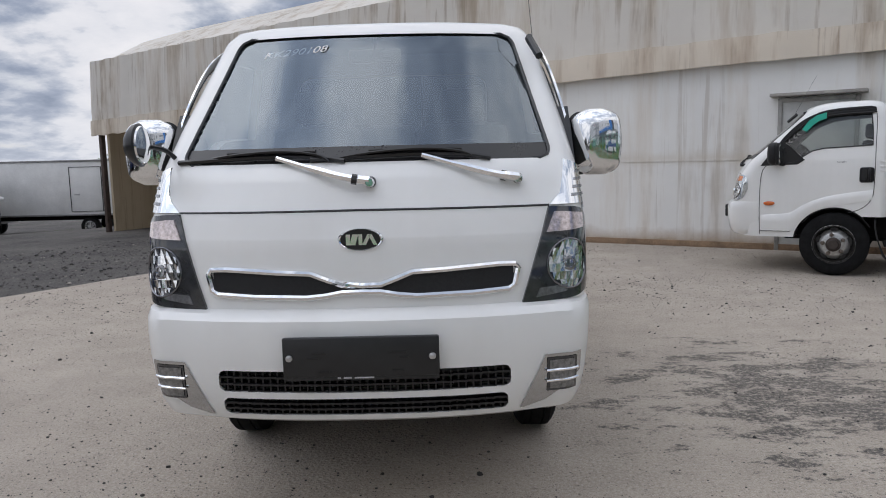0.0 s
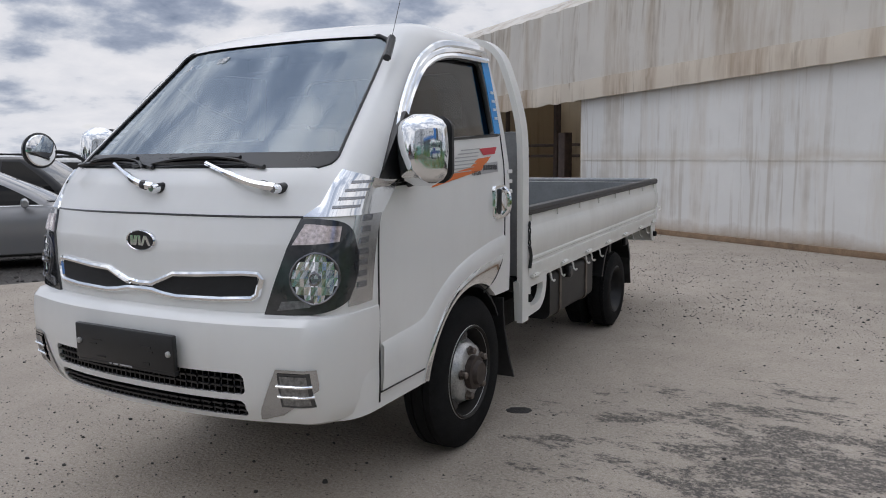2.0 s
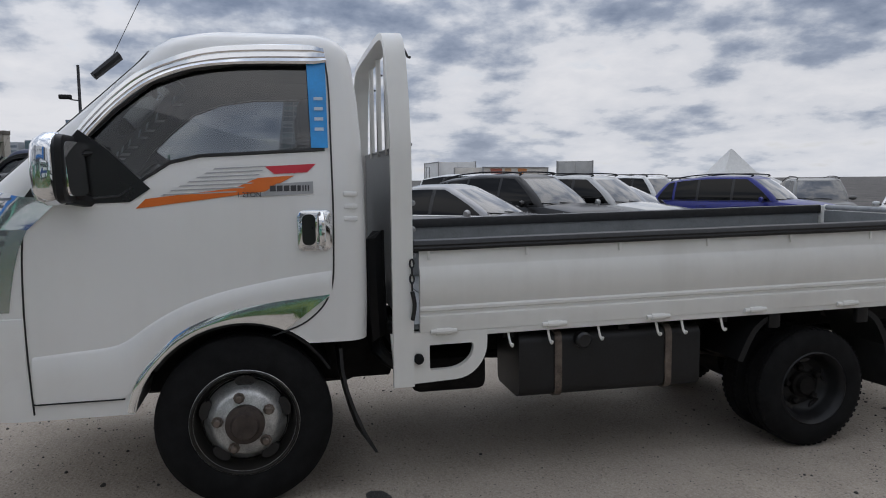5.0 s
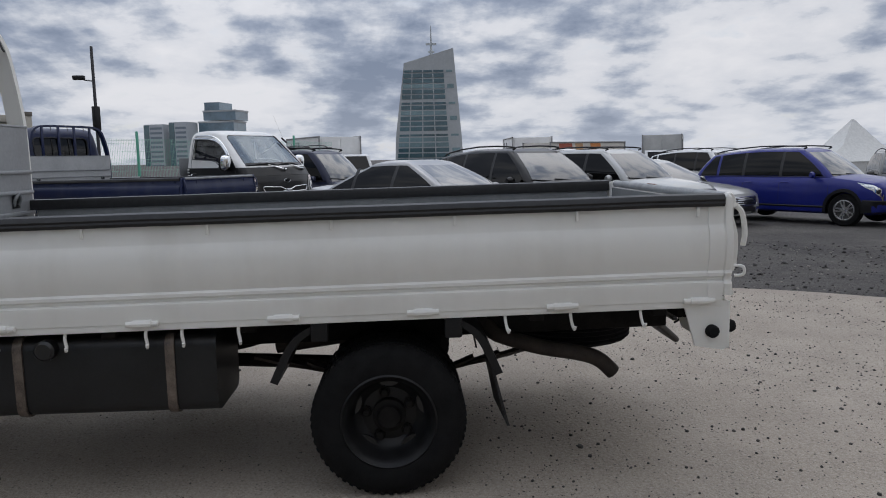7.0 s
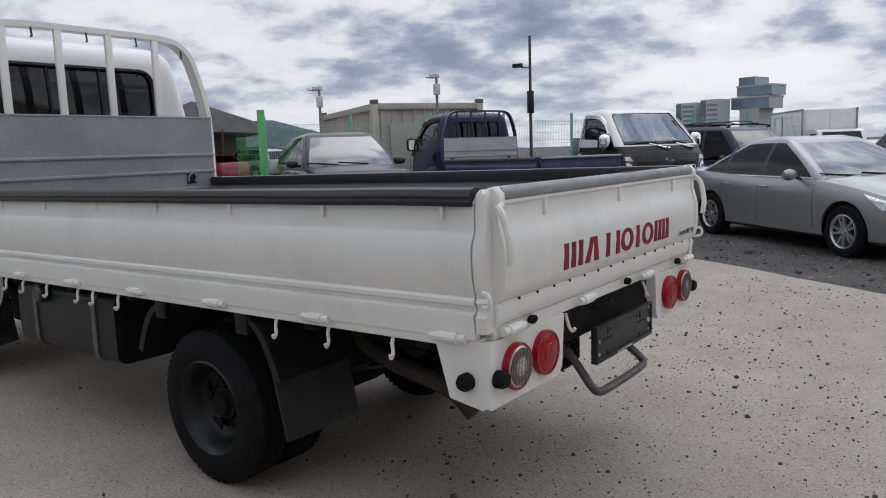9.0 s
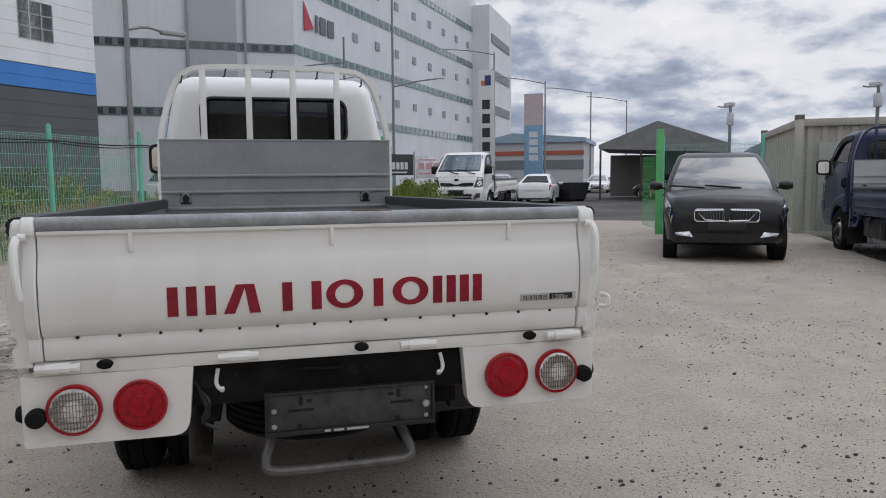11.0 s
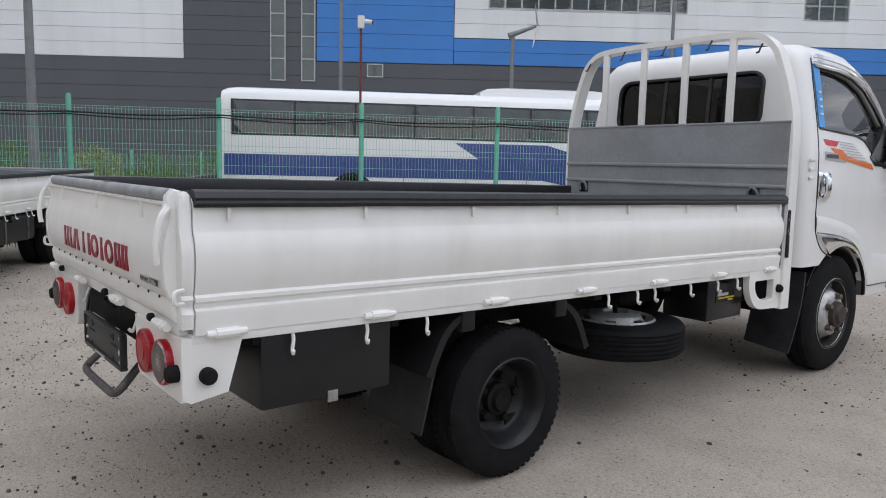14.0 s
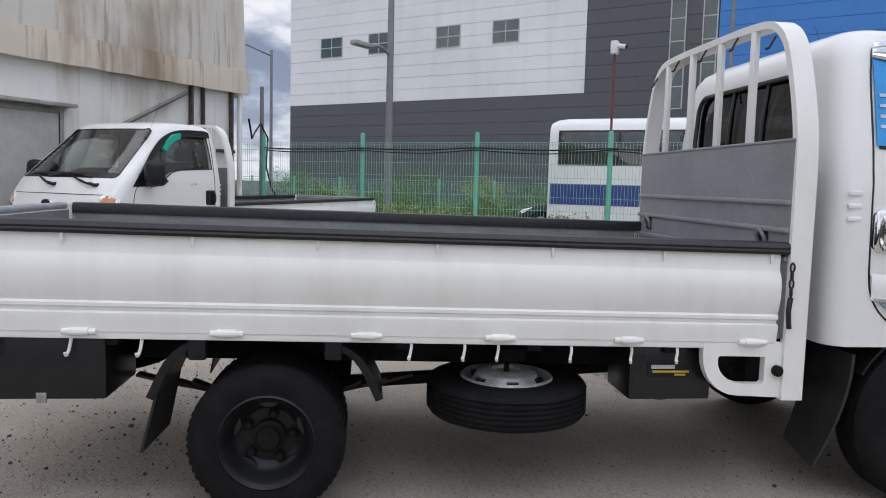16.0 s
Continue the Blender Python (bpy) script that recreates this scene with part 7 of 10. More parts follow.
CW, CB, CG = cladding("cladding_white", (0.84, 0.845, 0.855)), cladding("cladding_blue", (0.055, 0.235, 0.64)), cladding("cladding_grey", (0.105, 0.11, 0.122))
BGLASS = simple("building_glass", (0.05, 0.075, 0.075), 0.06, 0.0, 0.25, 0.6, coat=1.0)
WFRAME = simple("window_frame_pale", (0.45, 0.47, 0.48), 0.5)
wh = thing("warehouse", "long warehouse clad in white, blue and dark grey panels", "warehouse", m=far_pose(43.07, 0.66, 0.42) @ Matrix.Rotation(math.atan(-0.107), 4, "Z") @ Matrix.Diagonal((0.84, 0.84, 0.80, 1)))
bm = bmesh.new()
box(bm, 0.12, 40, -50, 49.5, -1, 30)
part("core", bm, CG, wh)


def courses(name, v0, v1, z0, z1, mat, proud=0.0, h=1.15):
    """A field of long cladding panels with open joints."""
    n = max(1, round((z1 - z0) / h))
    for k in range(n):
        bm = bmesh.new()
        a, b = z0 + (z1 - z0) * k / n, z0 + (z1 - z0) * (k + 1) / n
        box(bm, -proud, 0.10, min(v0, v1), max(v0, v1), a + 0.011, b - 0.011, 0.008, seg=1)
        part(name, bm, mat, wh)


courses("white_panel", 17.2, 49.4, 9.3, 30.0, CW, 0.02)
courses("grey_panel", -49.9, 49.4, -1.0, 9.3, CG)
courses("grey_panel", 6.95, 17.15, 9.3, 30.0, CG)
courses("blue_panel", -3.75, 6.9, 9.35, 30.0, CB, 0.02)
courses("blue_panel", -49.9, -3.8, 9.4, 11.45, CB, 0.02)
courses("white_panel", -49.9, -3.8, 11.5, 30.0, CW, 0.03)


def window_unit(v0, v1, z0, z1, nx, nz, proud=0.06, parent=None, x=0.0):
    par = parent or wh
    a, b = min(v0, v1), max(v0, v1)
    bm = bmesh.new()
    t = 0.09
    box(bm, x - proud, x + 0.05, a, b, z0, z0 + t)
    box(bm, x - proud, x + 0.05, a, b, z1 - t, z1)
    for k in range(nx + 1):
        y = a + (b - a - t) * k / nx
        box(bm, x - proud, x + 0.05, y, y + t, z0 + t, z1 - t)
    for k in range(1, nz):
        z = z0 + (z1 - z0) * k / nz
        box(bm, x - proud + 0.004, x + 0.05, a + t, b - t, z - t / 2, z + t / 2)
    w = part("window", bm, WFRAME, par, smooth=0)
    for i in range(nx):
        for j in range(nz):
            bm = bmesh.new()
            ya, yb = a + (b - a) * i / nx + 0.05, a + (b - a) * (i + 1) / nx - 0.05
            za, zb = z0 + (z1 - z0) * j / nz + 0.05, z0 + (z1 - z0) * (j + 1) / nz - 0.05
            box(bm, x - proud + 0.03, x + 0.0, ya, yb, za, zb)
            part("pane", bm, BGLASS, w)
    return w


for a, b in ((45.3, 42.5), (39.3, 36.8), (31.6, 29.0), (25.8, 23.2)):
    window_unit(a, b, 14.1, 16.2, 2, 2)
window_unit(10.5, 9.3, 7.7, 22.0, 1, 8)
window_unit(8.1, 7.0, 7.7, 22.0, 1, 8)
window_unit(2.97, 1.7, 8.15, 9.25, 1, 1)
window_unit(-6.4, -22.0, 13.9, 16.4, 12, 2)
window_unit(-31.2, -34.8, 13.6, 17.2, 3, 3)
window_unit(-42.2, -45.6, 13.6, 17.1, 3, 3)

# ---- pale office block with window bands ----
PALEB = cladding("block_pale", (0.70, 0.72, 0.74))
MIDB = cladding("block_shade_panel", (0.30, 0.32, 0.35))
ob_ = thing("office_block", "tall pale warehouse block with dark window bands and a red mark", "building", m=far_pose(42.4, -81.0))
bm = bmesh.new()
A = Vector((0, 0, 0))
L1 = Vector((26, 18.3, 0))
L2 = Vector((-4.5, -80.0, 0))
ring_faces(bm, [[A + Vector((0, 0, z)), A + L1 + Vector((0, 0, z)), A + L1 + L2 + Vector((0, 0, z)), A + L2 + Vector((0, 0, z))] for z in (-2, 42)])
part("wall", bm, PALEB, ob_)


def band(p, d, length, z0, z1, out, name, mat, n=0, par=ob_):
    """A band along a wall from p in direction d."""
    d = d.normalized()
    nrm = out.normalized()
    bm = bmesh.new()
    def slab(a, b, c0, c1, e0, e1, bm):
        q = [p + d * a + nrm * e0, p + d * b + nrm * e0, p + d * b + nrm * e1, p + d * a + nrm * e1]
        ring_faces(bm, [[w + Vector((0, 0, c0)) for w in q], [w + Vector((0, 0, c1)) for w in q]])
    slab(0, length, z0, z1, -0.02, 0.10, bm)
    o = part(name, bm, mat, par, smooth=0)
    for k in range(n):
        bm = bmesh.new()
        a = length * k / n
        slab(a + 0.3, a + length / n * 0.78, z0 + 0.15, z1 - 0.15, 0.10, 0.14, bm)
        part("pane", bm, BGLASS, o, smooth=0)


DKB = simple("band_dark", (0.16, 0.18, 0.19), 0.5)
TEALB = simple("band_teal", (0.22, 0.34, 0.33), 0.4)
o1 = Vector((-18.3, 26, 0))
o2 = Vector((-80.0, 4.5, 0))
for z in (9.3, 17.6, 26.0, 34.0):
    band(A, L1, 31.5, z, z + 1.05, o1, "window_band", DKB, 22)
    band(A, L2, 79, z, z + 1.25, o2, "window_band", TEALB, 36)
for z in (13.5, 22.0, 30.0):
    for k in range(9):
        bm = bmesh.new()
        p = A + L2.normalized() * (9 + 8 * k) + o2.normalized() * 0.05
        d = L2.normalized()
        q = [p, p + d * 1.6, p + d * 1.6 + o2.normalized() * 0.1, p + o2.normalized() * 0.1]
        ring_faces(bm, [[w + Vector((0, 0, z)) for w in q], [w + Vector((0, 0, z + 1.3)) for w in q]])
        part("window", bm, MIDB, ob_, smooth=0)
for k in (6.0, 13.0, 20.0):
    bm = bmesh.new()
    p = A + L1.normalized() * k + o1.normalized() * 0.12
    d = L1.normalized()
    q = [p, p + d * 0.35, p + d * 0.35 + o1.normalized() * 0.2, p + o1.normalized() * 0.2]
    ring_faces(bm, [[w + Vector((0, 0, z)) for w in q] for z in (-2, 42)])
    part("downpipe", bm, MIDB, ob_)
bm = bmesh.new()
p = A + L1.normalized() * 7.2 + o1.normalized() * 0.03
d = L1.normalized()
q = [p, p + d * 6.0, p + d * 6.0 + o1.normalized() * 0.06, p + o1.normalized() * 0.06]
ring_faces(bm, [[w + Vector((0, 0, z)) for w in q] for z in (-2, 26)])
part("shade_panel", bm, cladding("block_grey_panel", (0.46, 0.48, 0.51)), ob_)
# plain shapes for the wall mark
d = L2.normalized()
for a0, a1, z0, z1, mt in ((2.5, 5.0, 21.0, 24.8, "r"), (5.6, 6.2, 21.3, 23.6, "g"), (6.8, 8.4, 21.3, 23.6, "g"), (9.0, 10.8, 21.3, 23.6, "g")):
    bm = bmesh.new()
    p = A + o2.normalized() * 0.12
    q0, q1 = p + d * a0, p + d * a1
    e = o2.normalized() * 0.08
    if mt == "r":
        ring_faces(bm, [[q0 + Vector((0, 0, z0)), q1 + Vector((0, 0, z0 + 0.6)), q0 + Vector((0, 0, z1))], [q0 + e + Vector((0, 0, z0)), q1 + e + Vector((0, 0, z0 + 0.6)), q0 + e + Vector((0, 0, z1))]])
    else:
        ring_faces(bm, [[q0 + Vector((0, 0, z0)), q1 + Vector((0, 0, z0)), q1 + e + Vector((0, 0, z0)), q0 + e + Vector((0, 0, z0))], [q0 + Vector((0, 0, z1)), q1 + Vector((0, 0, z1)), q1 + e + Vector((0, 0, z1)), q0 + e + Vector((0, 0, z1))]])
    part("wall_mark", bm, simple("mark_red", (0.45, 0.03, 0.05), 0.5) if mt == "r" else simple("mark_grey", (0.12, 0.13, 0.15), 0.5), ob_, smooth=0)
ob2 = thing("office_block", "pale concrete block with window bands farther back", "building", m=far_pose(36.0, -158.0))
bm = bmesh.new()
box(bm, -2.0, 30, -25, 0, -2, 40)
part("wall", bm, PALEB, ob2)
for z in (8, 16, 24, 32):
    bm = bmesh.new()
    box(bm, -2.2, -1.95, -22, -2, z, z + 2)
    part("window_band", bm, DKB, ob2)

# ---- roadside signs, far roofs, tents ----
def sign_tower(u, v, w, z0, z1, mats, label, bars):
    t = thing("banner_sign", label, "sign", m=far_pose(u, v))
    bm = bmesh.new()
    box(bm, -w / 2, w / 2, -0.1, 0.1, z0, z1, 0.01)
    b = part("sheet", bm, mats[0], t)
    for x0, x1, za, zb, m in bars:
        bm = bmesh.new()
        box(bm, x0, x1, 0.098, 0.108, za, zb)
        part("mark", bm, m, b)


PALESIGN = simple("sign_white", (0.62, 0.62, 0.62), 0.6)
INK = simple("sign_ink", (0.03, 0.03, 0.035), 0.6)
sign_tower(9.6, -51.1, 1.3, 0.0, 9.8, (PALESIGN,), "tall white banner sign with black characters", [(-0.32, 0.32, 8.6 - 1.12 * k - 0.75, 8.6 - 1.12 * k, INK) for k in range(1, 6)] + [(-0.4, 0.1, 8.6, 9.4, simple("sign_navy", (0.03, 0.05, 0.16))), (0.1, 0.4, 8.6, 9.0, simple("sign_orange", (0.55, 0.15, 0.03)))])
sign_tower(5.9, -51.9, 1.5, 0.0, 7.9, (simple("sign_sky", (0.20, 0.36, 0.50), 0.6),), "faded pink and blue banner sign", [(-0.74, 0.74, 5.4, 7.85, simple("sign_pink", (0.52, 0.42, 0.42), 0.6))] + [(-0.35, 0.35, 4.9 - 0.62 * k - 0.45, 4.9 - 0.62 * k, PALESIGN) for k in range(4)])
fs = thing("factory", "low factory hall with blue and red roof edge", "factory", m=far_pose(11, -82))
bm = bmesh.new()
box(bm, -6.0, 6.0, -14, 0, 0, 5.4)
part("wall", bm, simple("hall_pale", (0.45, 0.46, 0.47), 0.6), fs)
bm = bmesh.new()
prism(bm, [(-6.3, 5.4), (6.3, 5.4), (6.3, 5.7), (2.5, 6.6), (-6.3, 5.9)], "y", -14.2, 0.3)
part("roof", bm, simple("roof_blue", (0.28, 0.38, 0.46), 0.5), fs)
bm = bmesh.new()
box(bm, -6.1, 6.1, 0.0, 0.1, 3.9, 4.4)
part("stripe", bm, simple("stripe_red", (0.40, 0.10, 0.06), 0.5), fs)
bm = bmesh.new()
box(bm, -6.05, 6.05, 0.0, 0.08, 2.2, 3.3)
part("window_band", bm, DKB, fs)
tent = thing("grey_tent", "large grey canvas tent hall with open front", "tent", m=far_pose(-4.0, -33.0))
bm = bmesh.new()
prism(bm, [(-3.4, 2.45), (3.2, 2.75), (3.2, 2.95), (0.2, 4.15), (-3.4, 2.9)], "y", -8, 0)
part("roof", bm, simple("tent_grey", (0.20, 0.20, 0.20), 0.7, 0.0, 0.2, 2.0), tent)
for u in (-3.3, -1.2, 1.0, 3.1):
    bm = bmesh.new()
    box(bm, u - 0.05, u + 0.05, -0.1, 0.0, 0, 2.7)
    part("post", bm, RUSTPOST, tent)
bm = bmesh.new()
box(bm, -3.3, 3.1, -8, -7.9, 0, 2.6)
part("back_wall", bm, simple("tent_back", (0.16, 0.15, 0.14), 0.8), tent)
tt = thing("white_tent", "white peaked canvas tent beyond the lot", "tent", m=Matrix.Translation((-47.4, 36.4, -1.0)) @ Matrix.Diagonal((0.85, 0.85, 1.05, 1)))
bm = bmesh.new()
ring_faces(bm, [[(-3.5, -4.2, 1.5), (3.5, -4.2, 1.5), (3.5, 4.2, 1.5), (-3.5, 4.2, 1.5)], [(-1.5, -1.6, 2.6), (1.5, -1.6, 2.6), (1.5, 1.6, 2.6), (-1.5, 1.6, 2.6)], [(-0.06, -0.06, 4.3), (0.06, -0.06, 4.3), (0.06, 0.06, 4.3), (-0.06, 0.06, 4.3)]])
ring_faces(bm, [[(-3.4, -4.1, 0), (3.4, -4.1, 0), (3.4, 4.1, 0), (-3.4, 4.1, 0)], [(-3.4, -4.1, 1.5), (3.4, -4.1, 1.5), (3.4, 4.1, 1.5), (-3.4, 4.1, 1.5)]])
part("canvas", bm, simple("tent_white", (0.62, 0.62, 0.60), 0.7), tt)

# ---- skyline ----
TG_, TW_ = simple("tower_glass", (0.05, 0.11, 0.13), 0.12, 0.0, 0.4, 0.08, coat=0.6), simple("tower_pale", (0.40, 0.42, 0.43), 0.6, 0.0, 0.15, 0.1)
tw = thing("glass_tower", "tapering glass tower with a slanted crown and mast", "tower", m=Matrix.Translation((-296, 14, -4.5)) @ Matrix.Rotation(radians(88), 4, "Z"))
bm = bmesh.new()
ring_faces(bm, [[(-13.6, -10, 0), (13.6, -10, 0), (13.6, 10, 0), (-13.6, 10, 0)], [(-13.0, -10, 14), (12.8, -10, 14), (12.8, 10, 14), (-13.0, 10, 14)], [(-9.2, -9, 42.5), (10.0, -9, 48.0), (10.0, 9, 48.0), (-9.2, 9, 42.5)]])
part("body", bm, TW_, tw, smooth=0)
TG2_ = simple("tower_glass_pale", (0.16, 0.25, 0.27), 0.15, 0.0, 0.3, 0.08, coat=0.5)
for k in range(19):
    z = 2.0 + 2.05 * k
    t = z / 42.5
    hw = 13.3 - 3.8 * t
    for a_, b_, m_ in ((-hw + 0.5, hw * 0.62, TG2_ if k in (4, 5, 10, 15) else TG_), (hw * 0.72, hw - 0.4, TG2_ if k % 3 == 0 else TW_)):
        if m_ is TW_:
            continue
        bm = bmesh.new()
        box(bm, a_, b_, -10.35 + 0.9 * t, 10.35 - 0.9 * t, z, z + (1.55 if k % 6 else 0.8))
        part("window_band", bm, m_, tw)
for x_ in (-0.62, -0.2, 0.2):
    bm = bmesh.new()
    ring_faces(bm, [[(x_ * h_ + dx, sy, z_) for dx, sy in ((-0.2, -q_), (0.2, -q_), (0.2, q_), (-0.2, q_))] for h_, q_, z_ in ((13.3, 10.55, 2), (9.6, 9.6, 41))])
    part("mullion", bm, TW_, tw)
bm = bmesh.new()
tube(bm, [(1.5, 0, 44), (1.5, 0, 51), (1.5, 0, 58)], [0.8, 0.35, 0.12], 8)
box(bm, -0.6, 3.6, -0.5, 0.5, 50.5, 51.2)
box(bm, 0.3, 2.8, -0.5, 0.5, 47.5, 48.2)
part("mast", bm, TW_, tw)
t2 = thing("observation_tower", "stepped glass tower with overhanging upper floors", "tower", m=Matrix.Translation((-463.5, -108.5, -3)) @ Matrix.Rotation(radians(75), 4, "Z"))
# bluish distance haze is mixed into this tower's glass colour
TB_ = simple("tower_glass_blue", (0.13, 0.20, 0.25), 0.15, 0.0, 0.3, 0.08, coat=0.5)
for x0, x1, z0, z1, m, nm in ((-7, 5, 0, 22, TW_, "shaft"), (-12.5, 11, 22, 29, TB_, "lower_deck"), (-9, 12.5, 29.6, 35.5, TB_, "upper_deck"), (-8, 2, 35.5, 40.5, TB_, "crown")):
    bm = bmesh.new()
    box(bm, x0, x1, -8, 8, z0, z1)
    p = part(nm, bm, m, t2)
    if nm != "crown":
        bm = bmesh.new()
        box(bm, x0 - 0.3, x1 + 0.3, -8.3, 8.3, z1 - 0.8, z1 + 0.2)
        part("edge", bm, TW_, p)
ap = thing("apartment_tower", "pair of distant pale apartment towers", "tower", m=Matrix.Translation((-455.5, -138, -3)) @ Matrix.Rotation(radians(75), 4, "Z"))
for x0, x1, h in ((-15, -2, 27.5), (2, 14, 28.5)):
    bm = bmesh.new()
    box(bm, x0, x1, -6, 6, 0, h)
    p = part("block", bm, simple("apartment_pale", (0.46, 0.49, 0.52), 0.6), ap)
    bm = bmesh.new()
    box(bm, x0, x0 + 3.5, -6.2, 6.2, 0, h - 0.5)
    part("dark_side", bm, TG_, p)
    for k in range(9):
        bm = bmesh.new()
        box(bm, x0 + 4.2, x1 - 0.8, -6.15, 6.15, 2 + 2.8 * k, 3.3 + 2.8 * k)
        part("window_band", bm, simple("apartment_band", (0.18, 0.22, 0.26), 0.4), p)
hl = thing("hill", "distant wooded hill tinted blue-grey for haze", "hill", kind="structure", m=far_pose(-140, -900))
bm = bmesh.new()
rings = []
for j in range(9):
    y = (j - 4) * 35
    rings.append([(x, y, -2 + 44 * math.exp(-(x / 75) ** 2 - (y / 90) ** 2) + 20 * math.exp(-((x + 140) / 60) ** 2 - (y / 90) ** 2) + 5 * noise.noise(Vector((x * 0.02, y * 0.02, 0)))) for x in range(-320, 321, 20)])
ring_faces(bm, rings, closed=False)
# haze painted in: the woods' green is turned to blue-grey
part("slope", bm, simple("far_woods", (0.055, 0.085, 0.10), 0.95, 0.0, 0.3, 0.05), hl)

# ---- parked vehicles ----
ALLOY = simple("alloy_rim", (0.55, 0.55, 0.56), 0.28, 0.75, 0.12, 14.0)
CARGLASS = glass("car_glass", (0.010, 0.011, 0.012), alpha=0.0, k=0.6)
CARSCREEN = glass("car_windscreen", (0.05, 0.055, 0.06), alpha=0.12, k=1.3)
HEADLENS = simple("headlamp_lens", (0.66, 0.69, 0.72), 0.06, 0.9, 0.45, 30.0, coat=1.0)
SILVERCAR = paint("silver_metallic", (0.30, 0.30, 0.305), rough=0.3, coat=0.9, flake=0.5)
PALECAR = paint("pale_silver_metallic", (0.42, 0.425, 0.42), rough=0.3, coat=0.9, flake=0.35)
BLACKCAR = paint("black_car_paint", (0.007, 0.007, 0.008), dirt=0.02, rough=0.3, coat=0.35, spec=0.3)
BLUECAR = paint("blue_car_paint", (0.010, 0.018, 0.20), dirt=0.02, rough=0.3, coat=0.4, flake=0.1, spec=0.35)
NAVYCAR = paint("navy_car_paint", (0.012, 0.017, 0.045), dirt=0.03, rough=0.3, coat=0.3, flake=0.1, spec=0.3)
WHITECAR = paint("white_car_paint", (0.74, 0.745, 0.74), rough=0.28, coat=0.9)


def wheel_mesh(r, width, rim):
    """Tyre, rim and spoke meshes of a car wheel about the origin, outer side towards +x."""
    w = width / 2
    bm = bmesh.new()
    prof = [(rim, -w + 0.015), (rim + 0.02, -w), (r - 0.03, -w), (r, -w + 0.03), (r, w - 0.03), (r - 0.03, w), (rim + 0.02, w), (rim, w - 0.015), (rim, -w + 0.015)]
    lathe(bm, prof, "x", (0, 0, 0), 36, False)
    tyre = mesh_of("tyre", bm, RUBBER)
    bm = bmesh.new()
    lathe(bm, [(rim + 0.006, w - 0.006), (rim - 0.008, w), (rim - 0.018, w - 0.012), (rim - 0.025, w - 0.06), (0.10, w - 0.08), (0.0, w - 0.08)], "x", (0, 0, 0), 32, False)
    dish = mesh_of("rim", bm, simple("rim_shadow", (0.10, 0.10, 0.10), 0.5, 0.4))
    bm = bmesh.new()
    for k in (-1, 1):
        ring_faces(bm, [[(w - 0.02, k * 0.012 + k * 0.03 * t - 0.013, 0.04 + (rim - 0.05) * t), (w - 0.02, k * 0.012 + k * 0.03 * t + 0.013, 0.04 + (rim - 0.05) * t),
                         (w - 0.055, k * 0.012 + k * 0.03 * t + 0.018, 0.04 + (rim - 0.05) * t), (w - 0.055, k * 0.012 + k * 0.03 * t - 0.018, 0.04 + (rim - 0.05) * t)] for t in (0, 0.5, 1.0)])
    box(bm, w - 0.055, w - 0.022, -0.03, 0.03, 0.0, 0.075)
    spoke = mesh_of("spoke", bm, ALLOY)
    bm = bmesh.new()
    lathe(bm, [(rim - 0.004, w - 0.004), (rim - 0.016, w + 0.001), (rim - 0.026, w - 0.010), (rim - 0.030, w - 0.03)], "x", (0, 0, 0), 32, False)
    lip = mesh_of("rim_lip", bm, ALLOY)
    bm = bmesh.new()
    lathe(bm, [(0.045, w - 0.05), (0.04, w - 0.012), (0.0, w - 0.008)], "x", (0, 0, 0), 16)
    cap = mesh_of("hub_cap", bm, ALLOY)
    return tyre, dish, spoke, lip, cap


WHEELS = {}


def put_wheel(parent, x, y, r, width, rim, side):
    key = (r, width, rim)
    if key not in WHEELS:
        WHEELS[key] = wheel_mesh(*key)
    tyre, dish, spoke, lip, cap = WHEELS[key]
    g = new("wheel")
    g.parent = parent
    g.matrix_basis = Matrix.Translation((x, y, r)) @ Matrix.Rotation(0 if side > 0 else math.pi, 4, "Z")
    link("tyre", tyre, g)
    rm = link("rim", dish, g)
    for me in (lip, cap):
        link(me.name.split(".")[0], me, g)
    for k in range(5):
        o = link("spoke", spoke, g)
        o.matrix_basis = Matrix.Rotation(math.tau * k / 5 + 0.3, 4, "X")


SEDAN = dict(L=4.80, W=1.83, ax=(0.93, 3.72), r=0.325, rim=0.215, zb=0.20, belt=0.93, roof=1.455, hood=[(0, 0.56), (0.05, 0.70), (0.22, 0.79), (0.7, 0.875), (1.35, 0.955), (2.6, 0.96), (4.0, 1.02), (4.6, 1.03), (4.74, 0.98), (4.8, 0.66)],
             gf=(1.22, 2.18), gr=(4.30, 3.25), gw=(0.845, 0.59), pillars=[2.57, 3.46], clad=False, rails=False)
SUV = dict(L=4.65, W=1.85, ax=(0.88, 3.58), r=0.35, rim=0.225, zb=0.25, belt=1.05, roof=1.69, hood=[(0, 0.62), (0.05, 0.86), (0.2, 0.96), (0.7, 1.03), (1.15, 1.08), (2.6, 1.07), (4.2, 1.10), (4.58, 1.08), (4.62, 0.98), (4.65, 0.66)],
           gf=(1.05, 1.80), gr=(4.60, 4.25), gw=(0.86, 0.66), pillars=[2.35, 3.28, 3.95], clad=True, rails=True)
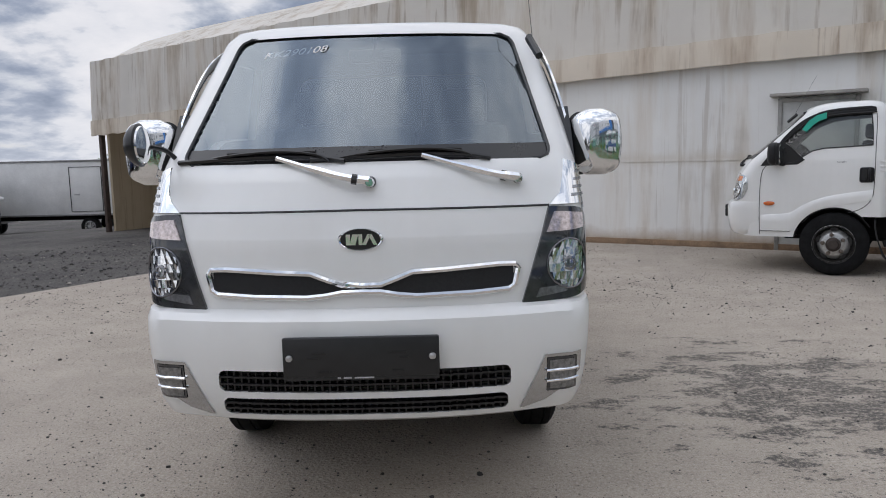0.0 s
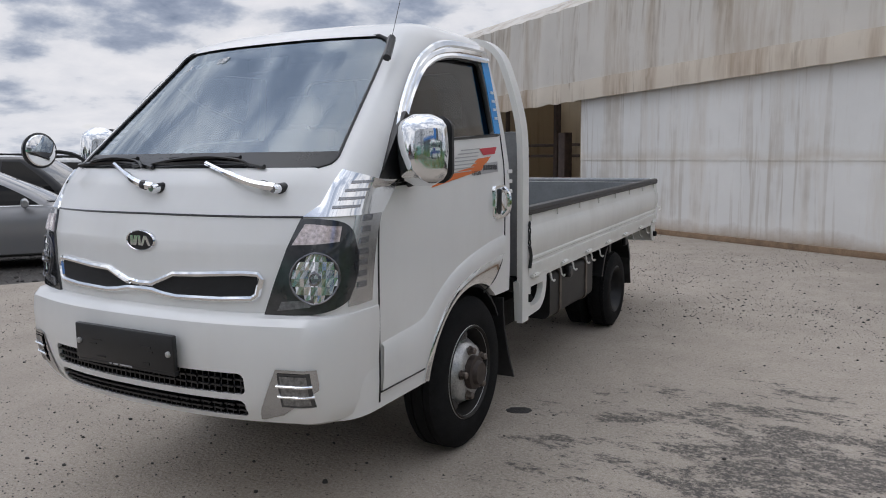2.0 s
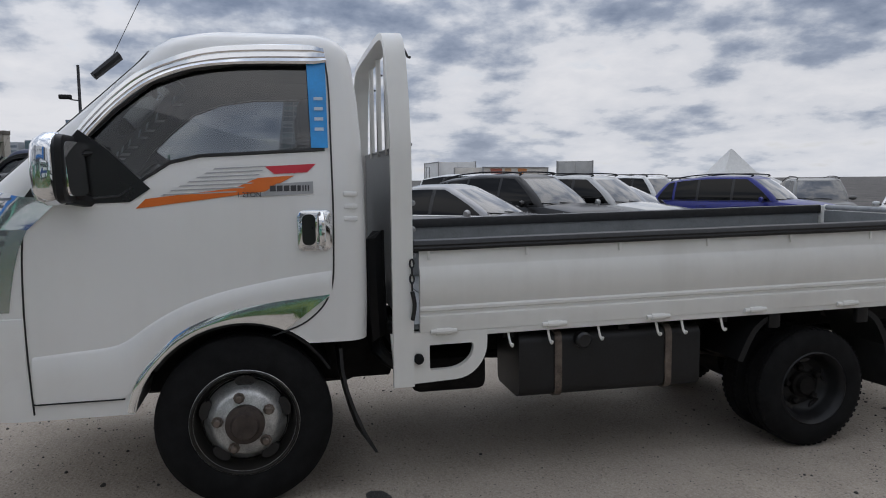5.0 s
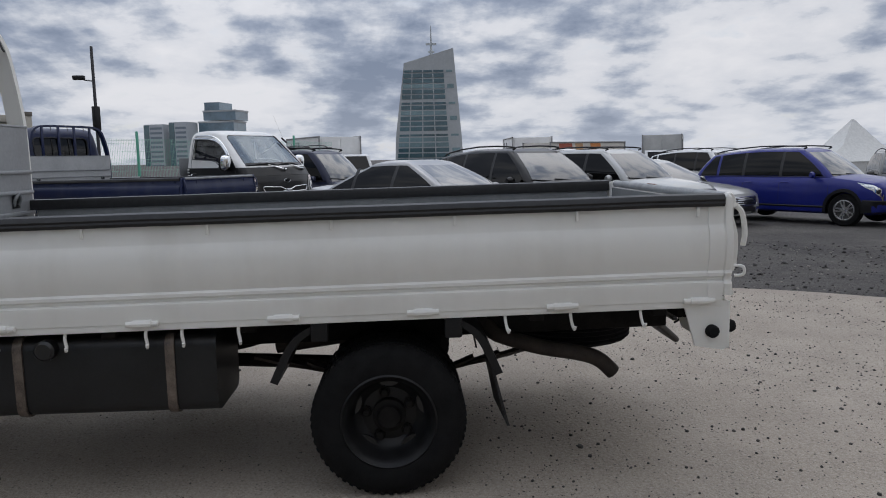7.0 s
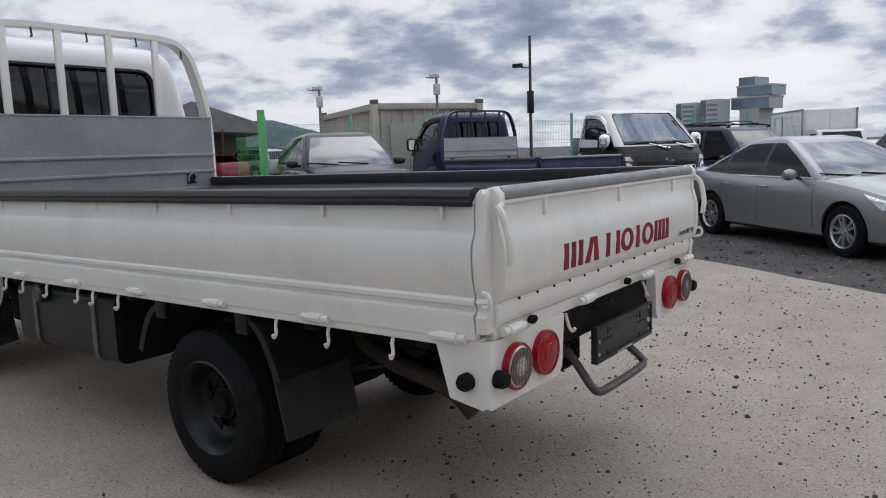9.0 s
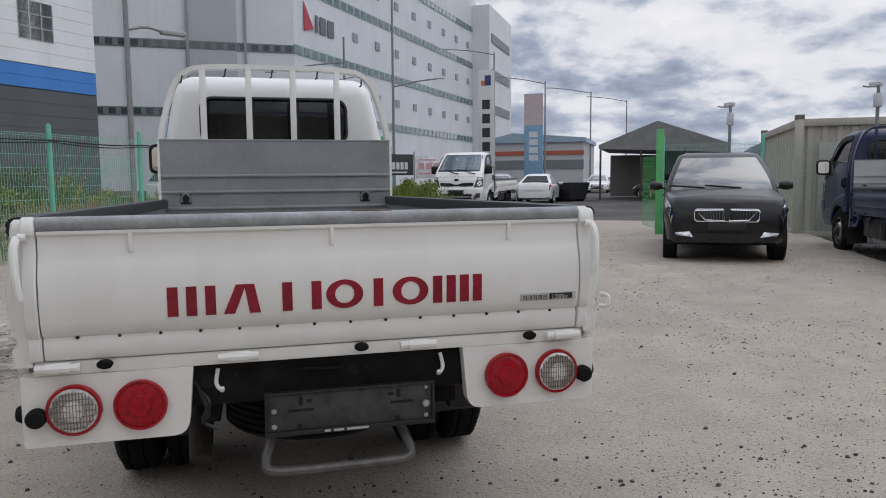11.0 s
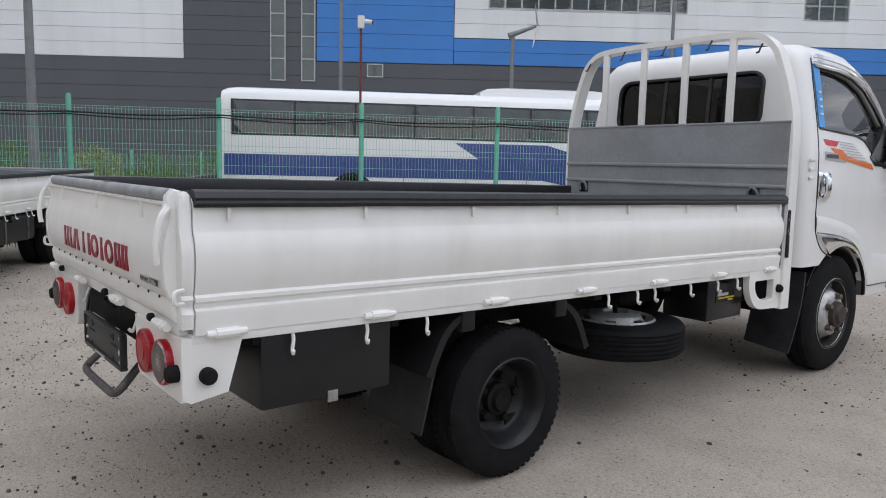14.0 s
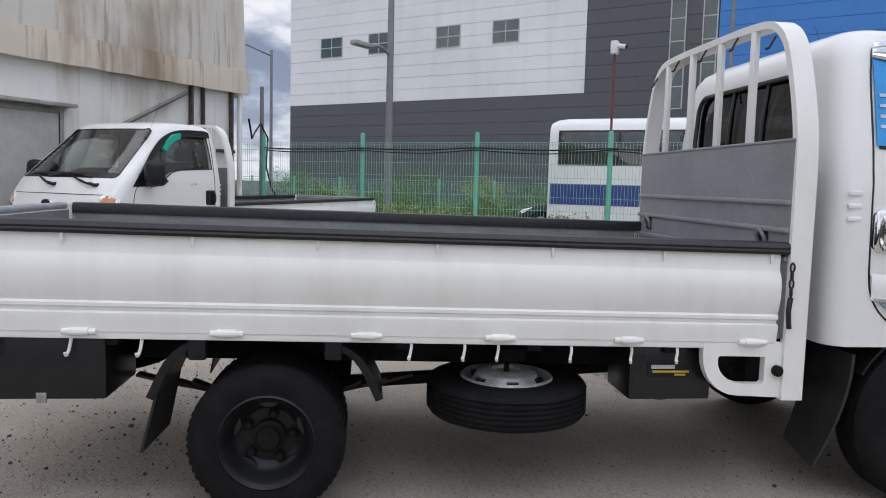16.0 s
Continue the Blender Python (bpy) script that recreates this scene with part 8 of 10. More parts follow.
BOXY = dict(L=4.5, W=1.80, ax=(0.78, 3.40), r=0.36, rim=0.21, zb=0.28, belt=1.10, roof=1.80, hood=[(0, 0.66), (0.05, 0.90), (0.15, 1.0), (0.7, 1.06), (1.15, 1.10), (2.6, 1.10), (4.3, 1.11), (4.45, 1.10), (4.48, 1.0), (4.5, 0.66)],
            gf=(1.10, 1.62), gr=(4.46, 4.32), gw=(0.85, 0.70), pillars=[2.25, 3.15, 3.95], clad=True, rails=True)
VAN = dict(L=4.9, W=1.88, ax=(0.85, 3.75), r=0.34, rim=0.20, zb=0.25, belt=1.12, roof=1.93, hood=[(0, 0.66), (0.05, 0.92), (0.15, 1.02), (0.6, 1.12), (0.95, 1.16), (2.6, 1.12), (4.7, 1.13), (4.84, 1.12), (4.88, 1.0), (4.9, 0.66)],
           gf=(0.75, 1.55), gr=(4.86, 4.72), gw=(0.89, 0.76), pillars=[2.1, 3.3], clad=False, rails=False)


def car(name, label, category, spec, mat, m, grille="bars", low=None, group="cars parked on the lot"):
    """A parked car: lofted body with carved arches, a glazed cabin, wheels, lamps and trim."""
    S = spec
    L, W2, zb = S["L"], S["W"] / 2, S["zb"]
    root = thing(name, label, category, group, m=m)
    py = [0, 0.04, 0.15, 0.4, 0.9, L * 0.5, L - 0.8, L - 0.25, L - 0.06, L]
    pw = [0.80, 0.88, 0.945, 0.985, 1.0, 1.0, 0.985, 0.95, 0.89, 0.82]
    hy, hz = [a for a, b in S["hood"]], [b for a, b in S["hood"]]
    nose_b = lambda y: zb + 0.06 * max(0, 1 - y / 0.3) + 0.10 * max(0, 1 - (L - y) / 0.4)

    def prof(y):
        w = W2 * float(np.interp(y, py, pw))
        zt = float(np.interp(y, hy, hz))
        b = nose_b(y)
        h = zt - b
        return [(0, b), (w * 0.86, b), (w * 0.965, b + 0.05), (w * 0.985, b + 0.30 * h), (w, b + 0.52 * h), (w * 0.998, b + 0.70 * h), (w * 0.975, b + 0.86 * h), (w * 0.93, b + 0.95 * h), (w * 0.84, b + 0.99 * h), (w * 0.45, b + h + 0.018), (0, b + h + 0.025)]

    def bend(p):
        k = max(0.0, 1 - p[1] / 0.9) * 0.16 - max(0.0, 1 - (L - p[1]) / 0.6) * 0.12
        return Vector((p[0], p[1] + k * (p[0] / W2) ** 2, p[2]))

    def bx(y, z):
        q = prof(y)[1:8]
        return float(np.interp(z, [b for a, b in q], [a for a, b in q]))

    ys = sorted(set([0, 0.02, 0.05, 0.1, 0.18, 0.3, 0.45] + list(np.linspace(0.6, L - 0.45, 22)) + [L - 0.3, L - 0.18, L - 0.1, L - 0.05, L - 0.02, L]))
    bm = bmesh.new()
    rings = []
    for y in ys:
        q = prof(y)
        rings.append([bend((x, y, z)) for x, z in q] + [bend((-x, y, z)) for x, z in q[::-1][1:-1]])
    ring_faces(bm, rings)
    me = mesh_of("body", bm, mat)
    cuts = []
    for ay in S["ax"]:
        for s in (1, -1):
            c = bmesh.new()
            lathe(c, [(S["r"] + 0.05, W2 - 0.30), (S["r"] + 0.05, W2 + 0.2)], "x", (0, ay, S["r"]), 28)
            if s < 0:
                bmesh.ops.scale(c, vec=(-1, 1, 1), verts=c.verts)
            cuts.append(c)
    body = link("body", carve(me, cuts), root)
    wx = W2 - 0.115
    for ay in S["ax"]:
        for s in (1, -1):
            put_wheel(root, s * wx, ay, S["r"], 0.21, S["rim"], s)
            bm = bmesh.new()
            rings = []
            for k in range(15):
                a = radians(-12 + 204 * k / 14)
                rings.append([(s * x, ay + r * math.cos(a), S["r"] + r * math.sin(a)) for x, r in ((W2 - 0.28, S["r"] + 0.044), (W2 - 0.035, S["r"] + 0.044), (W2 - 0.035, S["r"] + 0.049), (W2 - 0.28, S["r"] + 0.049))])
            ring_faces(bm, rings)
            part("wheel_well", bm, BLACK, root)
            if S["clad"]:
                bm = bmesh.new()
                rings = []
                for k in range(15):
                    a = radians(-8 + 196 * k / 14)
                    rr = []
                    for dx, r in ((-0.02, S["r"] + 0.047), (0.014, S["r"] + 0.047), (0.012, S["r"] + 0.115), (-0.006, S["r"] + 0.12)):
                        yy, zz_ = ay + r * math.cos(a), S["r"] + r * math.sin(a)
                        p = bend((bx(yy, max(zz_, zb + 0.06)) + dx, yy, zz_))
                        rr.append((s * p.x, p.y, p.z))
                    rings.append(rr)
                ring_faces(bm, rings)
                part("arch_cladding", bm, BLACK, root)
    # cabin
    z0, z1 = S["belt"] - 0.06, S["roof"]
    tz = lambda z: min(max((z - z0) / (z1 - 0.06 - z0), 0), 1)
    gf = lambda z: S["gf"][0] + (S["gf"][1] - S["gf"][0]) * (tz(z) + 0.10 * math.sin(math.pi * tz(z)) * -1) + max(0, z - z1 + 0.05) * 5
    gr = lambda z: S["gr"][0] + (S["gr"][1] - S["gr"][0]) * (tz(z) ** 1.25) - max(0, z - z1 + 0.05) * 5
    gw = lambda z: S["gw"][0] + (S["gw"][1] - S["gw"][0]) * (tz(z) ** 1.5) - max(0, z - z1 + 0.045) * 3.2
    rx, ry, rr_, cc = 0.075, 0.11, 0.10, 0.09
    zs_ = list(np.linspace(z0, z1 - 0.06, 10)) + [z1 - 0.04, z1 - 0.025, z1 - 0.012, z1]
    bm = bmesh.new()
    ring_faces(bm, [plan_ring(gf(z), cc, gw(z), rx, ry, gr(z), rr_, z, 8, 5) for z in zs_])
    cabin = part("cabin", bm, mat, root)
    lo_, hi_ = S["belt"] + 0.025, S["roof"] - 0.085
    zw = [lo_ + (hi_ - lo_) * k / 8 for k in range(9)]
    bm = bmesh.new()
    rows_sheet(bm, [lo_ - 0.03 + (hi_ + 0.035 - lo_) * k / 8 for k in range(9)], lambda z: -gw(z) + rx + 0.01, lambda z: gw(z) - rx - 0.01, lambda x, z: (x, gf(z) + cc * (abs(x) / (gw(z) - rx)) ** 2.5 - 0.005, z), 12)
    part("windscreen", bm, CARSCREEN, root)
    bm = bmesh.new()
    rows_sheet(bm, [lo_ + 0.02 + (hi_ - lo_ - 0.02) * k / 8 for k in range(9)], lambda z: -gw(z) + rr_ + 0.02, lambda z: gw(z) - rr_ - 0.02, lambda x, z: (x, gr(z) + 0.005, z), 8)
    part("rear_window", bm, CARGLASS, root)
    cutsy = [None] + S["pillars"] + [None]
    for s in (1, -1):
        for a, b in zip(cutsy, cutsy[1:]):
            fl = lambda z: max(gf(z) + cc + ry + 0.05, (a + 0.035) if a else -9)
            fr_ = lambda z: min(gr(z) - rr_ - 0.05, (b - 0.035) if b else 99)
            if fr_(lo_) - fl(lo_) < 0.12:
                continue
            bm = bmesh.new()
            rows_sheet(bm, zw, fl, lambda z: max(fr_(z), fl(z) + 0.004), lambda y, z: (s * (gw(z) + 0.004), y, z), 6)
            part("side_window", bm, CARGLASS, root)
        for a in S["pillars"][:2]:
            bm = bmesh.new()
            rows_sheet(bm, zw, lambda z: a - 0.035, lambda z: a + 0.035, lambda y, z: (s * (gw(z) + 0.003), y, z), 2)
            part("door_pillar", bm, SATIN, root)
        # waist line, door seams, handles
        bm = bmesh.new()
        tube(bm, [(s * (gw(lo_) + 0.004), y, lo_ - 0.012) for y in np.linspace(gf(lo_) + cc + ry, gr(lo_) - rr_, 10)], 0.007, 5)
        part("waist_strip", bm, SATIN if S["clad"] else CHROME, root)
        for a in (S["pillars"][0] - 1.12, S["pillars"][0], S["pillars"][1] - 0.03):
            bm = bmesh.new()
            zz_ = [z for z in np.linspace(zb + 0.12, S["belt"] - 0.05, 7)]
            tube(bm, [(s * (bx(a, z) + 0.0005), a + (0.10 * max(0, 0.55 - z) if a == S["pillars"][1] - 0.03 else 0), z) for z in zz_], 0.004, 4)
            part("door_seam", bm, SATIN, root)
        for a in (S["pillars"][0] - 0.12, S["pillars"][1] - 0.16):
            bm = bmesh.new()
            z = S["belt"] - 0.115
            tube(bm, smooth_line([(s * bx(a, z), a - 0.10, z), (s * (bx(a, z) + 0.028), a - 0.07, z), (s * (bx(a, z) + 0.028), a + 0.05, z), (s * bx(a, z), a + 0.08, z)], 3), 0.012, 6)
            part("door_handle", bm, mat, root)
        bm = bmesh.new()
        my = gf(lo_) + cc + ry + 0.22
        rings = []
        for k in range(7):
            t = k / 6
            g = 0.45 + 0.55 * math.sin(math.pi * (0.12 + 0.76 * t))
            rings.append([(s * (W2 + 0.02 + 0.20 * t), my + 0.06 * g * math.cos(q) - 0.03 * t, S["belt"] + 0.06 + 0.075 * g * math.sin(q)) for q in [math.tau * i / 12 for i in range(12)]])
        ring_faces(bm, rings)
        mir = part("door_mirror", bm, low if low else mat, root)
        bm = bmesh.new()
        tube(bm, [(s * (W2 - 0.07), my + 0.02, S["belt"] + 0.0), (s * (W2 + 0.04), my, S["belt"] + 0.03)], 0.02, 6)
        part("mirror_arm", bm, BLACK, mir)
        # headlamp wrapping the corner
        zt = lambda y: float(np.interp(y, hy, hz))
        bm = bmesh.new()
        n_ = 12
        vs_ = []
        for i in range(5):
            q = i / 4
            row = []
            for k in range(n_ + 1):
                y = 0.028 + (0.42 + 0.16 * q) * k / n_
                top = float(np.interp(y, hy, hz)) - 0.065
                bot = top - 0.15 + 0.10 * (k / n_) ** 1.5
                z = bot + (top - bot) * q
                p = bend((bx(y, z) + 0.007, y, z))
                row.append(bm.verts.new((s * p.x, p.y, p.z)))
            vs_.append(row)
        for r0, r1 in zip(vs_, vs_[1:]):
            for k in range(n_):
                bm.faces.new((r0[k], r0[k + 1], r1[k + 1], r1[k]))
        hl = part("headlamp", bm, HEADLENS, root, "clear headlamp")
        bm = bmesh.new()
        yb, zc = 0.10, float(np.interp(0.10, hy, hz)) - 0.135
        p = bend((bx(yb, zc) + 0.004, yb, zc))
        lathe(bm, [(0.05, -0.01), (0.05, 0.008), (0.035, 0.014), (0.0, 0.016)], "y", (0, 0, 0), 16)
        bmesh.ops.transform(bm, matrix=Matrix.Translation((s * p.x, p.y, p.z)) @ Matrix.Rotation(radians(180 + s * 35), 4, "Z"), verts=bm.verts)
        part("projector", bm, LAMPBLACK, hl)
        # tail lamp
        bm = bmesh.new()
        vs_ = []
        for i in range(4):
            q = i / 3
            row = []
            for k in range(8):
                y = L - 0.03 - 0.26 * k / 7
                top = float(np.interp(y, hy, hz)) - 0.07
                z = top - 0.16 + 0.05 * k / 7 + (0.16 - 0.05 * k / 7) * q
                p = bend((bx(y, z) + 0.006, y, z))
                row.append(bm.verts.new((s * p.x, p.y, p.z)))
            vs_.append(row)
        for r0, r1 in zip(vs_, vs_[1:]):
            for k in range(7):
                bm.faces.new((r0[k], r0[k + 1], r1[k + 1], r1[k]))
        part("tail_lamp", bm, RED, root, "red tail lamp")
        # fog lamp
        bm = bmesh.new()
        zc = zb + 0.17
        p = bend((W2 * 0.66, 0.0, zc))
        ring_faces(bm, [[(s * (p.x + dx * f), p.y + 0.04 * dx / 0.2 - g, zc + dz * f) for dx, dz in ((-0.13, -0.035), (0.11, -0.015), (0.13, 0.03), (-0.08, 0.05))] for f, g in ((1.0, -0.03), (1.0, 0.006), (0.85, 0.010))])
        part("fog_lamp", bm, HEADLENS if not S["clad"] else BLACK, root)
        if S["rails"]:
            bm = bmesh.new()
            xr = S["gw"][1] - 0.07
            tube(bm, smooth_line([(s * xr, S["gf"][1] + 0.15, z1 - 0.015), (s * xr, S["gf"][1] + 0.25, z1 + 0.04), (s * xr, S["gr"][1] - 0.3, z1 + 0.04), (s * xr, S["gr"][1] - 0.15, z1 - 0.01)], 4), 0.016, 6)
            part("roof_rail", bm, BLACK, root)
    # nose: grille, lower inlet, plate holder
    ztop = float(np.interp(0.04, hy, hz)) - 0.03
    gw_ = W2 * 0.50
    bm = bmesh.new()
    ring_faces(bm, [[tuple(bend((x, 0.0, z)) + Vector((0, d + (z - 0.58) * 0.10, 0))) for x, z in rounded(-gw_, gw_, ztop - 0.17, ztop + 0.01, 0.05)] for d in (0.05, -0.014)])
    gr_ = part("grille", bm, SATIN, root, "black front grille")
    if grille == "bars":
        for k in range(4):
            z = ztop - 0.145 + 0.042 * k
            bm = bmesh.new()
            tube(bm, [tuple(bend((x, 0.0, z)) + Vector((0, -0.016 + (z - 0.58) * 0.10, 0))) for x in np.linspace(-gw_ * 0.92, gw_ * 0.92, 9)], 0.009, 6)
            part("grille_bar", bm, CHROME, gr_)
    elif grille == "upright":
        for h in (1, -1):
            cell = [(h * 0.03, ztop - 0.155), (h * gw_ * 0.66, ztop - 0.150), (h * gw_ * 0.95, ztop - 0.01), (h * 0.055, ztop - 0.0)]
            bm = bmesh.new()
            tube(bm, [tuple(bend((x, 0.0, z)) + Vector((0, -0.024 + (z - 0.58) * 0.10, 0))) for x, z in cell], 0.009, 6, closed=True)
            part("grille_half", bm, CHROME, gr_)
            for k in range(9):
                x = gw_ * (0.14 + 0.72 * k / 8)
                zl = ztop - 0.15 + max(0.0, x / gw_ - 0.66) * 0.48
                bm = bmesh.new()
                tube(bm, [tuple(bend((h * x, 0.0, z)) + Vector((0, -0.020 + (z - 0.58) * 0.10, 0))) for z in (zl, ztop - 0.008)], 0.006, 5)
                part("grille_bar", bm, MATS["lamp_dark_chrome"], gr_)
    bm = bmesh.new()
    tube(bm, [tuple(bend((x, 0.0, z)) + Vector((0, -0.012 + (z - 0.58) * 0.10, 0))) for x, z in rounded(-gw_, gw_, ztop - 0.17, ztop + 0.01, 0.05)], 0.012, 6, closed=True)
    part("grille_frame", bm, CHROME, gr_)
    bm = bmesh.new()
    ring_faces(bm, [[tuple(bend((x, 0.0, z)) + Vector((0, d, 0))) for x, z in rounded(-W2 * 0.55, W2 * 0.55, zb + 0.085, zb + 0.20, 0.04)] for d in (0.05, -0.004)])
    part("lower_inlet", bm, SATIN, root)
    bm = bmesh.new()
    box(bm, -0.26, 0.26, -0.03, -0.012, ztop - 0.29, ztop - 0.185, 0.005)
    part("plate_holder", bm, PLATEBLACK, root, "blank black plate holder")
    if S["clad"]:
        for s in (1, -1):
            bm = bmesh.new()
            rings = []
            for y in np.linspace(S["ax"][0] + S["r"] + 0.1, S["ax"][1] - S["r"] - 0.1, 8):
                rings.append([(s * (bx(y, z) + d), y, z) for z, d in ((zb + 0.01, -0.06), (zb + 0.02, 0.004), (zb + 0.16, 0.014), (zb + 0.18, 0.0))])
            ring_faces(bm, rings)
            part("sill_cladding", bm, BLACK, root)
        bm = bmesh.new()
        rings = []
        for z, d in ((zb + 0.04, -0.02), (zb + 0.06, 0.012), (zb + 0.30, 0.016), (zb + 0.33, 0.0)):
            line = []
            for y in (0.45, 0.30, 0.15, 0.05, 0.0):
                line.append((bx(y, z) + d, y - (d if y == 0 else 0)))
            full_ = [(x, y) for x, y in line] + [(-x, y) for x, y in line[::-1]]
            rings.append([tuple(bend((x, y - d * 0.5, z))) for x, y in full_])
        ring_faces(bm, rings, False)
        part("bumper_cladding", bm, BLACK if mat is not PALECAR else PALECAR, root)
    # the roof's crown: the whole cabin arches from screen to tail
    ym, yh = (S["gf"][0] + S["gr"][0]) / 2 - 0.12, (S["gr"][0] - S["gf"][0]) / 2
    for o in root.children:
        if o.name.split(".")[0] in ("cabin", "windscreen", "rear_window", "side_window", "door_pillar", "roof_rail"):
            for v in o.data.vertices:
                t_ = max(0.0, min(1.0, (v.co.z - z0) / (z1 - z0)))
                q_ = (v.co.y - ym) / yh
                v.co.z += t_ * (0.030 - 0.20 * q_ * q_ * t_ if q_ > 0 else 0.030 - 0.11 * q_ * q_ * t_)
    for k in (-1, 1):
        bm = bmesh.new()
        pts = [Vector(((0.30 if k > 0 else -0.25) - t * 0.55, 0, lo_ + 0.01 + 0.04 * t)) for t in np.linspace(0, 1, 6)]
        tube(bm, [(p.x, gf(p.z) + cc * min(1, abs(p.x) / (gw(p.z) - rx)) ** 2.5 - 0.02, p.z) for p in pts], 0.009, 5)
        part("wiper", bm, SATIN, root)
    return root


def on_lot(u, v, turn):
    return site_pose(u, v, lot_z(u) + dip(u, v), turn)


car("sedan", "silver four-door sedan with a barred chrome grille", "car", SEDAN, SILVERCAR, on_lot(-10.40, 2.28, 171))
car("crossover", "black crossover with silver roof rails and tinted glass", "car", SUV, BLACKCAR, on_lot(-12.8, 2.54, 155))
car("crossover", "pale silver family off-roader with dark tinted windows", "car", SUV, PALECAR, on_lot(-15.2, 3.79, 159))
car("sedan", "pale silver small sedan in the parked row", "car", SEDAN, PALECAR, on_lot(-17.2, 4.4, 158))
car("crossover", "blue off-roader with black lower cladding and roof rails", "car", SUV, BLUECAR, on_lot(-18.54, 7.55, 156), grille="frame")
car("off_roader", "black off-roader with an upright chrome grille by the gate", "car", {**BOXY, "roof": 1.70, "gf": (1.15, 1.95), "gw": (0.87, 0.66), "rails": False, "clad": False}, BLACKCAR, on_lot(-5.2, -4.4, 180), grille="upright")
rack_car = car("off_roader", "dark blue off-roader with a roof rack", "car", BOXY, NAVYCAR, on_lot(-14.1, -3.0, 188))
for s in (1, -1):
    bm = bmesh.new()
    tube(bm, [(s * 0.52, 1.9, 1.87), (s * 0.52, 3.9, 1.87)], 0.016, 6)
    part("rack_rail", bm, SATIN, rack_car)
for y in (2.0, 2.5, 3.0, 3.5, 3.85):
    bm = bmesh.new()
    tube(bm, smooth_line([(-0.52, y, 1.87), (-0.3, y, 1.92), (0.3, y, 1.92), (0.52, y, 1.87)], 3), 0.013, 6)
    part("rack_bar", bm, SATIN, rack_car)
far = "cars in the far rows"
car("van", "white passenger van in the second row", "van", VAN, WHITECAR, on_lot(-23.7, -5.2, 60), group=far)
car("van", "white van with a high roof", "van", VAN, WHITECAR, on_lot(-24.5, -2.2, 150), group=far)
car("off_roader", "white off-roader with black roof rails", "car", BOXY, WHITECAR, on_lot(-25.5, 4.2, 150), group=far)
car("sedan", "white sedan in the far row", "car", SEDAN, WHITECAR, on_lot(-21.2, -1.3, 150), group=far)
car("sedan", "pale silver sedan in the far row", "car", SEDAN, PALECAR, on_lot(-17.3, -2.0, 170), group=far)
car("crossover", "dusty dark grey off-roader facing the yard", "car", BOXY, simple("grey_car", (0.14, 0.14, 0.135), 0.35, 0.3, 0.1, coat=0.7), on_lot(-24.0, 8.2, 95), group=far)
car("crossover", "white crossover behind the blue car", "car", SUV, WHITECAR, on_lot(-28.5, 5.5, 158), group=far)
car("sedan", "white sedan behind the blue car", "car", SEDAN, WHITECAR, on_lot(-31.0, 8.0, 158), group=far)
car("sedan", "silver sedan behind the mesh fence", "car", SEDAN, PALECAR, on_lot(-11.5, -13.0, 170), group=far)
car("sedan", "dark red sedan far behind the fence", "car", SEDAN, simple("red_car", (0.22, 0.012, 0.016), 0.3, 0.1, 0.1, coat=0.9), far_pose(-4.0, -36.0, -0.05, 20), group=far)
for k in range(6):
    car("sedan", "parked sedan in a far row behind the gate", "car", SEDAN if k % 2 else SUV, (WHITECAR, SILVERCAR, BLACKCAR)[k % 3], far_pose(-16.0 + 2.6 * k, -33.0 - 0.8 * k, -0.05, 8 * k), group=far)
car("sedan", "white sedan seen from behind past the gate", "car", SEDAN, WHITECAR, Matrix.Translation((-15.6, -29.5, -0.035)) @ pose(0, 0, 0, 0, 0, -30), group="")
car("sedan", "white sedan on the far verge", "car", SEDAN, WHITECAR, Matrix.Translation((-26.5, -45, -0.035)) @ pose(0, 0, 0, 0, 0, 150), group=far)
car("sedan", "dark car half hidden by the fence", "car", SEDAN, BLACKCAR, site_pose(16.2, 9.4, 0, 172), group="")

# clones of the flatbed truck in other colours
SWAP = {}


def sister(label, m, swap, drop):
    """Another truck of the same make, with other paint and fittings."""
    root = copy_thing(truck, m @ Matrix.Translation((0, -0.53, 0)))
    root["label"] = label
    gone = []
    for o in root.children_recursive:
        if o.name.split(".")[0] in drop:
            gone += [o, *o.children_recursive]
    for o in list(dict.fromkeys(gone)):
        bpy.data.objects.remove(o)
    for o in root.children_recursive:
        if o.type != "MESH" or not o.data.materials:
            continue
        a = o.data.materials[0].name
        nm = o.name.split(".")[0]
        b = swap.get(nm) or swap.get(a)
        if b is not None:
            key = (o.data.name, b.name)
            if key not in SWAP:
                SWAP[key] = o.data.copy()
                SWAP[key].materials[0] = b
            o.data = SWAP[key]
    return root


DROP = {"stock_number", "flash_sticker", "load_label", "letter_block", "battery_label", "rivet", "rear_spare_wheel", "maker_mark", "lamp_cable", "tape_patch"}
NAVYTRUCK = paint("navy_truck_paint", (0.012, 0.020, 0.065), dirt=0.05, rough=0.35, coat=0.25, spec=0.3)
shed_truck = sister("white flatbed truck with dark mirrors and amber lamps beside the shed", site_pose(-0.54, 9.00, 0, -90) @ Matrix.Diagonal((0.94, 0.94, 0.94, 1)),
                    {"chrome": BLACK, "tinted_glass": glass("clear_glass", (0.80, 0.84, 0.82), alpha=0.03, k=0.9), "windscreen_glass": glass("clear_screen", (0.74, 0.78, 0.77), alpha=0.06, k=1.0), "rear_window": glass("clear_glass", (0.80, 0.84, 0.82)), "headlamp": HEADLENS, "turn_signal": AMBER, "grille_surround": CHROME, "badge": CHROME}, DROP | {"arch_trim", "chain_latch", "round_mirror", "corner_trim", "fog_lamp", "protective_film"})
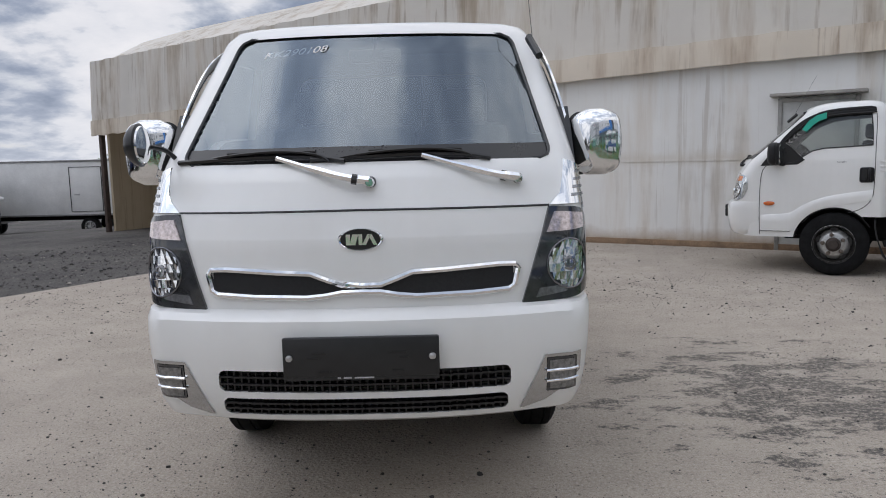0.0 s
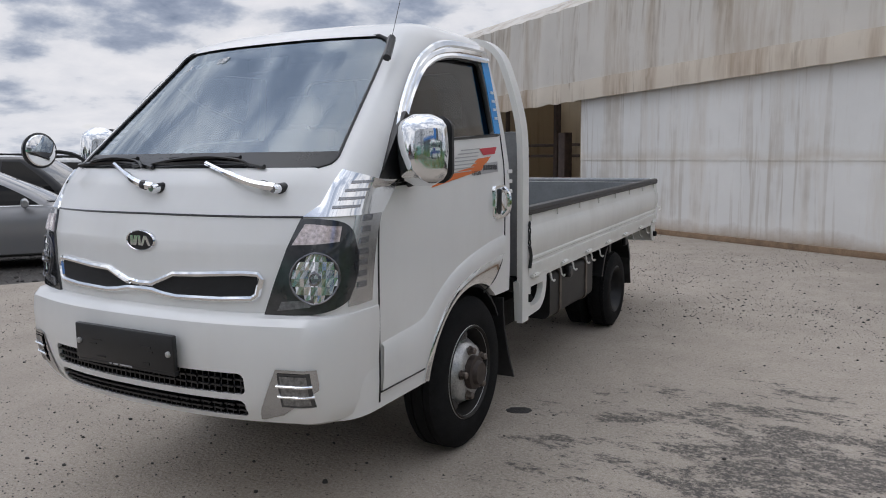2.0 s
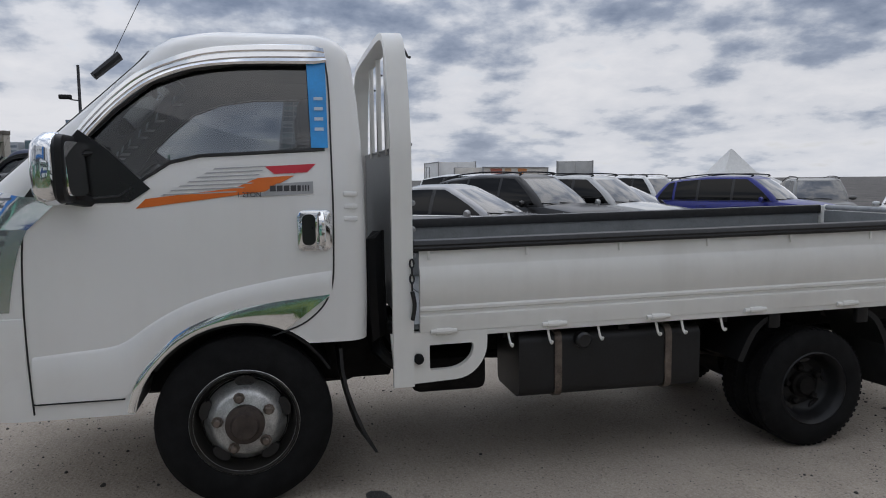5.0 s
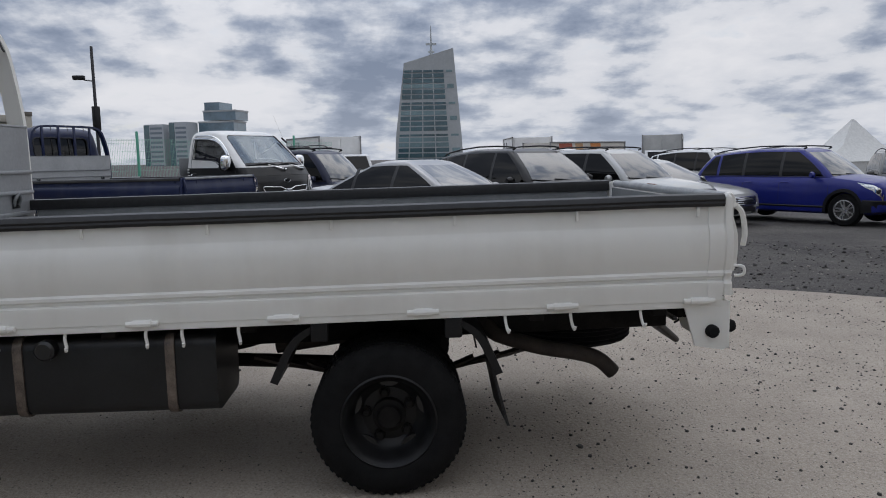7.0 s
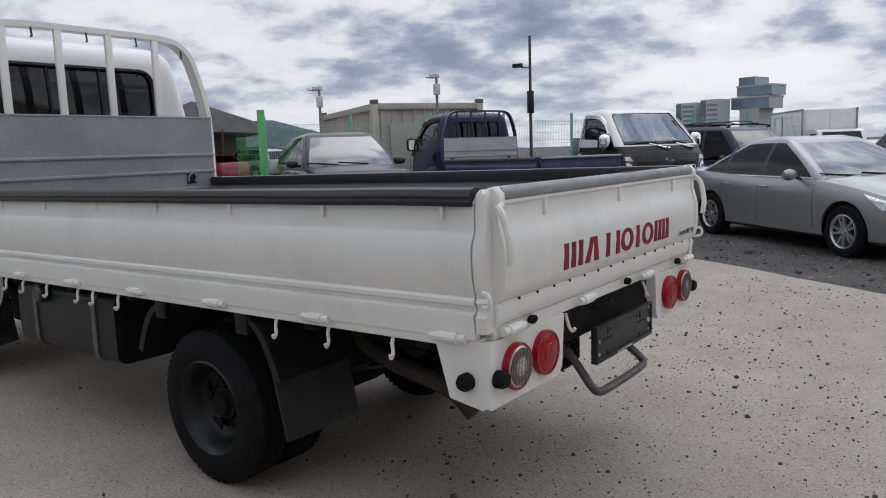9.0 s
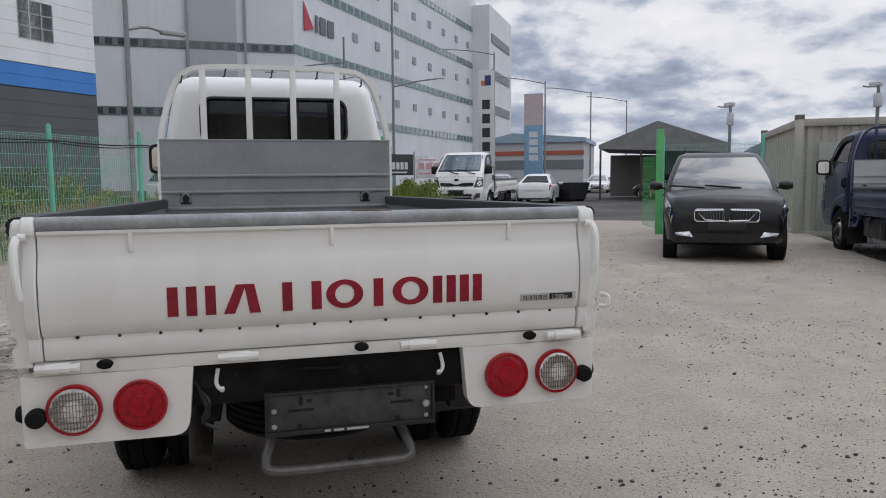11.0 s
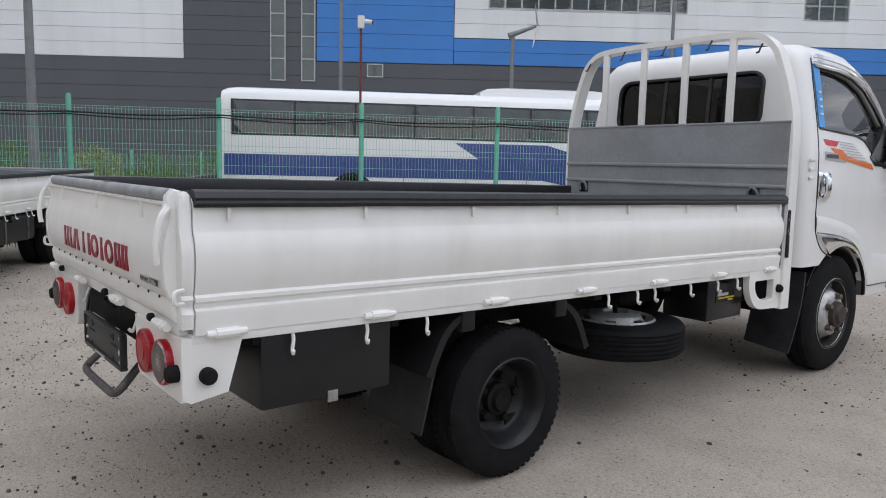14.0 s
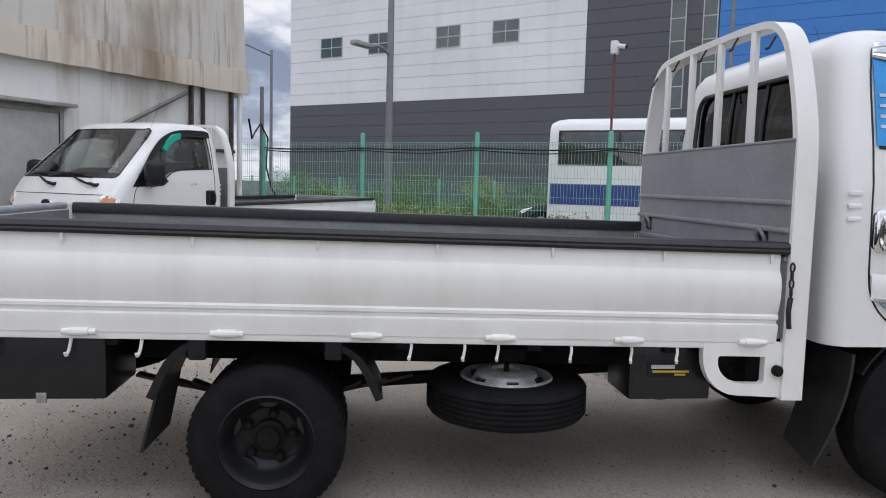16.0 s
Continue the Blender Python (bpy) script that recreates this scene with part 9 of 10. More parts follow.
for s in (1, -1):
    bm = bmesh.new()
    lathe(bm, [(0.066, 0.0), (0.062, s * 0.010), (0.045, s * 0.016), (0.0, s * 0.018)], "x", (0, 0, 0), 20)
    bmesh.ops.transform(bm, matrix=Matrix.Translation((s * 0.856, 1.116, 0.875)) @ Matrix.Diagonal((1, 1, 0.42, 1)), verts=bm.verts)
    part("side_marker", bm, simple("marker_amber", (0.62, 0.13, 0.02), 0.2, 0.0, 0.2, 30.0, coat=0.8), shed_truck, "amber side marker lamp")
bm = bmesh.new()
prism(bm, [(1.46, 1.775), (1.53, 1.875), (1.62, 1.94), (1.72, 1.965), (1.72, 1.895), (1.64, 1.87), (1.575, 1.82), (1.51, 1.745)], "x", 0.77, 0.822)
part("tape", bm, simple("green_tape", (0.02, 0.42, 0.30), 0.35, 0.0, 0.15, 12.0), shed_truck, "green tape on the window visor")
sister("dark blue flatbed truck with a blue guard frame", on_lot(-8.1, -8.6, 3),
       {"white_paint": NAVYTRUCK, "bed_white_paint": NAVYTRUCK, "chrome": BLACK, "headboard": simple("pale_headboard", (0.42, 0.43, 0.44), 0.45, 0.2, 0.15, 3.0)}, DROP | {"protective_film", "arch_trim", "round_mirror"})
two = sister("white cab truck with a black lower half", on_lot(-10.47, -3.1, 177), {"bumper": BLACKCAR, "door_handle": BLACKCAR}, DROP | {"protective_film", "arch_trim", "round_mirror", "guard_frame", "corner_trim"})
for o in two.children_recursive:
    if o.name.split(".")[0] == "cab":
        me = o.data.copy()
        me.materials.append(BLACKCAR)
        for p in me.polygons:
            if p.center.z < 1.40 and p.material_index == 0:
                p.material_index = 2
        o.data = me
gate_truck = sister("white small flatbed truck waiting outside the gate", Matrix.Translation((-6.95, -17.1, -0.035)) @ pose(0, 0, 0, 0, 0, 147) @ Matrix.Scale(1.08, 4), {"chrome": BLACK}, DROP | {"protective_film", "arch_trim", "round_mirror", "guard_frame", "corner_trim"})


def box_truck(label, m, L=3.6, W=1.9, z0=0.85, z1=2.5, mat=None, stripes=()):
    """A truck with a tall box body."""
    root = thing("box_truck", label, "truck", "box trucks on the lot", m=m)
    BOX = mat or simple("box_white", (0.70, 0.70, 0.69), 0.45, 0.1, 0.1, 2.0)
    bm = bmesh.new()
    box(bm, -W / 2, W / 2, 1.75, 1.75 + L, z0, z1, 0.02)
    cargo = part("cargo_box", bm, BOX, root)
    EDGE = simple("box_edge", (0.28, 0.28, 0.28), 0.4, 0.5, 0.2, 6.0)
    for x in (-W / 2, W / 2):
        for a, b in (((x, 1.75, z0), (x, 1.75, z1)), ((x, 1.75 + L, z0), (x, 1.75 + L, z1)), ((x, 1.75, z1), (x, 1.75 + L, z1)), ((x, 1.75, z0), (x, 1.75 + L, z0))):
            bm = bmesh.new()
            box(bm, min(a[0], b[0]) - 0.03, max(a[0], b[0]) + 0.03, min(a[1], b[1]) - 0.03, max(a[1], b[1]) + 0.03, min(a[2], b[2]) - 0.03, max(a[2], b[2]) + 0.03, 0.006)
            part("edge_rail", bm, EDGE, cargo)
    for y in (1.75 - 0.012, 1.75 + L + 0.012):
        for a, b in ((-W / 2 + 0.1, -0.02), (0.02, W / 2 - 0.1)):
            bm = bmesh.new()
            box(bm, a, b, y - 0.01, y + 0.01, z0 + 0.1, z1 - 0.1, 0.01)
            part("box_door", bm, BOX, cargo)
    for a, b, mt in stripes:
        for s in (1, -1):
            bm = bmesh.new()
            prism(bm, [(1.8 + a * L, z0 + 0.05), (1.8 + b * L, z0 + 0.05), (1.8 + b * L - 0.25, z1 - 0.05), (1.8 + a * L - 0.25, z1 - 0.05)], "x", s * W / 2, s * (W / 2 + 0.004))
            part("stripe", bm, mt, cargo)
    for s in (1, -1):
        y0, y1 = 1.75 + L * 0.60, 1.75 + L * 0.84
        bm = bmesh.new()
        box(bm, *sorted((s * (W / 2 - 0.01), s * (W / 2 + 0.012))), y0, y1, z0 + 0.12, z1 - 0.22, 0.006)
        sd = part("side_door", bm, BOX, cargo)
        bm = bmesh.new()
        tube(bm, [(s * (W / 2 + 0.008), y, z) for y, z in ((y0, z0 + 0.12), (y1, z0 + 0.12), (y1, z1 - 0.22), (y0, z1 - 0.22))], 0.02, 5, closed=True)
        part("door_seal", bm, SATIN, sd)
        bm = bmesh.new()
        box(bm, *sorted((s * (W / 2 + 0.01), s * (W / 2 + 0.035))), y0 + 0.12, y0 + 0.32, (z0 + z1) / 2 - 0.25, (z0 + z1) / 2 - 0.20, 0.005)
        part("door_latch", bm, STEEL, sd)
    bm = bmesh.new()
    ring_faces(bm, [[(x, y, z) for y, z in ((0.05, 0.45), (0.0, 0.95), (0.10, 1.25), (0.55, 1.88), (0.8, 1.96), (1.6, 1.96), (1.65, 1.85), (1.65, 0.45))] for x in (-0.83, -0.80, 0.80, 0.83)])
    part("cab", bm, WHITECAR, root)
    bm = bmesh.new()
    ring_faces(bm, [[(x, y, z) for x in (-0.68, 0.68)][::1] + [(x, y + 0.006, z) for x in (0.68, -0.68)] for y, z in ((0.085, 1.28), (0.51, 1.86))])
    part("windscreen", bm, CARGLASS, root)
    for s in (1, -1):
        bm = bmesh.new()
        prism(bm, [(0.45, 1.25), (1.35, 1.25), (1.35, 1.80), (0.72, 1.80)], "x", s * 0.828, s * 0.836)
        part("side_window", bm, CARGLASS, root)
        for y in (0.85, 1.75 + L * 0.72):
            put_wheel(root, s * 0.74, y, 0.33, 0.19, 0.20, s)
        bm = bmesh.new()
        box(bm, *sorted((s * 0.35, s * 0.43)), 0.6, 1.75 + L, 0.55, z0, 0.01)
        part("chassis_rail", bm, FRAME, root)
    return root


RIB = simple("stripe_red", (0.55, 0.02, 0.03), 0.4)
TANST = simple("stripe_tan", (0.50, 0.30, 0.16), 0.4)
box_truck("white box truck with a tall cargo box", on_lot(-26.4, -12.8, 150), 4.2, 2.0, 0.8, 2.75)
box_truck("white box truck in the far row", on_lot(-36, -8, 120), 4.6, 2.1, 0.8, 2.75)
box_truck("grey box truck in the far row", on_lot(-41, -2.7, 100), 5.0, 2.1, 0.8, 2.8, simple("box_grey", (0.42, 0.42, 0.41), 0.5, 0.1, 0.15, 2.0))
box_truck("box truck with red and tan slanted stripes", on_lot(-31, -7.6, 60), 4.6, 2.0, 0.8, 2.35, simple("box_cream", (0.55, 0.52, 0.47), 0.5, 0.0, 0.12, 2.0), ((0.15, 0.32, RIB), (0.36, 0.46, TANST), (0.56, 0.70, simple("stripe_orange", (0.6, 0.22, 0.06), 0.4))))
box_truck("white box truck with a door outline on the low ground", Matrix.Translation((-17.3, 24.2, -0.93)) @ pose(0, 0, 0, 0, 0, -90), 4.6, 1.8, 0.75, 2.62)

# ---- bus ----
def bus_():
    root = thing("coach", "white coach with a blue swoosh and dark windows", "bus", m=site_pose(14.35, -4.35, 0, 0))
    BUSW = paint("coach_white", (0.78, 0.79, 0.79), dirt=0.06, rough=0.3, coat=0.8)
    BUSB = paint("coach_blue", (0.022, 0.045, 0.22), dirt=0.04, rough=0.3, coat=0.8)
    BUSG = glass("coach_glass", (0.10, 0.14, 0.15), alpha=0.04)
    L = 11.7
    ring0 = [(-1.25, 0.35), (-1.27, 1.0), (-1.27, 1.7), (-1.24, 2.6), (-1.20, 2.92), (-1.10, 3.04), (-0.9, 3.11), (0, 3.15)]
    ring0 = ring0 + [(-x, z) for x, z in ring0[::-1][1:]]
    ys = [(0, 0.90, 0.93), (0.05, 0.945, 0.96), (0.2, 0.98, 0.985), (0.5, 1, 1), (6, 1, 1), (11.3, 1, 1), (11.55, 0.985, 0.99), (11.7, 0.95, 0.97)]
    bm = bmesh.new()
    ring_faces(bm, [[(x * fx, y + (0.55 * max(0, (z - 1.3) / 1.9) ** 1.5 * max(0, 1 - y / 1.2)), 0.35 + (z - 0.35) * fz) for x, z in ring0] for y, fx, fz in ys])
    body = part("body", bm, BUSW, root)
    sx = lambda z: float(np.interp(z, [0.35, 1.0, 1.7, 2.6, 2.95], [1.25, 1.27, 1.27, 1.24, 1.20]))
    for s in (-1, 1):
        bm = bmesh.new()
        prism(bm, [(0.45, 1.93), (11.45, 1.93), (11.45, 2.80), (0.75, 2.80)], "x", s * 1.225, s * 1.276)
        bmesh.ops.bisect_plane(bm, geom=bm.verts[:] + bm.edges[:] + bm.faces[:], plane_co=(0, 0, 2.6), plane_no=(0, 0, 1))
        for v in bm.verts:
            v.co.x = s * (sx(v.co.z) + (0.006 if abs(v.co.x) > 1.25 else -0.02))
        band = part("window_band", bm, SATIN, root)
        for k in range(7):
            a, b = 1.0 + 1.49 * k, 1.0 + 1.49 * (k + 1) - 0.05
            bm = bmesh.new()
            rows_sheet(bm, [1.97, 2.2, 2.6, 2.76], lambda z: a, lambda z: b, lambda y, z: (s * (sx(z) + 0.010), y, z), 2)
            part("pane", bm, BUSG, band)
            bm = bmesh.new()
            rows_sheet(bm, [2.50, 2.60, 2.74], lambda z: a + 0.06, lambda z: b - 0.06, lambda y, z: (s * (sx(z) + 0.0125), y, z), 2)
            part("curtain", bm, simple("curtain_grey", (0.10, 0.115, 0.12), 0.7, 0.0, 0.25, 3.0), band)
        for poly in ([(0.35, 0.55), (1.5, 0.55), (3.6, 0.95), (11.62, 0.95), (11.62, 1.47), (5.3, 1.47), (5.9, 1.86), (3.5, 1.86), (1.2, 1.22), (0.35, 1.12)],):
            bm = bmesh.new()
            prism(bm, poly, "x", s * 1.25, s * 1.2755)
            part("blue_swoosh", bm, BUSB, root, "blue painted swoosh")
        bm = bmesh.new()
        prism(bm, [(1.2, 0.50), (11.6, 0.50), (11.6, 0.53), (1.2, 0.53)], "x", s * 1.26, s * 1.2765)
        part("trim_strip", bm, simple("coach_grey", (0.35, 0.36, 0.38), 0.4), root)
        for y in (2.15, 8.5):
            bm = bmesh.new()
            lathe(bm, [(0.58, s * 1.1), (0.58, s * 1.278), (0.0, s * 1.278)], "x", (0, y, 0.48), 30)
            part("wheel_opening", bm, BLACK, root)
            g = (0.48, 0.28, 0.29)
            put_wheel(root, s * 1.15, y, *g, s)
        bm = bmesh.new()
        prism(bm, [(0.34, 1.32), (0.95, 1.36), (1.30, 1.93), (0.80, 2.80), (0.66, 2.72), (0.42, 2.0)], "x", s * 1.18, s * 1.2785)
        for v in bm.verts:
            v.co.x = s * (sx(v.co.z) * (0.975 if v.co.y < 0.5 else 1.0) + (0.008 if abs(v.co.x) > 1.25 else -0.03))
        part("driver_window", bm, SATIN, root)
        for y in (4.0, 5.6, 7.2, 10.2):
            bm = bmesh.new()
            box(bm, *sorted((s * 1.265, s * 1.278)), y, y + 0.012, 0.42, 1.46)
            part("locker_seam", bm, simple("seam_grey", (0.12, 0.12, 0.13), 0.5), root)
        bm = bmesh.new()
        tube(bm, smooth_line([(s * 1.1, 0.35, 2.95), (s * 1.3, 0.05, 2.75), (s * 1.32, 0.0, 2.2)], 5), 0.03, 6)
        box(bm, *sorted((s * 1.22, s * 1.42)), -0.06, 0.08, 1.85, 2.3, 0.04)
        part("mirror", bm, SATIN, root)
    bm = bmesh.new()
    rings = []
    for y, f in ((1.5, 0.4), (1.7, 0.85), (2.1, 1.0), (4.5, 1.0), (5.0, 0.85), (5.2, 0.5)):
        rings.append([(x * (0.6 + 0.4 * f), y, 3.12 + (z - 3.12) * f) for x, z in ((-0.95, 3.05), (-0.9, 3.28), (-0.7, 3.34), (0.7, 3.34), (0.9, 3.28), (0.95, 3.05))])
    ring_faces(bm, rings)
    part("roof_unit", bm, BUSW, root, "white rooftop cooling unit")
    bm = bmesh.new()
    rows_sheet(bm, [1.35, 1.7, 2.1, 2.5, 2.85], lambda z: -1.05, lambda z: 1.05, lambda x, z: (x, 0.55 * max(0, (z - 1.3) / 1.9) ** 1.5 - 0.012 + 0.02 * x * x, z), 8)
    part("windscreen", bm, BUSG, root)
    for s in (1, -1):
        bm = bmesh.new()
        box(bm, *sorted((s * 0.75, s * 1.12)), -0.02, 0.03, 0.75, 0.98, 0.02)
        part("headlamp", bm, HEADLENS, root)
        bm = bmesh.new()
        box(bm, *sorted((s * 0.95, s * 1.16)), 11.68, 11.72, 1.0, 1.5, 0.015)
        part("tail_lamp", bm, RED, root)


bus_()
# teal bus past the gate
def teal_bus():
    root = thing("city_bus", "teal and white city bus beyond the fence", "bus", m=Matrix.Translation((-6.3, -28.0, -0.035)) @ pose(0, 0, 0, 0, 0, -76) @ Matrix.Diagonal((1, 0.7, 1, 1)))
    TEAL = paint("teal_paint", (0.25, 0.46, 0.42), rough=0.35)
    bm = bmesh.new()
    sec = [(-1.2, 0.35), (-1.25, 1.0), (-1.22, 2.5), (-1.1, 2.85), (-0.9, 2.95), (0.9, 2.95), (1.1, 2.85), (1.22, 2.5), (1.25, 1.0), (1.2, 0.35)]
    ring_faces(bm, [[(x * f, y, z) for x, z in sec] for y, f in ((0, 0.93), (0.2, 1.0), (9.8, 1.0), (10, 0.95))])
    part("body", bm, TEAL, root)
    bm = bmesh.new()
    ring_faces(bm, [[(x * 0.9, y, 2.93 + (z - 2.95) * 2) for x, z in ((-1.1, 2.95), (-0.9, 3.03), (0.9, 3.03), (1.1, 2.95))] for y in (0.4, 9.6)])
    part("roof", bm, WHITECAR, root)
    for s in (1, -1):
        for k in range(7):
            bm = bmesh.new()
            prism(bm, [(0.5 + 1.32 * k, 1.45), (1.7 + 1.32 * k, 1.45), (1.7 + 1.32 * k, 2.45), (0.5 + 1.32 * k, 2.45)], "x", s * 1.21, s * 1.252)
            part("window", bm, simple("city_bus_window", (0.15, 0.25, 0.24), 0.15, 0.0, 0.3, 1.5, coat=0.6), root)
        for y in (2.2, 7.4):
            put_wheel(root, s * 1.14, y, 0.46, 0.26, 0.28, s)
    bm = bmesh.new()
    box(bm, -1.05, 1.05, -0.02, 0.05, 1.3, 2.6, 0.03)
    part("windscreen", bm, CARGLASS, root)


teal_bus()

# ---- container office and camera poles ----
def container():
    u0, u1, v0, v1, h = -10.2, -7.2, -16.9, -10.9, 2.6
    root = thing("container_office", "grey-beige corrugated steel container", "container", m=site_pose((u0 + u1) / 2, (v0 + v1) / 2, lot_z(-9), 0))
    CG = simple("container_beige", (0.42, 0.385, 0.335), 0.55, 0.1, 0.14, 1.2)
    X, Y = (u1 - u0) * 0.965 / 2, (v1 - v0) * 0.965 / 2

    def wave(n, d=0.035):
        out = []
        for k in range(n):
            for a, b in ((0.0, 0), (0.38, 0), (0.5, 1), (0.88, 1)):
                out.append(((k + a) / n, d * b))
        return out + [(1.0, 0)]
    for sgn in (1, -1):
        for axis in ("x", "y"):
            a, b = (Y, X) if axis == "x" else (X, Y)
            line = wave(int(a * 2 / 0.27))
            bm = bmesh.new()
            ring = []
            for z in (0.16, h - 0.12):
                row = []
                for t, d in line:
                    p = (-a + 2 * a * t, sgn * (b - 0.015 - d))
                    row.append((p[1], p[0], z) if axis == "x" else (p[0], p[1], z))
                ring.append(row)
            ring_faces(bm, ring, False)
            part("wall_panel", bm, CG, root, smooth=0)
    for sx in (1, -1):
        for sy in (1, -1):
            bm = bmesh.new()
            box(bm, sx * X - 0.08, sx * X + 0.08, sy * Y - 0.08, sy * Y + 0.08, 0.0, h, 0.01)
            part("corner_post", bm, CG, root)
            bm = bmesh.new()
            box(bm, sx * X - 0.09, sx * X + 0.09, sy * Y - 0.09, sy * Y + 0.09, h, h + 0.10, 0.01)
            part("corner_casting", bm, simple("casting", (0.16, 0.14, 0.12), 0.6, 0.3, 0.3), root)
        for z in (0.08, h - 0.07):
            bm = bmesh.new()
            box(bm, sx * X - 0.05, sx * X + 0.05, -Y, Y, z - 0.08, z + 0.08, 0.008)
            part("side_rail", bm, CG, root)
            bm = bmesh.new()
            box(bm, -X, X, sx * Y - 0.05, sx * Y + 0.05, z - 0.08, z + 0.08, 0.008)
            part("end_rail", bm, CG, root)
    bm = bmesh.new()
    box(bm, -X, X, -Y, Y, h - 0.06, h - 0.03)
    part("roof_sheet", bm, CG, root)
    bm = bmesh.new()
    box(bm, 0.2, 1.05, Y - 0.01, Y + 0.03, 0.15, 2.1, 0.008)
    part("door", bm, simple("container_door", (0.34, 0.32, 0.29), 0.5), root)


container()


def camera_pole(u, v, h, label, dark=False):
    root = thing("camera_pole", label, "pole", "camera poles", m=site_pose(u, v, lot_z(u)))
    PM = simple("pole_dark", (0.06, 0.06, 0.065), 0.5, 0.4) if dark else simple("pole_grey", (0.36, 0.37, 0.37), 0.45, 0.5)
    bm = bmesh.new()
    tube(bm, [(0, 0, 0), (0, 0, h)], [0.045, 0.032], 10)
    part("shaft", bm, PM, root)
    bm = bmesh.new()
    box(bm, -0.07, 0.07, -0.06, 0.06, h - (0.42 if not dark else 1.9), h - (0.16 if not dark else 1.35), 0.01)
    part("junction_box", bm, simple("box_pale", (0.55, 0.56, 0.56), 0.4) if not dark else BLACK, root)
    bm = bmesh.new()
    z = h if not dark else h - 0.75
    tube(bm, [(0, 0, z - 0.03), (0.18, -0.05, z - 0.02), (0.26, -0.07, z + 0.0)], 0.015, 6)
    part("arm", bm, PM, root)
    bm = bmesh.new()
    box(bm, -0.055, 0.055, -0.16, 0.10, -0.05, 0.05, 0.02, m=Matrix.Translation((0.28 if dark else 0.0, -0.08, z + 0.03)) @ Matrix.Rotation(radians(35), 4, "Z"))
    part("camera_housing", bm, simple("cam_white", (0.6, 0.61, 0.61), 0.35) if not dark else BLACK, root)
    return root


camera_pole(-11.03, -9.47, 4.2, "tall dark pole with a camera and speaker", True)
camera_pole(-8.4, -9.44, 3.1, "grey pole with a white camera box")
camera_pole(-5.7, -10.56, 2.85, "thin grey pole with a camera")

# ---- growth and ground litter ----
rnd = random.Random(11)


def leaf_mat(name, a, b):
    if name in MATS:
        return MATS[name]
    n = Nodes(name)
    r = n.t.nodes.new("ShaderNodeNewGeometry").outputs["Random Per Island"]
    n.set(color=n.mix(r, a, b), rough=0.65, spec=0.25)
    MATS[name] = n.m
    return n.m


STRAW = leaf_mat("dry_straw", (0.21, 0.155, 0.09), (0.44, 0.345, 0.215))
GREEN = leaf_mat("weed_green", (0.045, 0.10, 0.018), (0.14, 0.21, 0.045))
PINE = leaf_mat("conifer_green", (0.012, 0.03, 0.012), (0.035, 0.065, 0.022))


def sheet_mesh(name, verts, faces, mat):
    me = bpy.data.meshes.new(name)
    me.from_pydata(verts, [], faces)
    me.materials.append(mat)
    return me


def blades(name, label, category, mat, spots, h, width, zf=None):
    """Many bent blades, each a narrow strip of its own."""
    V, F = [], []
    for (x, y, hh) in spots:
        z = zf(x, y) if zf else 0.0
        a = rnd.uniform(0, math.tau)
        lean = rnd.uniform(0.1, 0.6) * hh
        d = Vector((math.cos(a), math.sin(a), 0))
        sd = Vector((-math.sin(a), math.cos(a), 0)) * width * rnd.uniform(0.6, 1.4)
        base = Vector((x, y, z - 0.01))
        k = len(V)
        for t in (0.0, 0.5, 1.0):
            c = base + d * lean * t * t + Vector((0, 0, hh * t * (1 - 0.15 * t)))
            w = sd * (1 - 0.85 * t)
            V += [tuple(c - w), tuple(c + w)]
        F += [(k, k + 1, k + 3, k + 2), (k + 2, k + 3, k + 5, k + 4)]
    o = new(name, sheet_mesh(name, V, F, mat))
    return tagged(o, label, category, kind="stuff")


def clump_spots(lines, n, h):
    out = []
    for _ in range(n):
        (u0, v0), (u1, v1), spread = rnd.choice(lines)
        t = rnd.random()
        g = noise.noise(Vector((u0 + t * 6.0, v0 + t * 9.0, 2.0)))
        if g < -0.15 and rnd.random() < 0.7:
            continue
        p = site(u0 + (u1 - u0) * t + rnd.gauss(0, spread), v0 + (v1 - v0) * t + rnd.gauss(0, spread))
        out.append((p.x, p.y, h * rnd.uniform(0.35, 1.2) * (0.7 + 0.6 * max(0, g + 0.3))))
    return out


blades("dry_weeds", "dry straw-coloured weeds along the mesh fence", "weeds", STRAW, clump_spots([((9.6, -5.0), (8.8, -10.6), 0.35), ((8.7, -11.4), (4.6, -14.2), 0.40)], 8500, 0.75), 0.75, 0.006)
blades("tall_straw", "tall tangled dry weeds behind the gate leaf", "weeds", STRAW, clump_spots([((9.0, -10.6), (4.9, -13.6), 0.35), ((9.3, -5.5), (9.0, -10.6), 0.3)], 9000, 1.0), 1.0, 0.008)
blades("bush_grass", "tall green grass in the roadside bush", "grass", leaf_mat("weed_yellow_green", (0.13, 0.20, 0.04), (0.32, 0.35, 0.10)), [(-4.75 + rnd.gauss(0, 0.5), -15.5 + rnd.gauss(0, 0.45), rnd.uniform(0.6, 1.35)) for _ in range(2600)], 0.9, 0.014, lambda x, y: -0.035)
blades("green_weeds", "green weeds growing through the fence", "weeds", GREEN, clump_spots([((9.4, -6.0), (9.0, -11.5), 0.4), ((8.4, -11.8), (5.0, -14.6), 0.5), ((5.8, 5.0), (6.2, 11.5), 0.5), ((8.5, 11.6), (8.5, 6.0), 0.7), ((9.8, 14.0), (11.5, 9.0), 0.8)], 9000, 0.5), 0.5, 0.011)
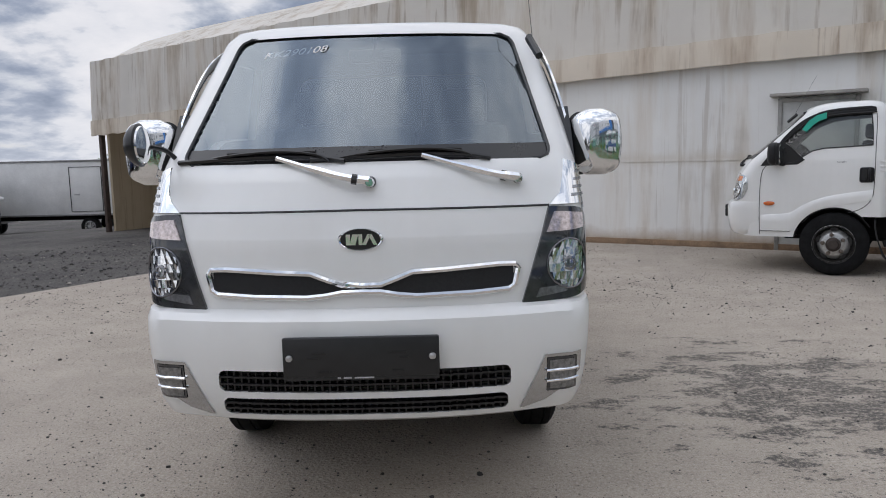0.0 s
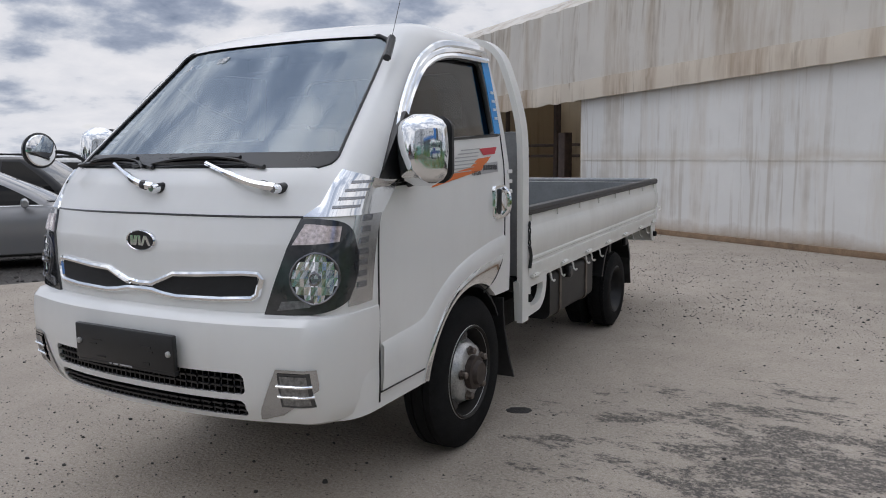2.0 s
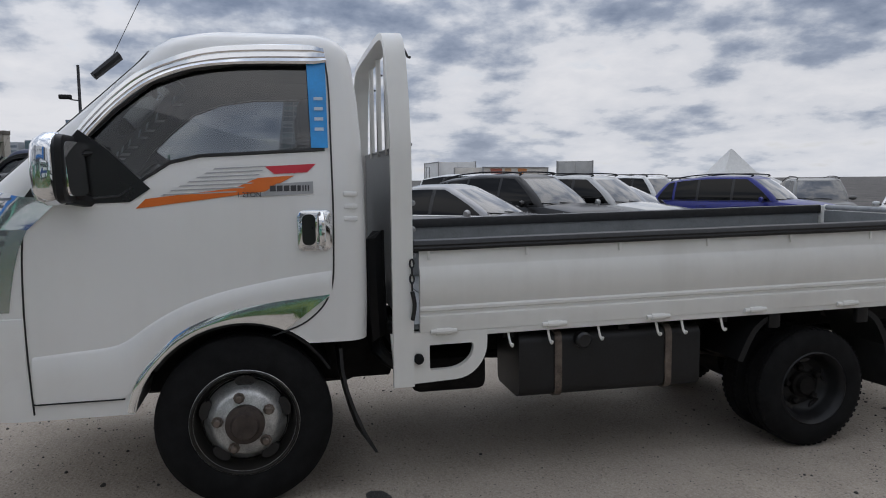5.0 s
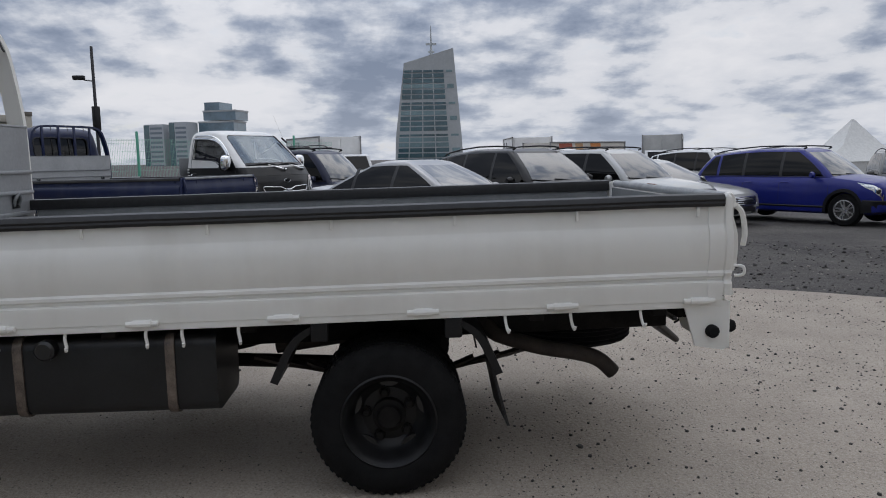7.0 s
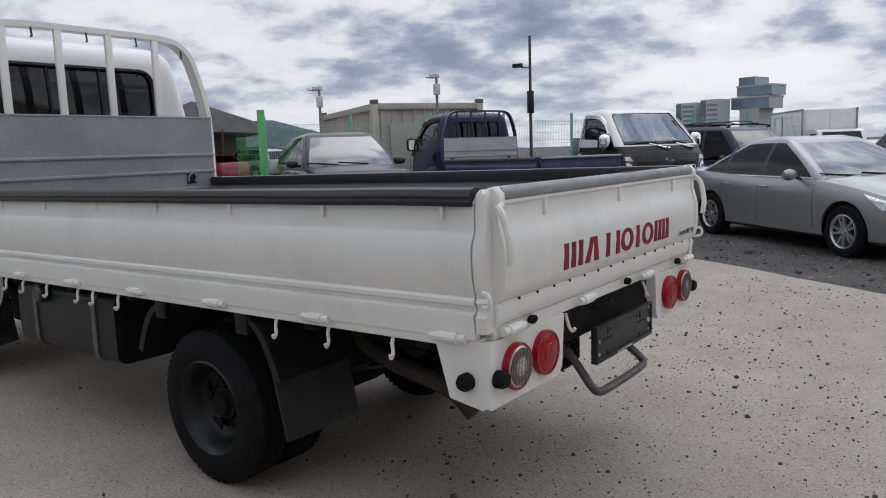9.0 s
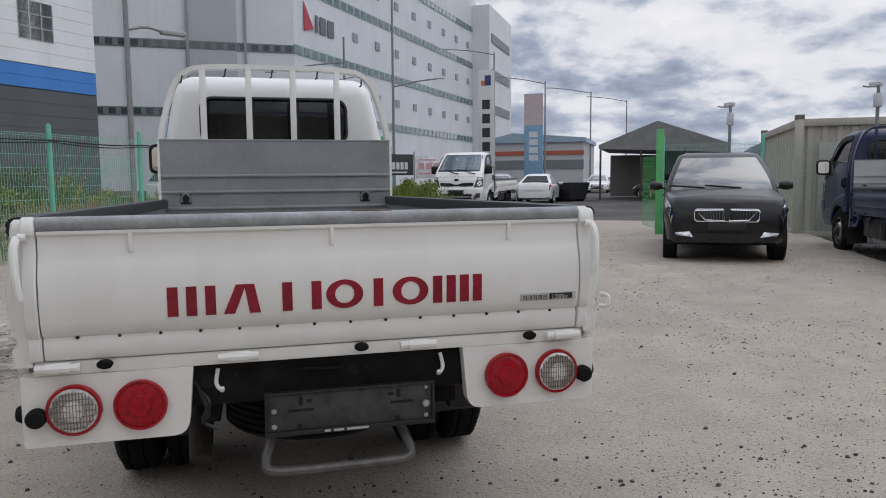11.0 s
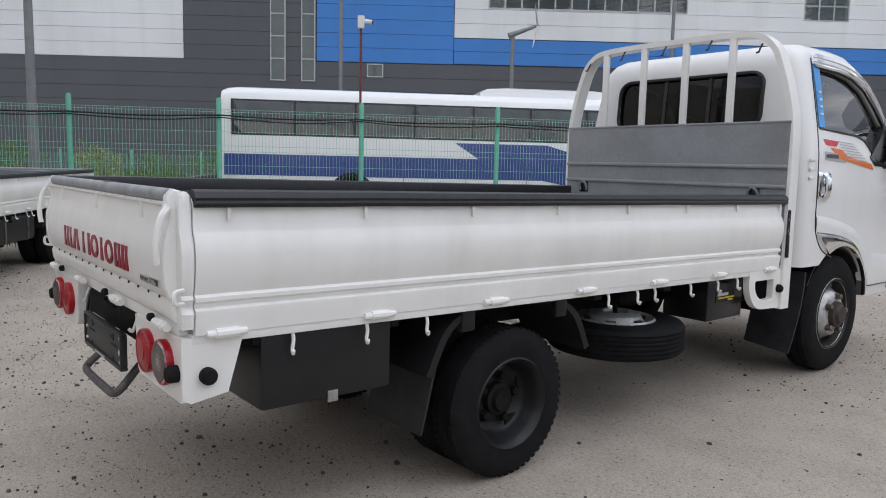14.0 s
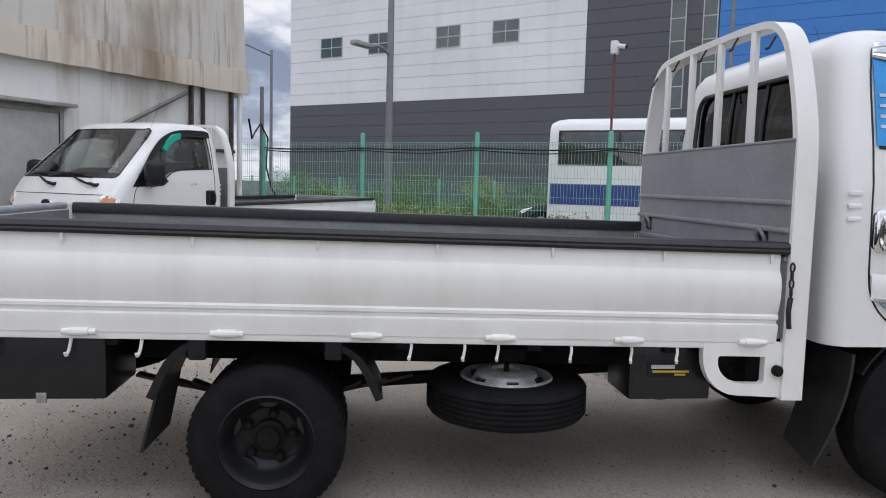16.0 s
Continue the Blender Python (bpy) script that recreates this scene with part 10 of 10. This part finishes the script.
blades("verge_grass", "patchy grass verge beyond the yard", "grass", GREEN, [(p.x, p.y, rnd.uniform(0.06, 0.22)) for p in (site(rnd.uniform(-24, -19), rnd.uniform(9, 15)) for _ in range(2500))], 0.2, 0.012, lambda x, y: -0.80)


def bush(label, at, r, h, n=2600, mat=GREEN, name="bush"):
    root = thing(name, label, "shrub", m=Matrix.Translation(at))
    bm = bmesh.new()
    for k in range(9):
        a = rnd.uniform(0, math.tau)
        q = rnd.uniform(0.3, 0.9)
        tube(bm, smooth_line([(0, 0, -0.02), (q * 0.4 * r * math.cos(a), q * 0.4 * r * math.sin(a), h * 0.4), (q * r * math.cos(a), q * r * math.sin(a), h * rnd.uniform(0.6, 0.95))], 3), [0.014] * 4 + [0.006] * 3, 5)
    tagged(part("undergrowth", bm, simple("stem_brown", (0.10, 0.07, 0.045), 0.8), root), kind="stuff")
    V, F = [], []
    lumps = [(rnd.uniform(-0.6, 0.6) * r, rnd.uniform(-0.6, 0.6) * r, rnd.uniform(0.2, 0.85) * h, rnd.uniform(0.25, 0.5) * r) for _ in range(14)]
    for _ in range(n):
        cx, cy, cz, cr = rnd.choice(lumps)
        d = Vector((rnd.gauss(0, 1), rnd.gauss(0, 1), rnd.gauss(0, 0.9))).normalized() * cr * rnd.uniform(0.4, 1.05)
        c = Vector((cx, cy, cz)) + d
        if c.z < 0.02:
            continue
        e1 = Vector((rnd.gauss(0, 1), rnd.gauss(0, 1), rnd.gauss(0, 1))).normalized()
        e2 = e1.orthogonal().normalized()
        s_ = rnd.uniform(0.025, 0.06) * (r / 0.8) ** 0.5
        k = len(V)
        V += [tuple(c - e1 * s_), tuple(c + e2 * s_ * 0.4), tuple(c + e1 * s_), tuple(c - e2 * s_ * 0.4)]
        F.append((k, k + 1, k + 2, k + 3))
    o = link("leaves", sheet_mesh("leaves", V, F, mat), root)
    tagged(o, kind="stuff")
    return root


bush("green roadside bush beside the gate", (-4.9, -15.4, -0.035), 1.05, 1.25, 6500, leaf_mat("weed_yellow_green", (0.13, 0.20, 0.04), (0.32, 0.35, 0.10)))
bush("green weedy bush by the fence foot", (-5.55, -15.9, -0.035), 0.6, 0.6, 2200)
bush("green shrub behind the shed-side fence", site(6.6, 10.9), 0.8, 1.0, 2600)
bush("green shrub behind the fence by the coach", site(8.6, 11.2), 0.7, 1.1, 2600)
bush("leafy shrub by the far tent", site(-33, 22, -0.5), 1.6, 2.6, 2200)


def conifer(label, at, h, r):
    root = thing("conifer", label, "tree", "conifers by the far hall", m=Matrix.Translation(at))
    bm = bmesh.new()
    tube(bm, [(0, 0, -0.1), (0, 0, h * 0.5), (0, 0, h)], [0.14, 0.08, 0.02], 8)
    part("trunk", bm, simple("bark", (0.09, 0.07, 0.05), 0.9, bump=0.4), root)
    V, F = [], []
    for _ in range(2400):
        t = rnd.uniform(0.08, 1.0)
        rr = r * (1 - t) ** 0.8 * (0.55 + 0.45 * math.sin(t * 40 + rnd.uniform(-0.6, 0.6))) * rnd.uniform(0.5, 1.1)
        a = rnd.uniform(0, math.tau)
        c = Vector((rr * math.cos(a), rr * math.sin(a), h * t - 0.1 * rr))
        d = Vector((math.cos(a), math.sin(a), -0.25))
        sd = Vector((-math.sin(a), math.cos(a), rnd.uniform(-0.3, 0.3)))
        s_ = rnd.uniform(0.10, 0.24)
        k = len(V)
        V += [tuple(c - d * s_), tuple(c + sd * s_ * 0.4), tuple(c + d * s_), tuple(c - sd * s_ * 0.4)]
        F.append((k, k + 1, k + 2, k + 3))
    tagged(link("crown", sheet_mesh("crown", V, F, PINE), root), kind="stuff")


def pebbles(name, label, spots, mat):
    V, F = [], []
    for x, y, s_, z in spots:
        a = rnd.uniform(0, math.tau)
        k = len(V)
        n = 5
        for i in range(n):
            q = a + math.tau * i / n
            rr = s_ * rnd.uniform(0.7, 1.2)
            V.append((x + rr * math.cos(q), y + rr * math.sin(q) * 0.85, z - 0.001))
        for i in range(n):
            q = a + math.tau * (i + 0.5) / n
            rr = s_ * rnd.uniform(0.6, 1.0)
            V.append((x + rr * math.cos(q), y + rr * math.sin(q) * 0.85, z + s_ * rnd.uniform(0.4, 0.8)))
        V.append((x, y, z + s_ * rnd.uniform(0.7, 1.0)))
        for i in range(n):
            j = (i + 1) % n
            F += [(k + i, k + j, k + n + i), (k + j, k + n + j, k + n + i), (k + n + i, k + n + j, k + 2 * n)]
    o = new(name, sheet_mesh(name, V, F, mat))
    return tagged(o, label, "gravel", kind="stuff")


DARKSTONE = leaf_mat("dark_stone", (0.035, 0.033, 0.032), (0.10, 0.092, 0.085))
PALESTONE = leaf_mat("pale_stone", (0.20, 0.18, 0.16), (0.36, 0.33, 0.29))


# rough ground behind the fence
def verge_mat():
    n = Nodes("verge_soil")
    a = n.noise(0.9, 6.0, 0.65)
    b = n.noise(14.0, 5.0, 0.7)
    col = n.mix(n.ramp(a, [(0.40, 0.0), (0.60, 1.0)]), (0.34, 0.29, 0.215), (0.115, 0.15, 0.045))
    col = n.mix(n.math("MULTIPLY", n.ramp(b, [(0.5, 0.0), (0.65, 1.0)]), 0.6), col, (0.30, 0.27, 0.21))
    n.set(color=col, rough=0.95, spec=0.1)
    n.bump(b, 0.8, 0.04)
    return n.m


def verge(u0, u1, v0, v1, z, label):
    bm = bmesh.new()
    nu, nv = 14, 60
    g = [[bm.verts.new(site(u0 + (u1 - u0) * i / nu + (0.2 * noise.noise(Vector((j * 0.5, i, 0))) if 0 < i < nu else 0), v0 + (v1 - v0) * j / nv, z + (0.05 + 0.09 * noise.noise(Vector((i * 0.8, j * 0.7, 1))) if 0 < i < nu and 0 < j < nv else 0))) for j in range(nv + 1)] for i in range(nu + 1)]
    for i in range(nu):
        for j in range(nv):
            bm.faces.new((g[i][j], g[i + 1][j], g[i + 1][j + 1], g[i][j + 1]))
    tagged(part("verge", bm, VERGE), label, "verge", kind="structure")


VERGE = verge_mat()
verge(6.0, 11.8, -10.0, 22.0, 0.004, "weedy strip of soil behind the mesh fence")
verge(17.5, 40.5, -40.0, 40.0, -0.03, "grass strip across the lane")
def scatter(u0, u1, v0, v1, n, h):
    out = []
    for _ in range(n):
        u, v = rnd.uniform(u0, u1), rnd.uniform(v0, v1)
        if noise.noise(Vector((u * 0.5, v * 0.5, 4.0))) < rnd.uniform(-0.35, 0.25):
            continue
        p = site(u, v)
        out.append((p.x, p.y, h * rnd.uniform(0.4, 1.3)))
    return out


blades("verge_weeds", "tufts of green weeds behind the mesh fence", "weeds", GREEN, scatter(6.0, 11.6, -9.5, 20.0, 12000, 0.34), 0.34, 0.012)
blades("verge_straw", "dry grass tufts behind the mesh fence", "weeds", STRAW, scatter(6.0, 11.6, -9.5, 20.0, 9000, 0.42), 0.42, 0.008)
blades("lane_grass", "long grass across the lane", "grass", GREEN, scatter(15.8, 34.0, -28.0, 29.0, 24000, 0.75), 0.75, 0.03)


def stone_spots(n, big):
    out = []
    while len(out) < n:
        x, y = rnd.uniform(-9, 8), rnd.uniform(-7, 13)
        g = noise.noise(Vector((x * 0.45, y * 0.45, 7.0))) + 0.5 * noise.noise(Vector((x * 1.7, y * 1.7, 3.0)))
        if rnd.random() > max(0.10, 0.35 + 0.9 * g):
            continue
        p = SITE.inverted() @ Vector((x, y, 0))
        if p.x < -7.35 or p.y > 12 or p.x > 14:
            continue
        out.append((x, y, big * min(3.2, rnd.lognormvariate(0, 0.45)), 0.0))
    return out


pebbles("loose_stones", "dark loose stones scattered over the concrete yard", stone_spots(6500, 0.0053), DARKSTONE)
tail_stones = []
while len(tail_stones) < 2200:
    x, y = rnd.uniform(-5.0, 2.5), rnd.uniform(5.2, 9.5)
    if noise.noise(Vector((x * 0.8, y * 0.8, 12.0))) > rnd.uniform(-0.5, 0.3) and (SITE.inverted() @ Vector((x, y, 0))).x > -7.35:
        tail_stones.append((x, y, 0.0050 * min(2.6, rnd.lognormvariate(0, 0.5)), 0.0))
pebbles("dark_pebbles", "dark pebbles strewn behind the truck", tail_stones, DARKSTONE)
pebbles("grit", "fine dark grit scattered over the concrete yard", stone_spots(42000, 0.0025), DARKSTONE)
lot_sp = []
while len(lot_sp) < 5000:
    u, v = rnd.uniform(-14, -7.3), rnd.uniform(-10, 10)
    p = site(u, v)
    lot_sp.append((p.x, p.y, 0.011 * rnd.lognormvariate(0, 0.5), lot_z(u)))
pebbles("lot_gravel", "coarse gravel loose on the dark lot", lot_sp, DARKSTONE)
pebbles("pale_gravel", "pale crushed stone loose on the dark lot", [(x + 0.31, y + 0.17, s_ * 0.8, z) for x, y, s_, z in lot_sp[:2500]], PALESTONE)


def blot(name, label, category, at, rx, ry, mat, turn=0.0):
    bm = bmesh.new()
    vs = []
    for k in range(48):
        a = math.tau * k / 48
        f = 1 + 0.22 * noise.noise(Vector((math.cos(a) * 1.6, math.sin(a) * 1.6, at[0]))) + 0.07 * noise.noise(Vector((math.cos(a) * 6, math.sin(a) * 6, 1)))
        p = Matrix.Rotation(turn, 3, "Z") @ Vector((rx * f * math.cos(a), ry * f * math.sin(a), 0))
        vs.append(p + Vector(at))
    ring_faces(bm, [[(p.x, p.y, p.z - 0.003) for p in vs], [tuple(p) for p in vs]])
    return tagged(part(name, bm, mat, smooth=0), label, category, kind="structure")


blot("oil_spot", "dark oily spot on the concrete", "stain", (0.87, 2.42, 0.002), 0.075, 0.05, simple("oil_dark", (0.030, 0.028, 0.027), 0.55, 0.0, 0.5, 60.0, bump=0.5), 0.4)
blot("puddle", "shallow puddle outside the gate", "puddle", (-2.0, -18.0, -0.030), 1.6, 0.45, simple("water_film", (0.05, 0.05, 0.048), 0.05, 0.0, 0.2, 2.0), 0.2)


# ---- things past the gate ----
def sign_disc(at):
    root = thing("road_sign", "round red and blue road sign on a thin pole", "sign", m=Matrix.Translation((at[0], at[1], -0.03)))
    bm = bmesh.new()
    tube(bm, [(0, 0, 0), (0, 0, at[2] + 0.35)], 0.03, 8)
    part("post", bm, POLE, root)
    for r, d, mt in ((0.31, 0.05, simple("sign_red", (0.45, 0.02, 0.03), 0.5)), (0.24, 0.056, simple("sign_blue", (0.02, 0.06, 0.30), 0.5))):
        bm = bmesh.new()
        lathe(bm, [(r, 0.03), (r, d)], "y", (0, 0, at[2]), 28)
        part("disc", bm, mt, root)
    bm = bmesh.new()
    box(bm, -0.24, 0.24, 0.055, 0.060, -0.03, 0.03, m=Matrix.Translation((0, 0, at[2])) @ Matrix.Rotation(radians(45), 4, "Y"))
    part("bar", bm, MATS["sign_red"], root)


sign_disc((-4.13, -25.64, 3.45))
ban = thing("banner", "black banner with orange and white lettering bars", "banner", m=Matrix.Translation((-6.0, -25.2, -0.03)) @ pose(0, 0, 0, 0, 0, 180 + 17))
bm = bmesh.new()
box(bm, -1.35, 1.35, -0.015, 0.015, 1.45, 2.42, 0.004)
cloth = part("cloth", bm, simple("banner_black", (0.040, 0.038, 0.042), 0.7, 0.0, 0.3, 4.0), ban)
for x0, x1, z0, z1, c in [(-1.0 + 0.3 * k, -0.76 + 0.3 * k, 1.72, 2.12, "o") for k in range(4)] + [(0.22 + 0.22 * k, 0.38 + 0.22 * k, 1.72, 2.05, "w") for k in range(4)] + [(-1.0, 0.0, 2.2, 2.27, "w"), (-0.9, 1.0, 1.55, 1.62, "w")]:
    bm = bmesh.new()
    box(bm, x0, x1, -0.022, -0.012, z0, z1)
    part("letter_bar", bm, simple("banner_orange", (0.60, 0.16, 0.05), 0.6) if c == "o" else simple("banner_white", (0.6, 0.6, 0.6), 0.6), cloth)
    bm = bmesh.new()
    box(bm, -x1, -x0, 0.012, 0.022, z0, z1)
    part("letter_bar", bm, simple("banner_orange", (0.60, 0.16, 0.05), 0.6) if c == "o" else simple("banner_white", (0.6, 0.6, 0.6), 0.6), cloth)
for x in (-1.4, 1.4):
    bm = bmesh.new()
    tube(bm, [(x, 0, 0), (x, 0, 2.55)], 0.03, 8)
    part("post", bm, POLE, ban)
wban = thing("banner", "white banner with faded pink lettering bars beside a black one", "banner", m=Matrix.Translation((-6.0, -25.2, -0.03)) @ pose(0, 0, 0, 0, 0, 180 + 17))
bm = bmesh.new()
box(bm, 1.48, 3.35, -0.014, 0.014, 1.30, 2.36, 0.004)
cloth = part("cloth", bm, simple("banner_pale", (0.62, 0.62, 0.62), 0.7, 0.0, 0.3, 4.0), wban)
for x0, x1, z0, z1 in [(1.62 + 0.42 * k, 1.94 + 0.42 * k, 1.72, 2.02) for k in range(4)] + [(1.62, 3.1, 1.48, 1.56), (1.62, 2.6, 2.14, 2.20)]:
    bm = bmesh.new()
    box(bm, x0, x1, -0.020, -0.011, z0, z1)
    part("letter_bar", bm, simple("banner_pink", (0.52, 0.30, 0.30), 0.7), cloth)
bm = bmesh.new()
tube(bm, [(3.40, 0, 0), (3.40, 0, 2.5)], 0.03, 8)
part("post", bm, POLE, wban)
sk = thing("skip", "black steel rubbish skip beyond the gate", "skip", m=Matrix.Translation((-16.6, -28.4, -0.035)) @ pose(0, 0, 0, 0, 0, 30))
bm = bmesh.new()
ring_faces(bm, [[(-0.7, -0.5, 0.1), (0.7, -0.5, 0.1), (0.7, 0.5, 0.1), (-0.7, 0.5, 0.1)], [(-0.95, -0.6, 1.0), (0.95, -0.6, 1.0), (0.95, 0.6, 1.0), (-0.95, 0.6, 1.0)], [(-0.88, -0.54, 1.0), (0.88, -0.54, 1.0), (0.88, 0.54, 1.0), (-0.88, 0.54, 1.0)], [(-0.66, -0.46, 0.2), (0.66, -0.46, 0.2), (0.66, 0.46, 0.2), (-0.66, 0.46, 0.2)]])
part("tub", bm, simple("skip_black", (0.02, 0.021, 0.023), 0.6, 0.2, 0.4, 6.0), sk)
for x in (-0.6, 0.6):
    bm = bmesh.new()
    box(bm, x - 0.06, x + 0.06, -0.45, 0.45, 0.0, 0.11, 0.01)
    part("skid", bm, FRAME, sk)
car("sedan", "pale silver sedan behind the small truck", "car", SEDAN, PALECAR, Matrix.Translation((-11.4, -25.4, -0.035)) @ pose(0, 0, 0, 0, 0, 160), group="")
for x, y, h, r in ((21.5, 32.5, 3.6, 1.1), (23.5, 33.5, 4.4, 1.3), (26.0, 33.5, 3.8, 1.2), (28.5, 36.0, 4.6, 1.4)):
    conifer("dark conifer beside the far hall", (x, y, 0), h, r)
# a used tyre lying by the gate post
ty = thing("old_tyre", "old black tyre lying by the gate", "tyre", m=Matrix.Translation((-4.1, -13.9, -0.03)))
bm = bmesh.new()
lathe(bm, [(0.19, 0.02), (0.27, 0.0), (0.31, 0.03), (0.31, 0.16), (0.27, 0.19), (0.19, 0.17), (0.19, 0.02)], "z", (0, 0, 0), 32, False)
part("casing", bm, RUBBER, ty)
# crumpled bags and a cable lying in the weeds behind the gate leaf
for x, y, sx, sy, sz in ((-1.22, -15.0, 0.34, 0.22, 0.15), (-1.75, -15.6, 0.30, 0.20, 0.22)):
    bag = thing("plastic_bag", "crumpled dirty white bag lying in the weeds", "bag", "bags in the weeds", m=Matrix.Translation((x, y, -0.04)) @ pose(0, 0, 0, 0, 0, 40 * x))
    bm = bmesh.new()
    bmesh.ops.create_icosphere(bm, subdivisions=4, radius=1.0)
    for v in bm.verts:
        d = 0.78 + 0.30 * noise.noise(v.co * 2.1 + Vector((x, y, 0))) + 0.12 * noise.noise(v.co * 6.0)
        v.co = Vector((v.co.x * sx * d, v.co.y * sy * d, max(v.co.z * sz * d + sz * 0.55, 0.0)))
    part("sack", bm, simple("bag_white", (0.50, 0.50, 0.49), 0.6, 0.0, 0.35, 9.0), bag)
cab = thing("loose_cable", "black cable lying loose in the weeds", "cable", m=Matrix.Translation((0, 0, 0)))
bm = bmesh.new()
tube(bm, smooth_line([(-1.05, -14.7, 0.42), (-1.25, -14.75, 0.22), (-1.5, -14.6, 0.05), (-1.9, -14.5, 0.0), (-2.5, -14.55, 0.0), (-3.1, -14.4, 0.02)], 6), 0.018, 6)
part("sheath", bm, RUBBER, cab)

WEEDY = leaf_mat("weed_yellow_green", (0.13, 0.20, 0.04), (0.32, 0.35, 0.10))
for u, v, r, h in ((7.4, 8.9, 0.6, 0.95), (8.3, 7.6, 0.7, 0.8), (9.2, 6.3, 0.7, 0.8), (7.2, 4.6, 0.55, 0.55), (8.6, 3.0, 0.6, 0.55), (7.4, 10.3, 0.6, 0.75), (9.8, 9.4, 0.8, 0.9), (8.8, 12.2, 0.8, 0.9), (10.2, 4.6, 0.7, 0.6), (7.0, 1.2, 0.5, 0.45)):
    bush("yellow-green weeds on the rough verge", site(u, v), r, h, 1800, WEEDY if (u * 10) % 3 > 1 else GREEN)
for u, v, r, h in ((16.6, 3.0, 1.0, 0.9), (17.0, 7.0, 1.0, 1.0), (16.4, 11.0, 1.0, 0.9), (16.8, 14.5, 1.1, 1.0), (17.0, -8.0, 1.0, 0.9), (17.4, -12.0, 1.1, 1.0), (17.0, 18.0, 1.1, 1.1), (16.8, -16.0, 1.0, 0.9), (17.2, 22.0, 1.1, 1.1)):
    bush("green shrub beside the far fence", site(u, v), r, h, 1600, GREEN if v > 5 else WEEDY)
box_truck("small white truck standing far down the lane", Matrix.Translation((4.6, -29.0, -0.035)) @ pose(0, 0, 0, 0, 0, 120), 2.4, 1.6, 0.75, 1.35)
for k in range(20):
    v = -25.0 + 2.7 * k
    bush("clipped green hedge shrub before the warehouse", site(27.0 + 0.6 * math.sin(k * 2.3), v, -0.03), 1.5, 1.75 + 0.25 * math.sin(k * 1.7), 1700, GREEN if k % 3 else WEEDY, "hedge_shrub")
car("crossover", "white crossover parked before the box truck", "car", SUV, WHITECAR, Matrix.Translation((-14.5, 20.35, -0.62)) @ pose(0, 0, 0, 0, 0, 37), group=far)
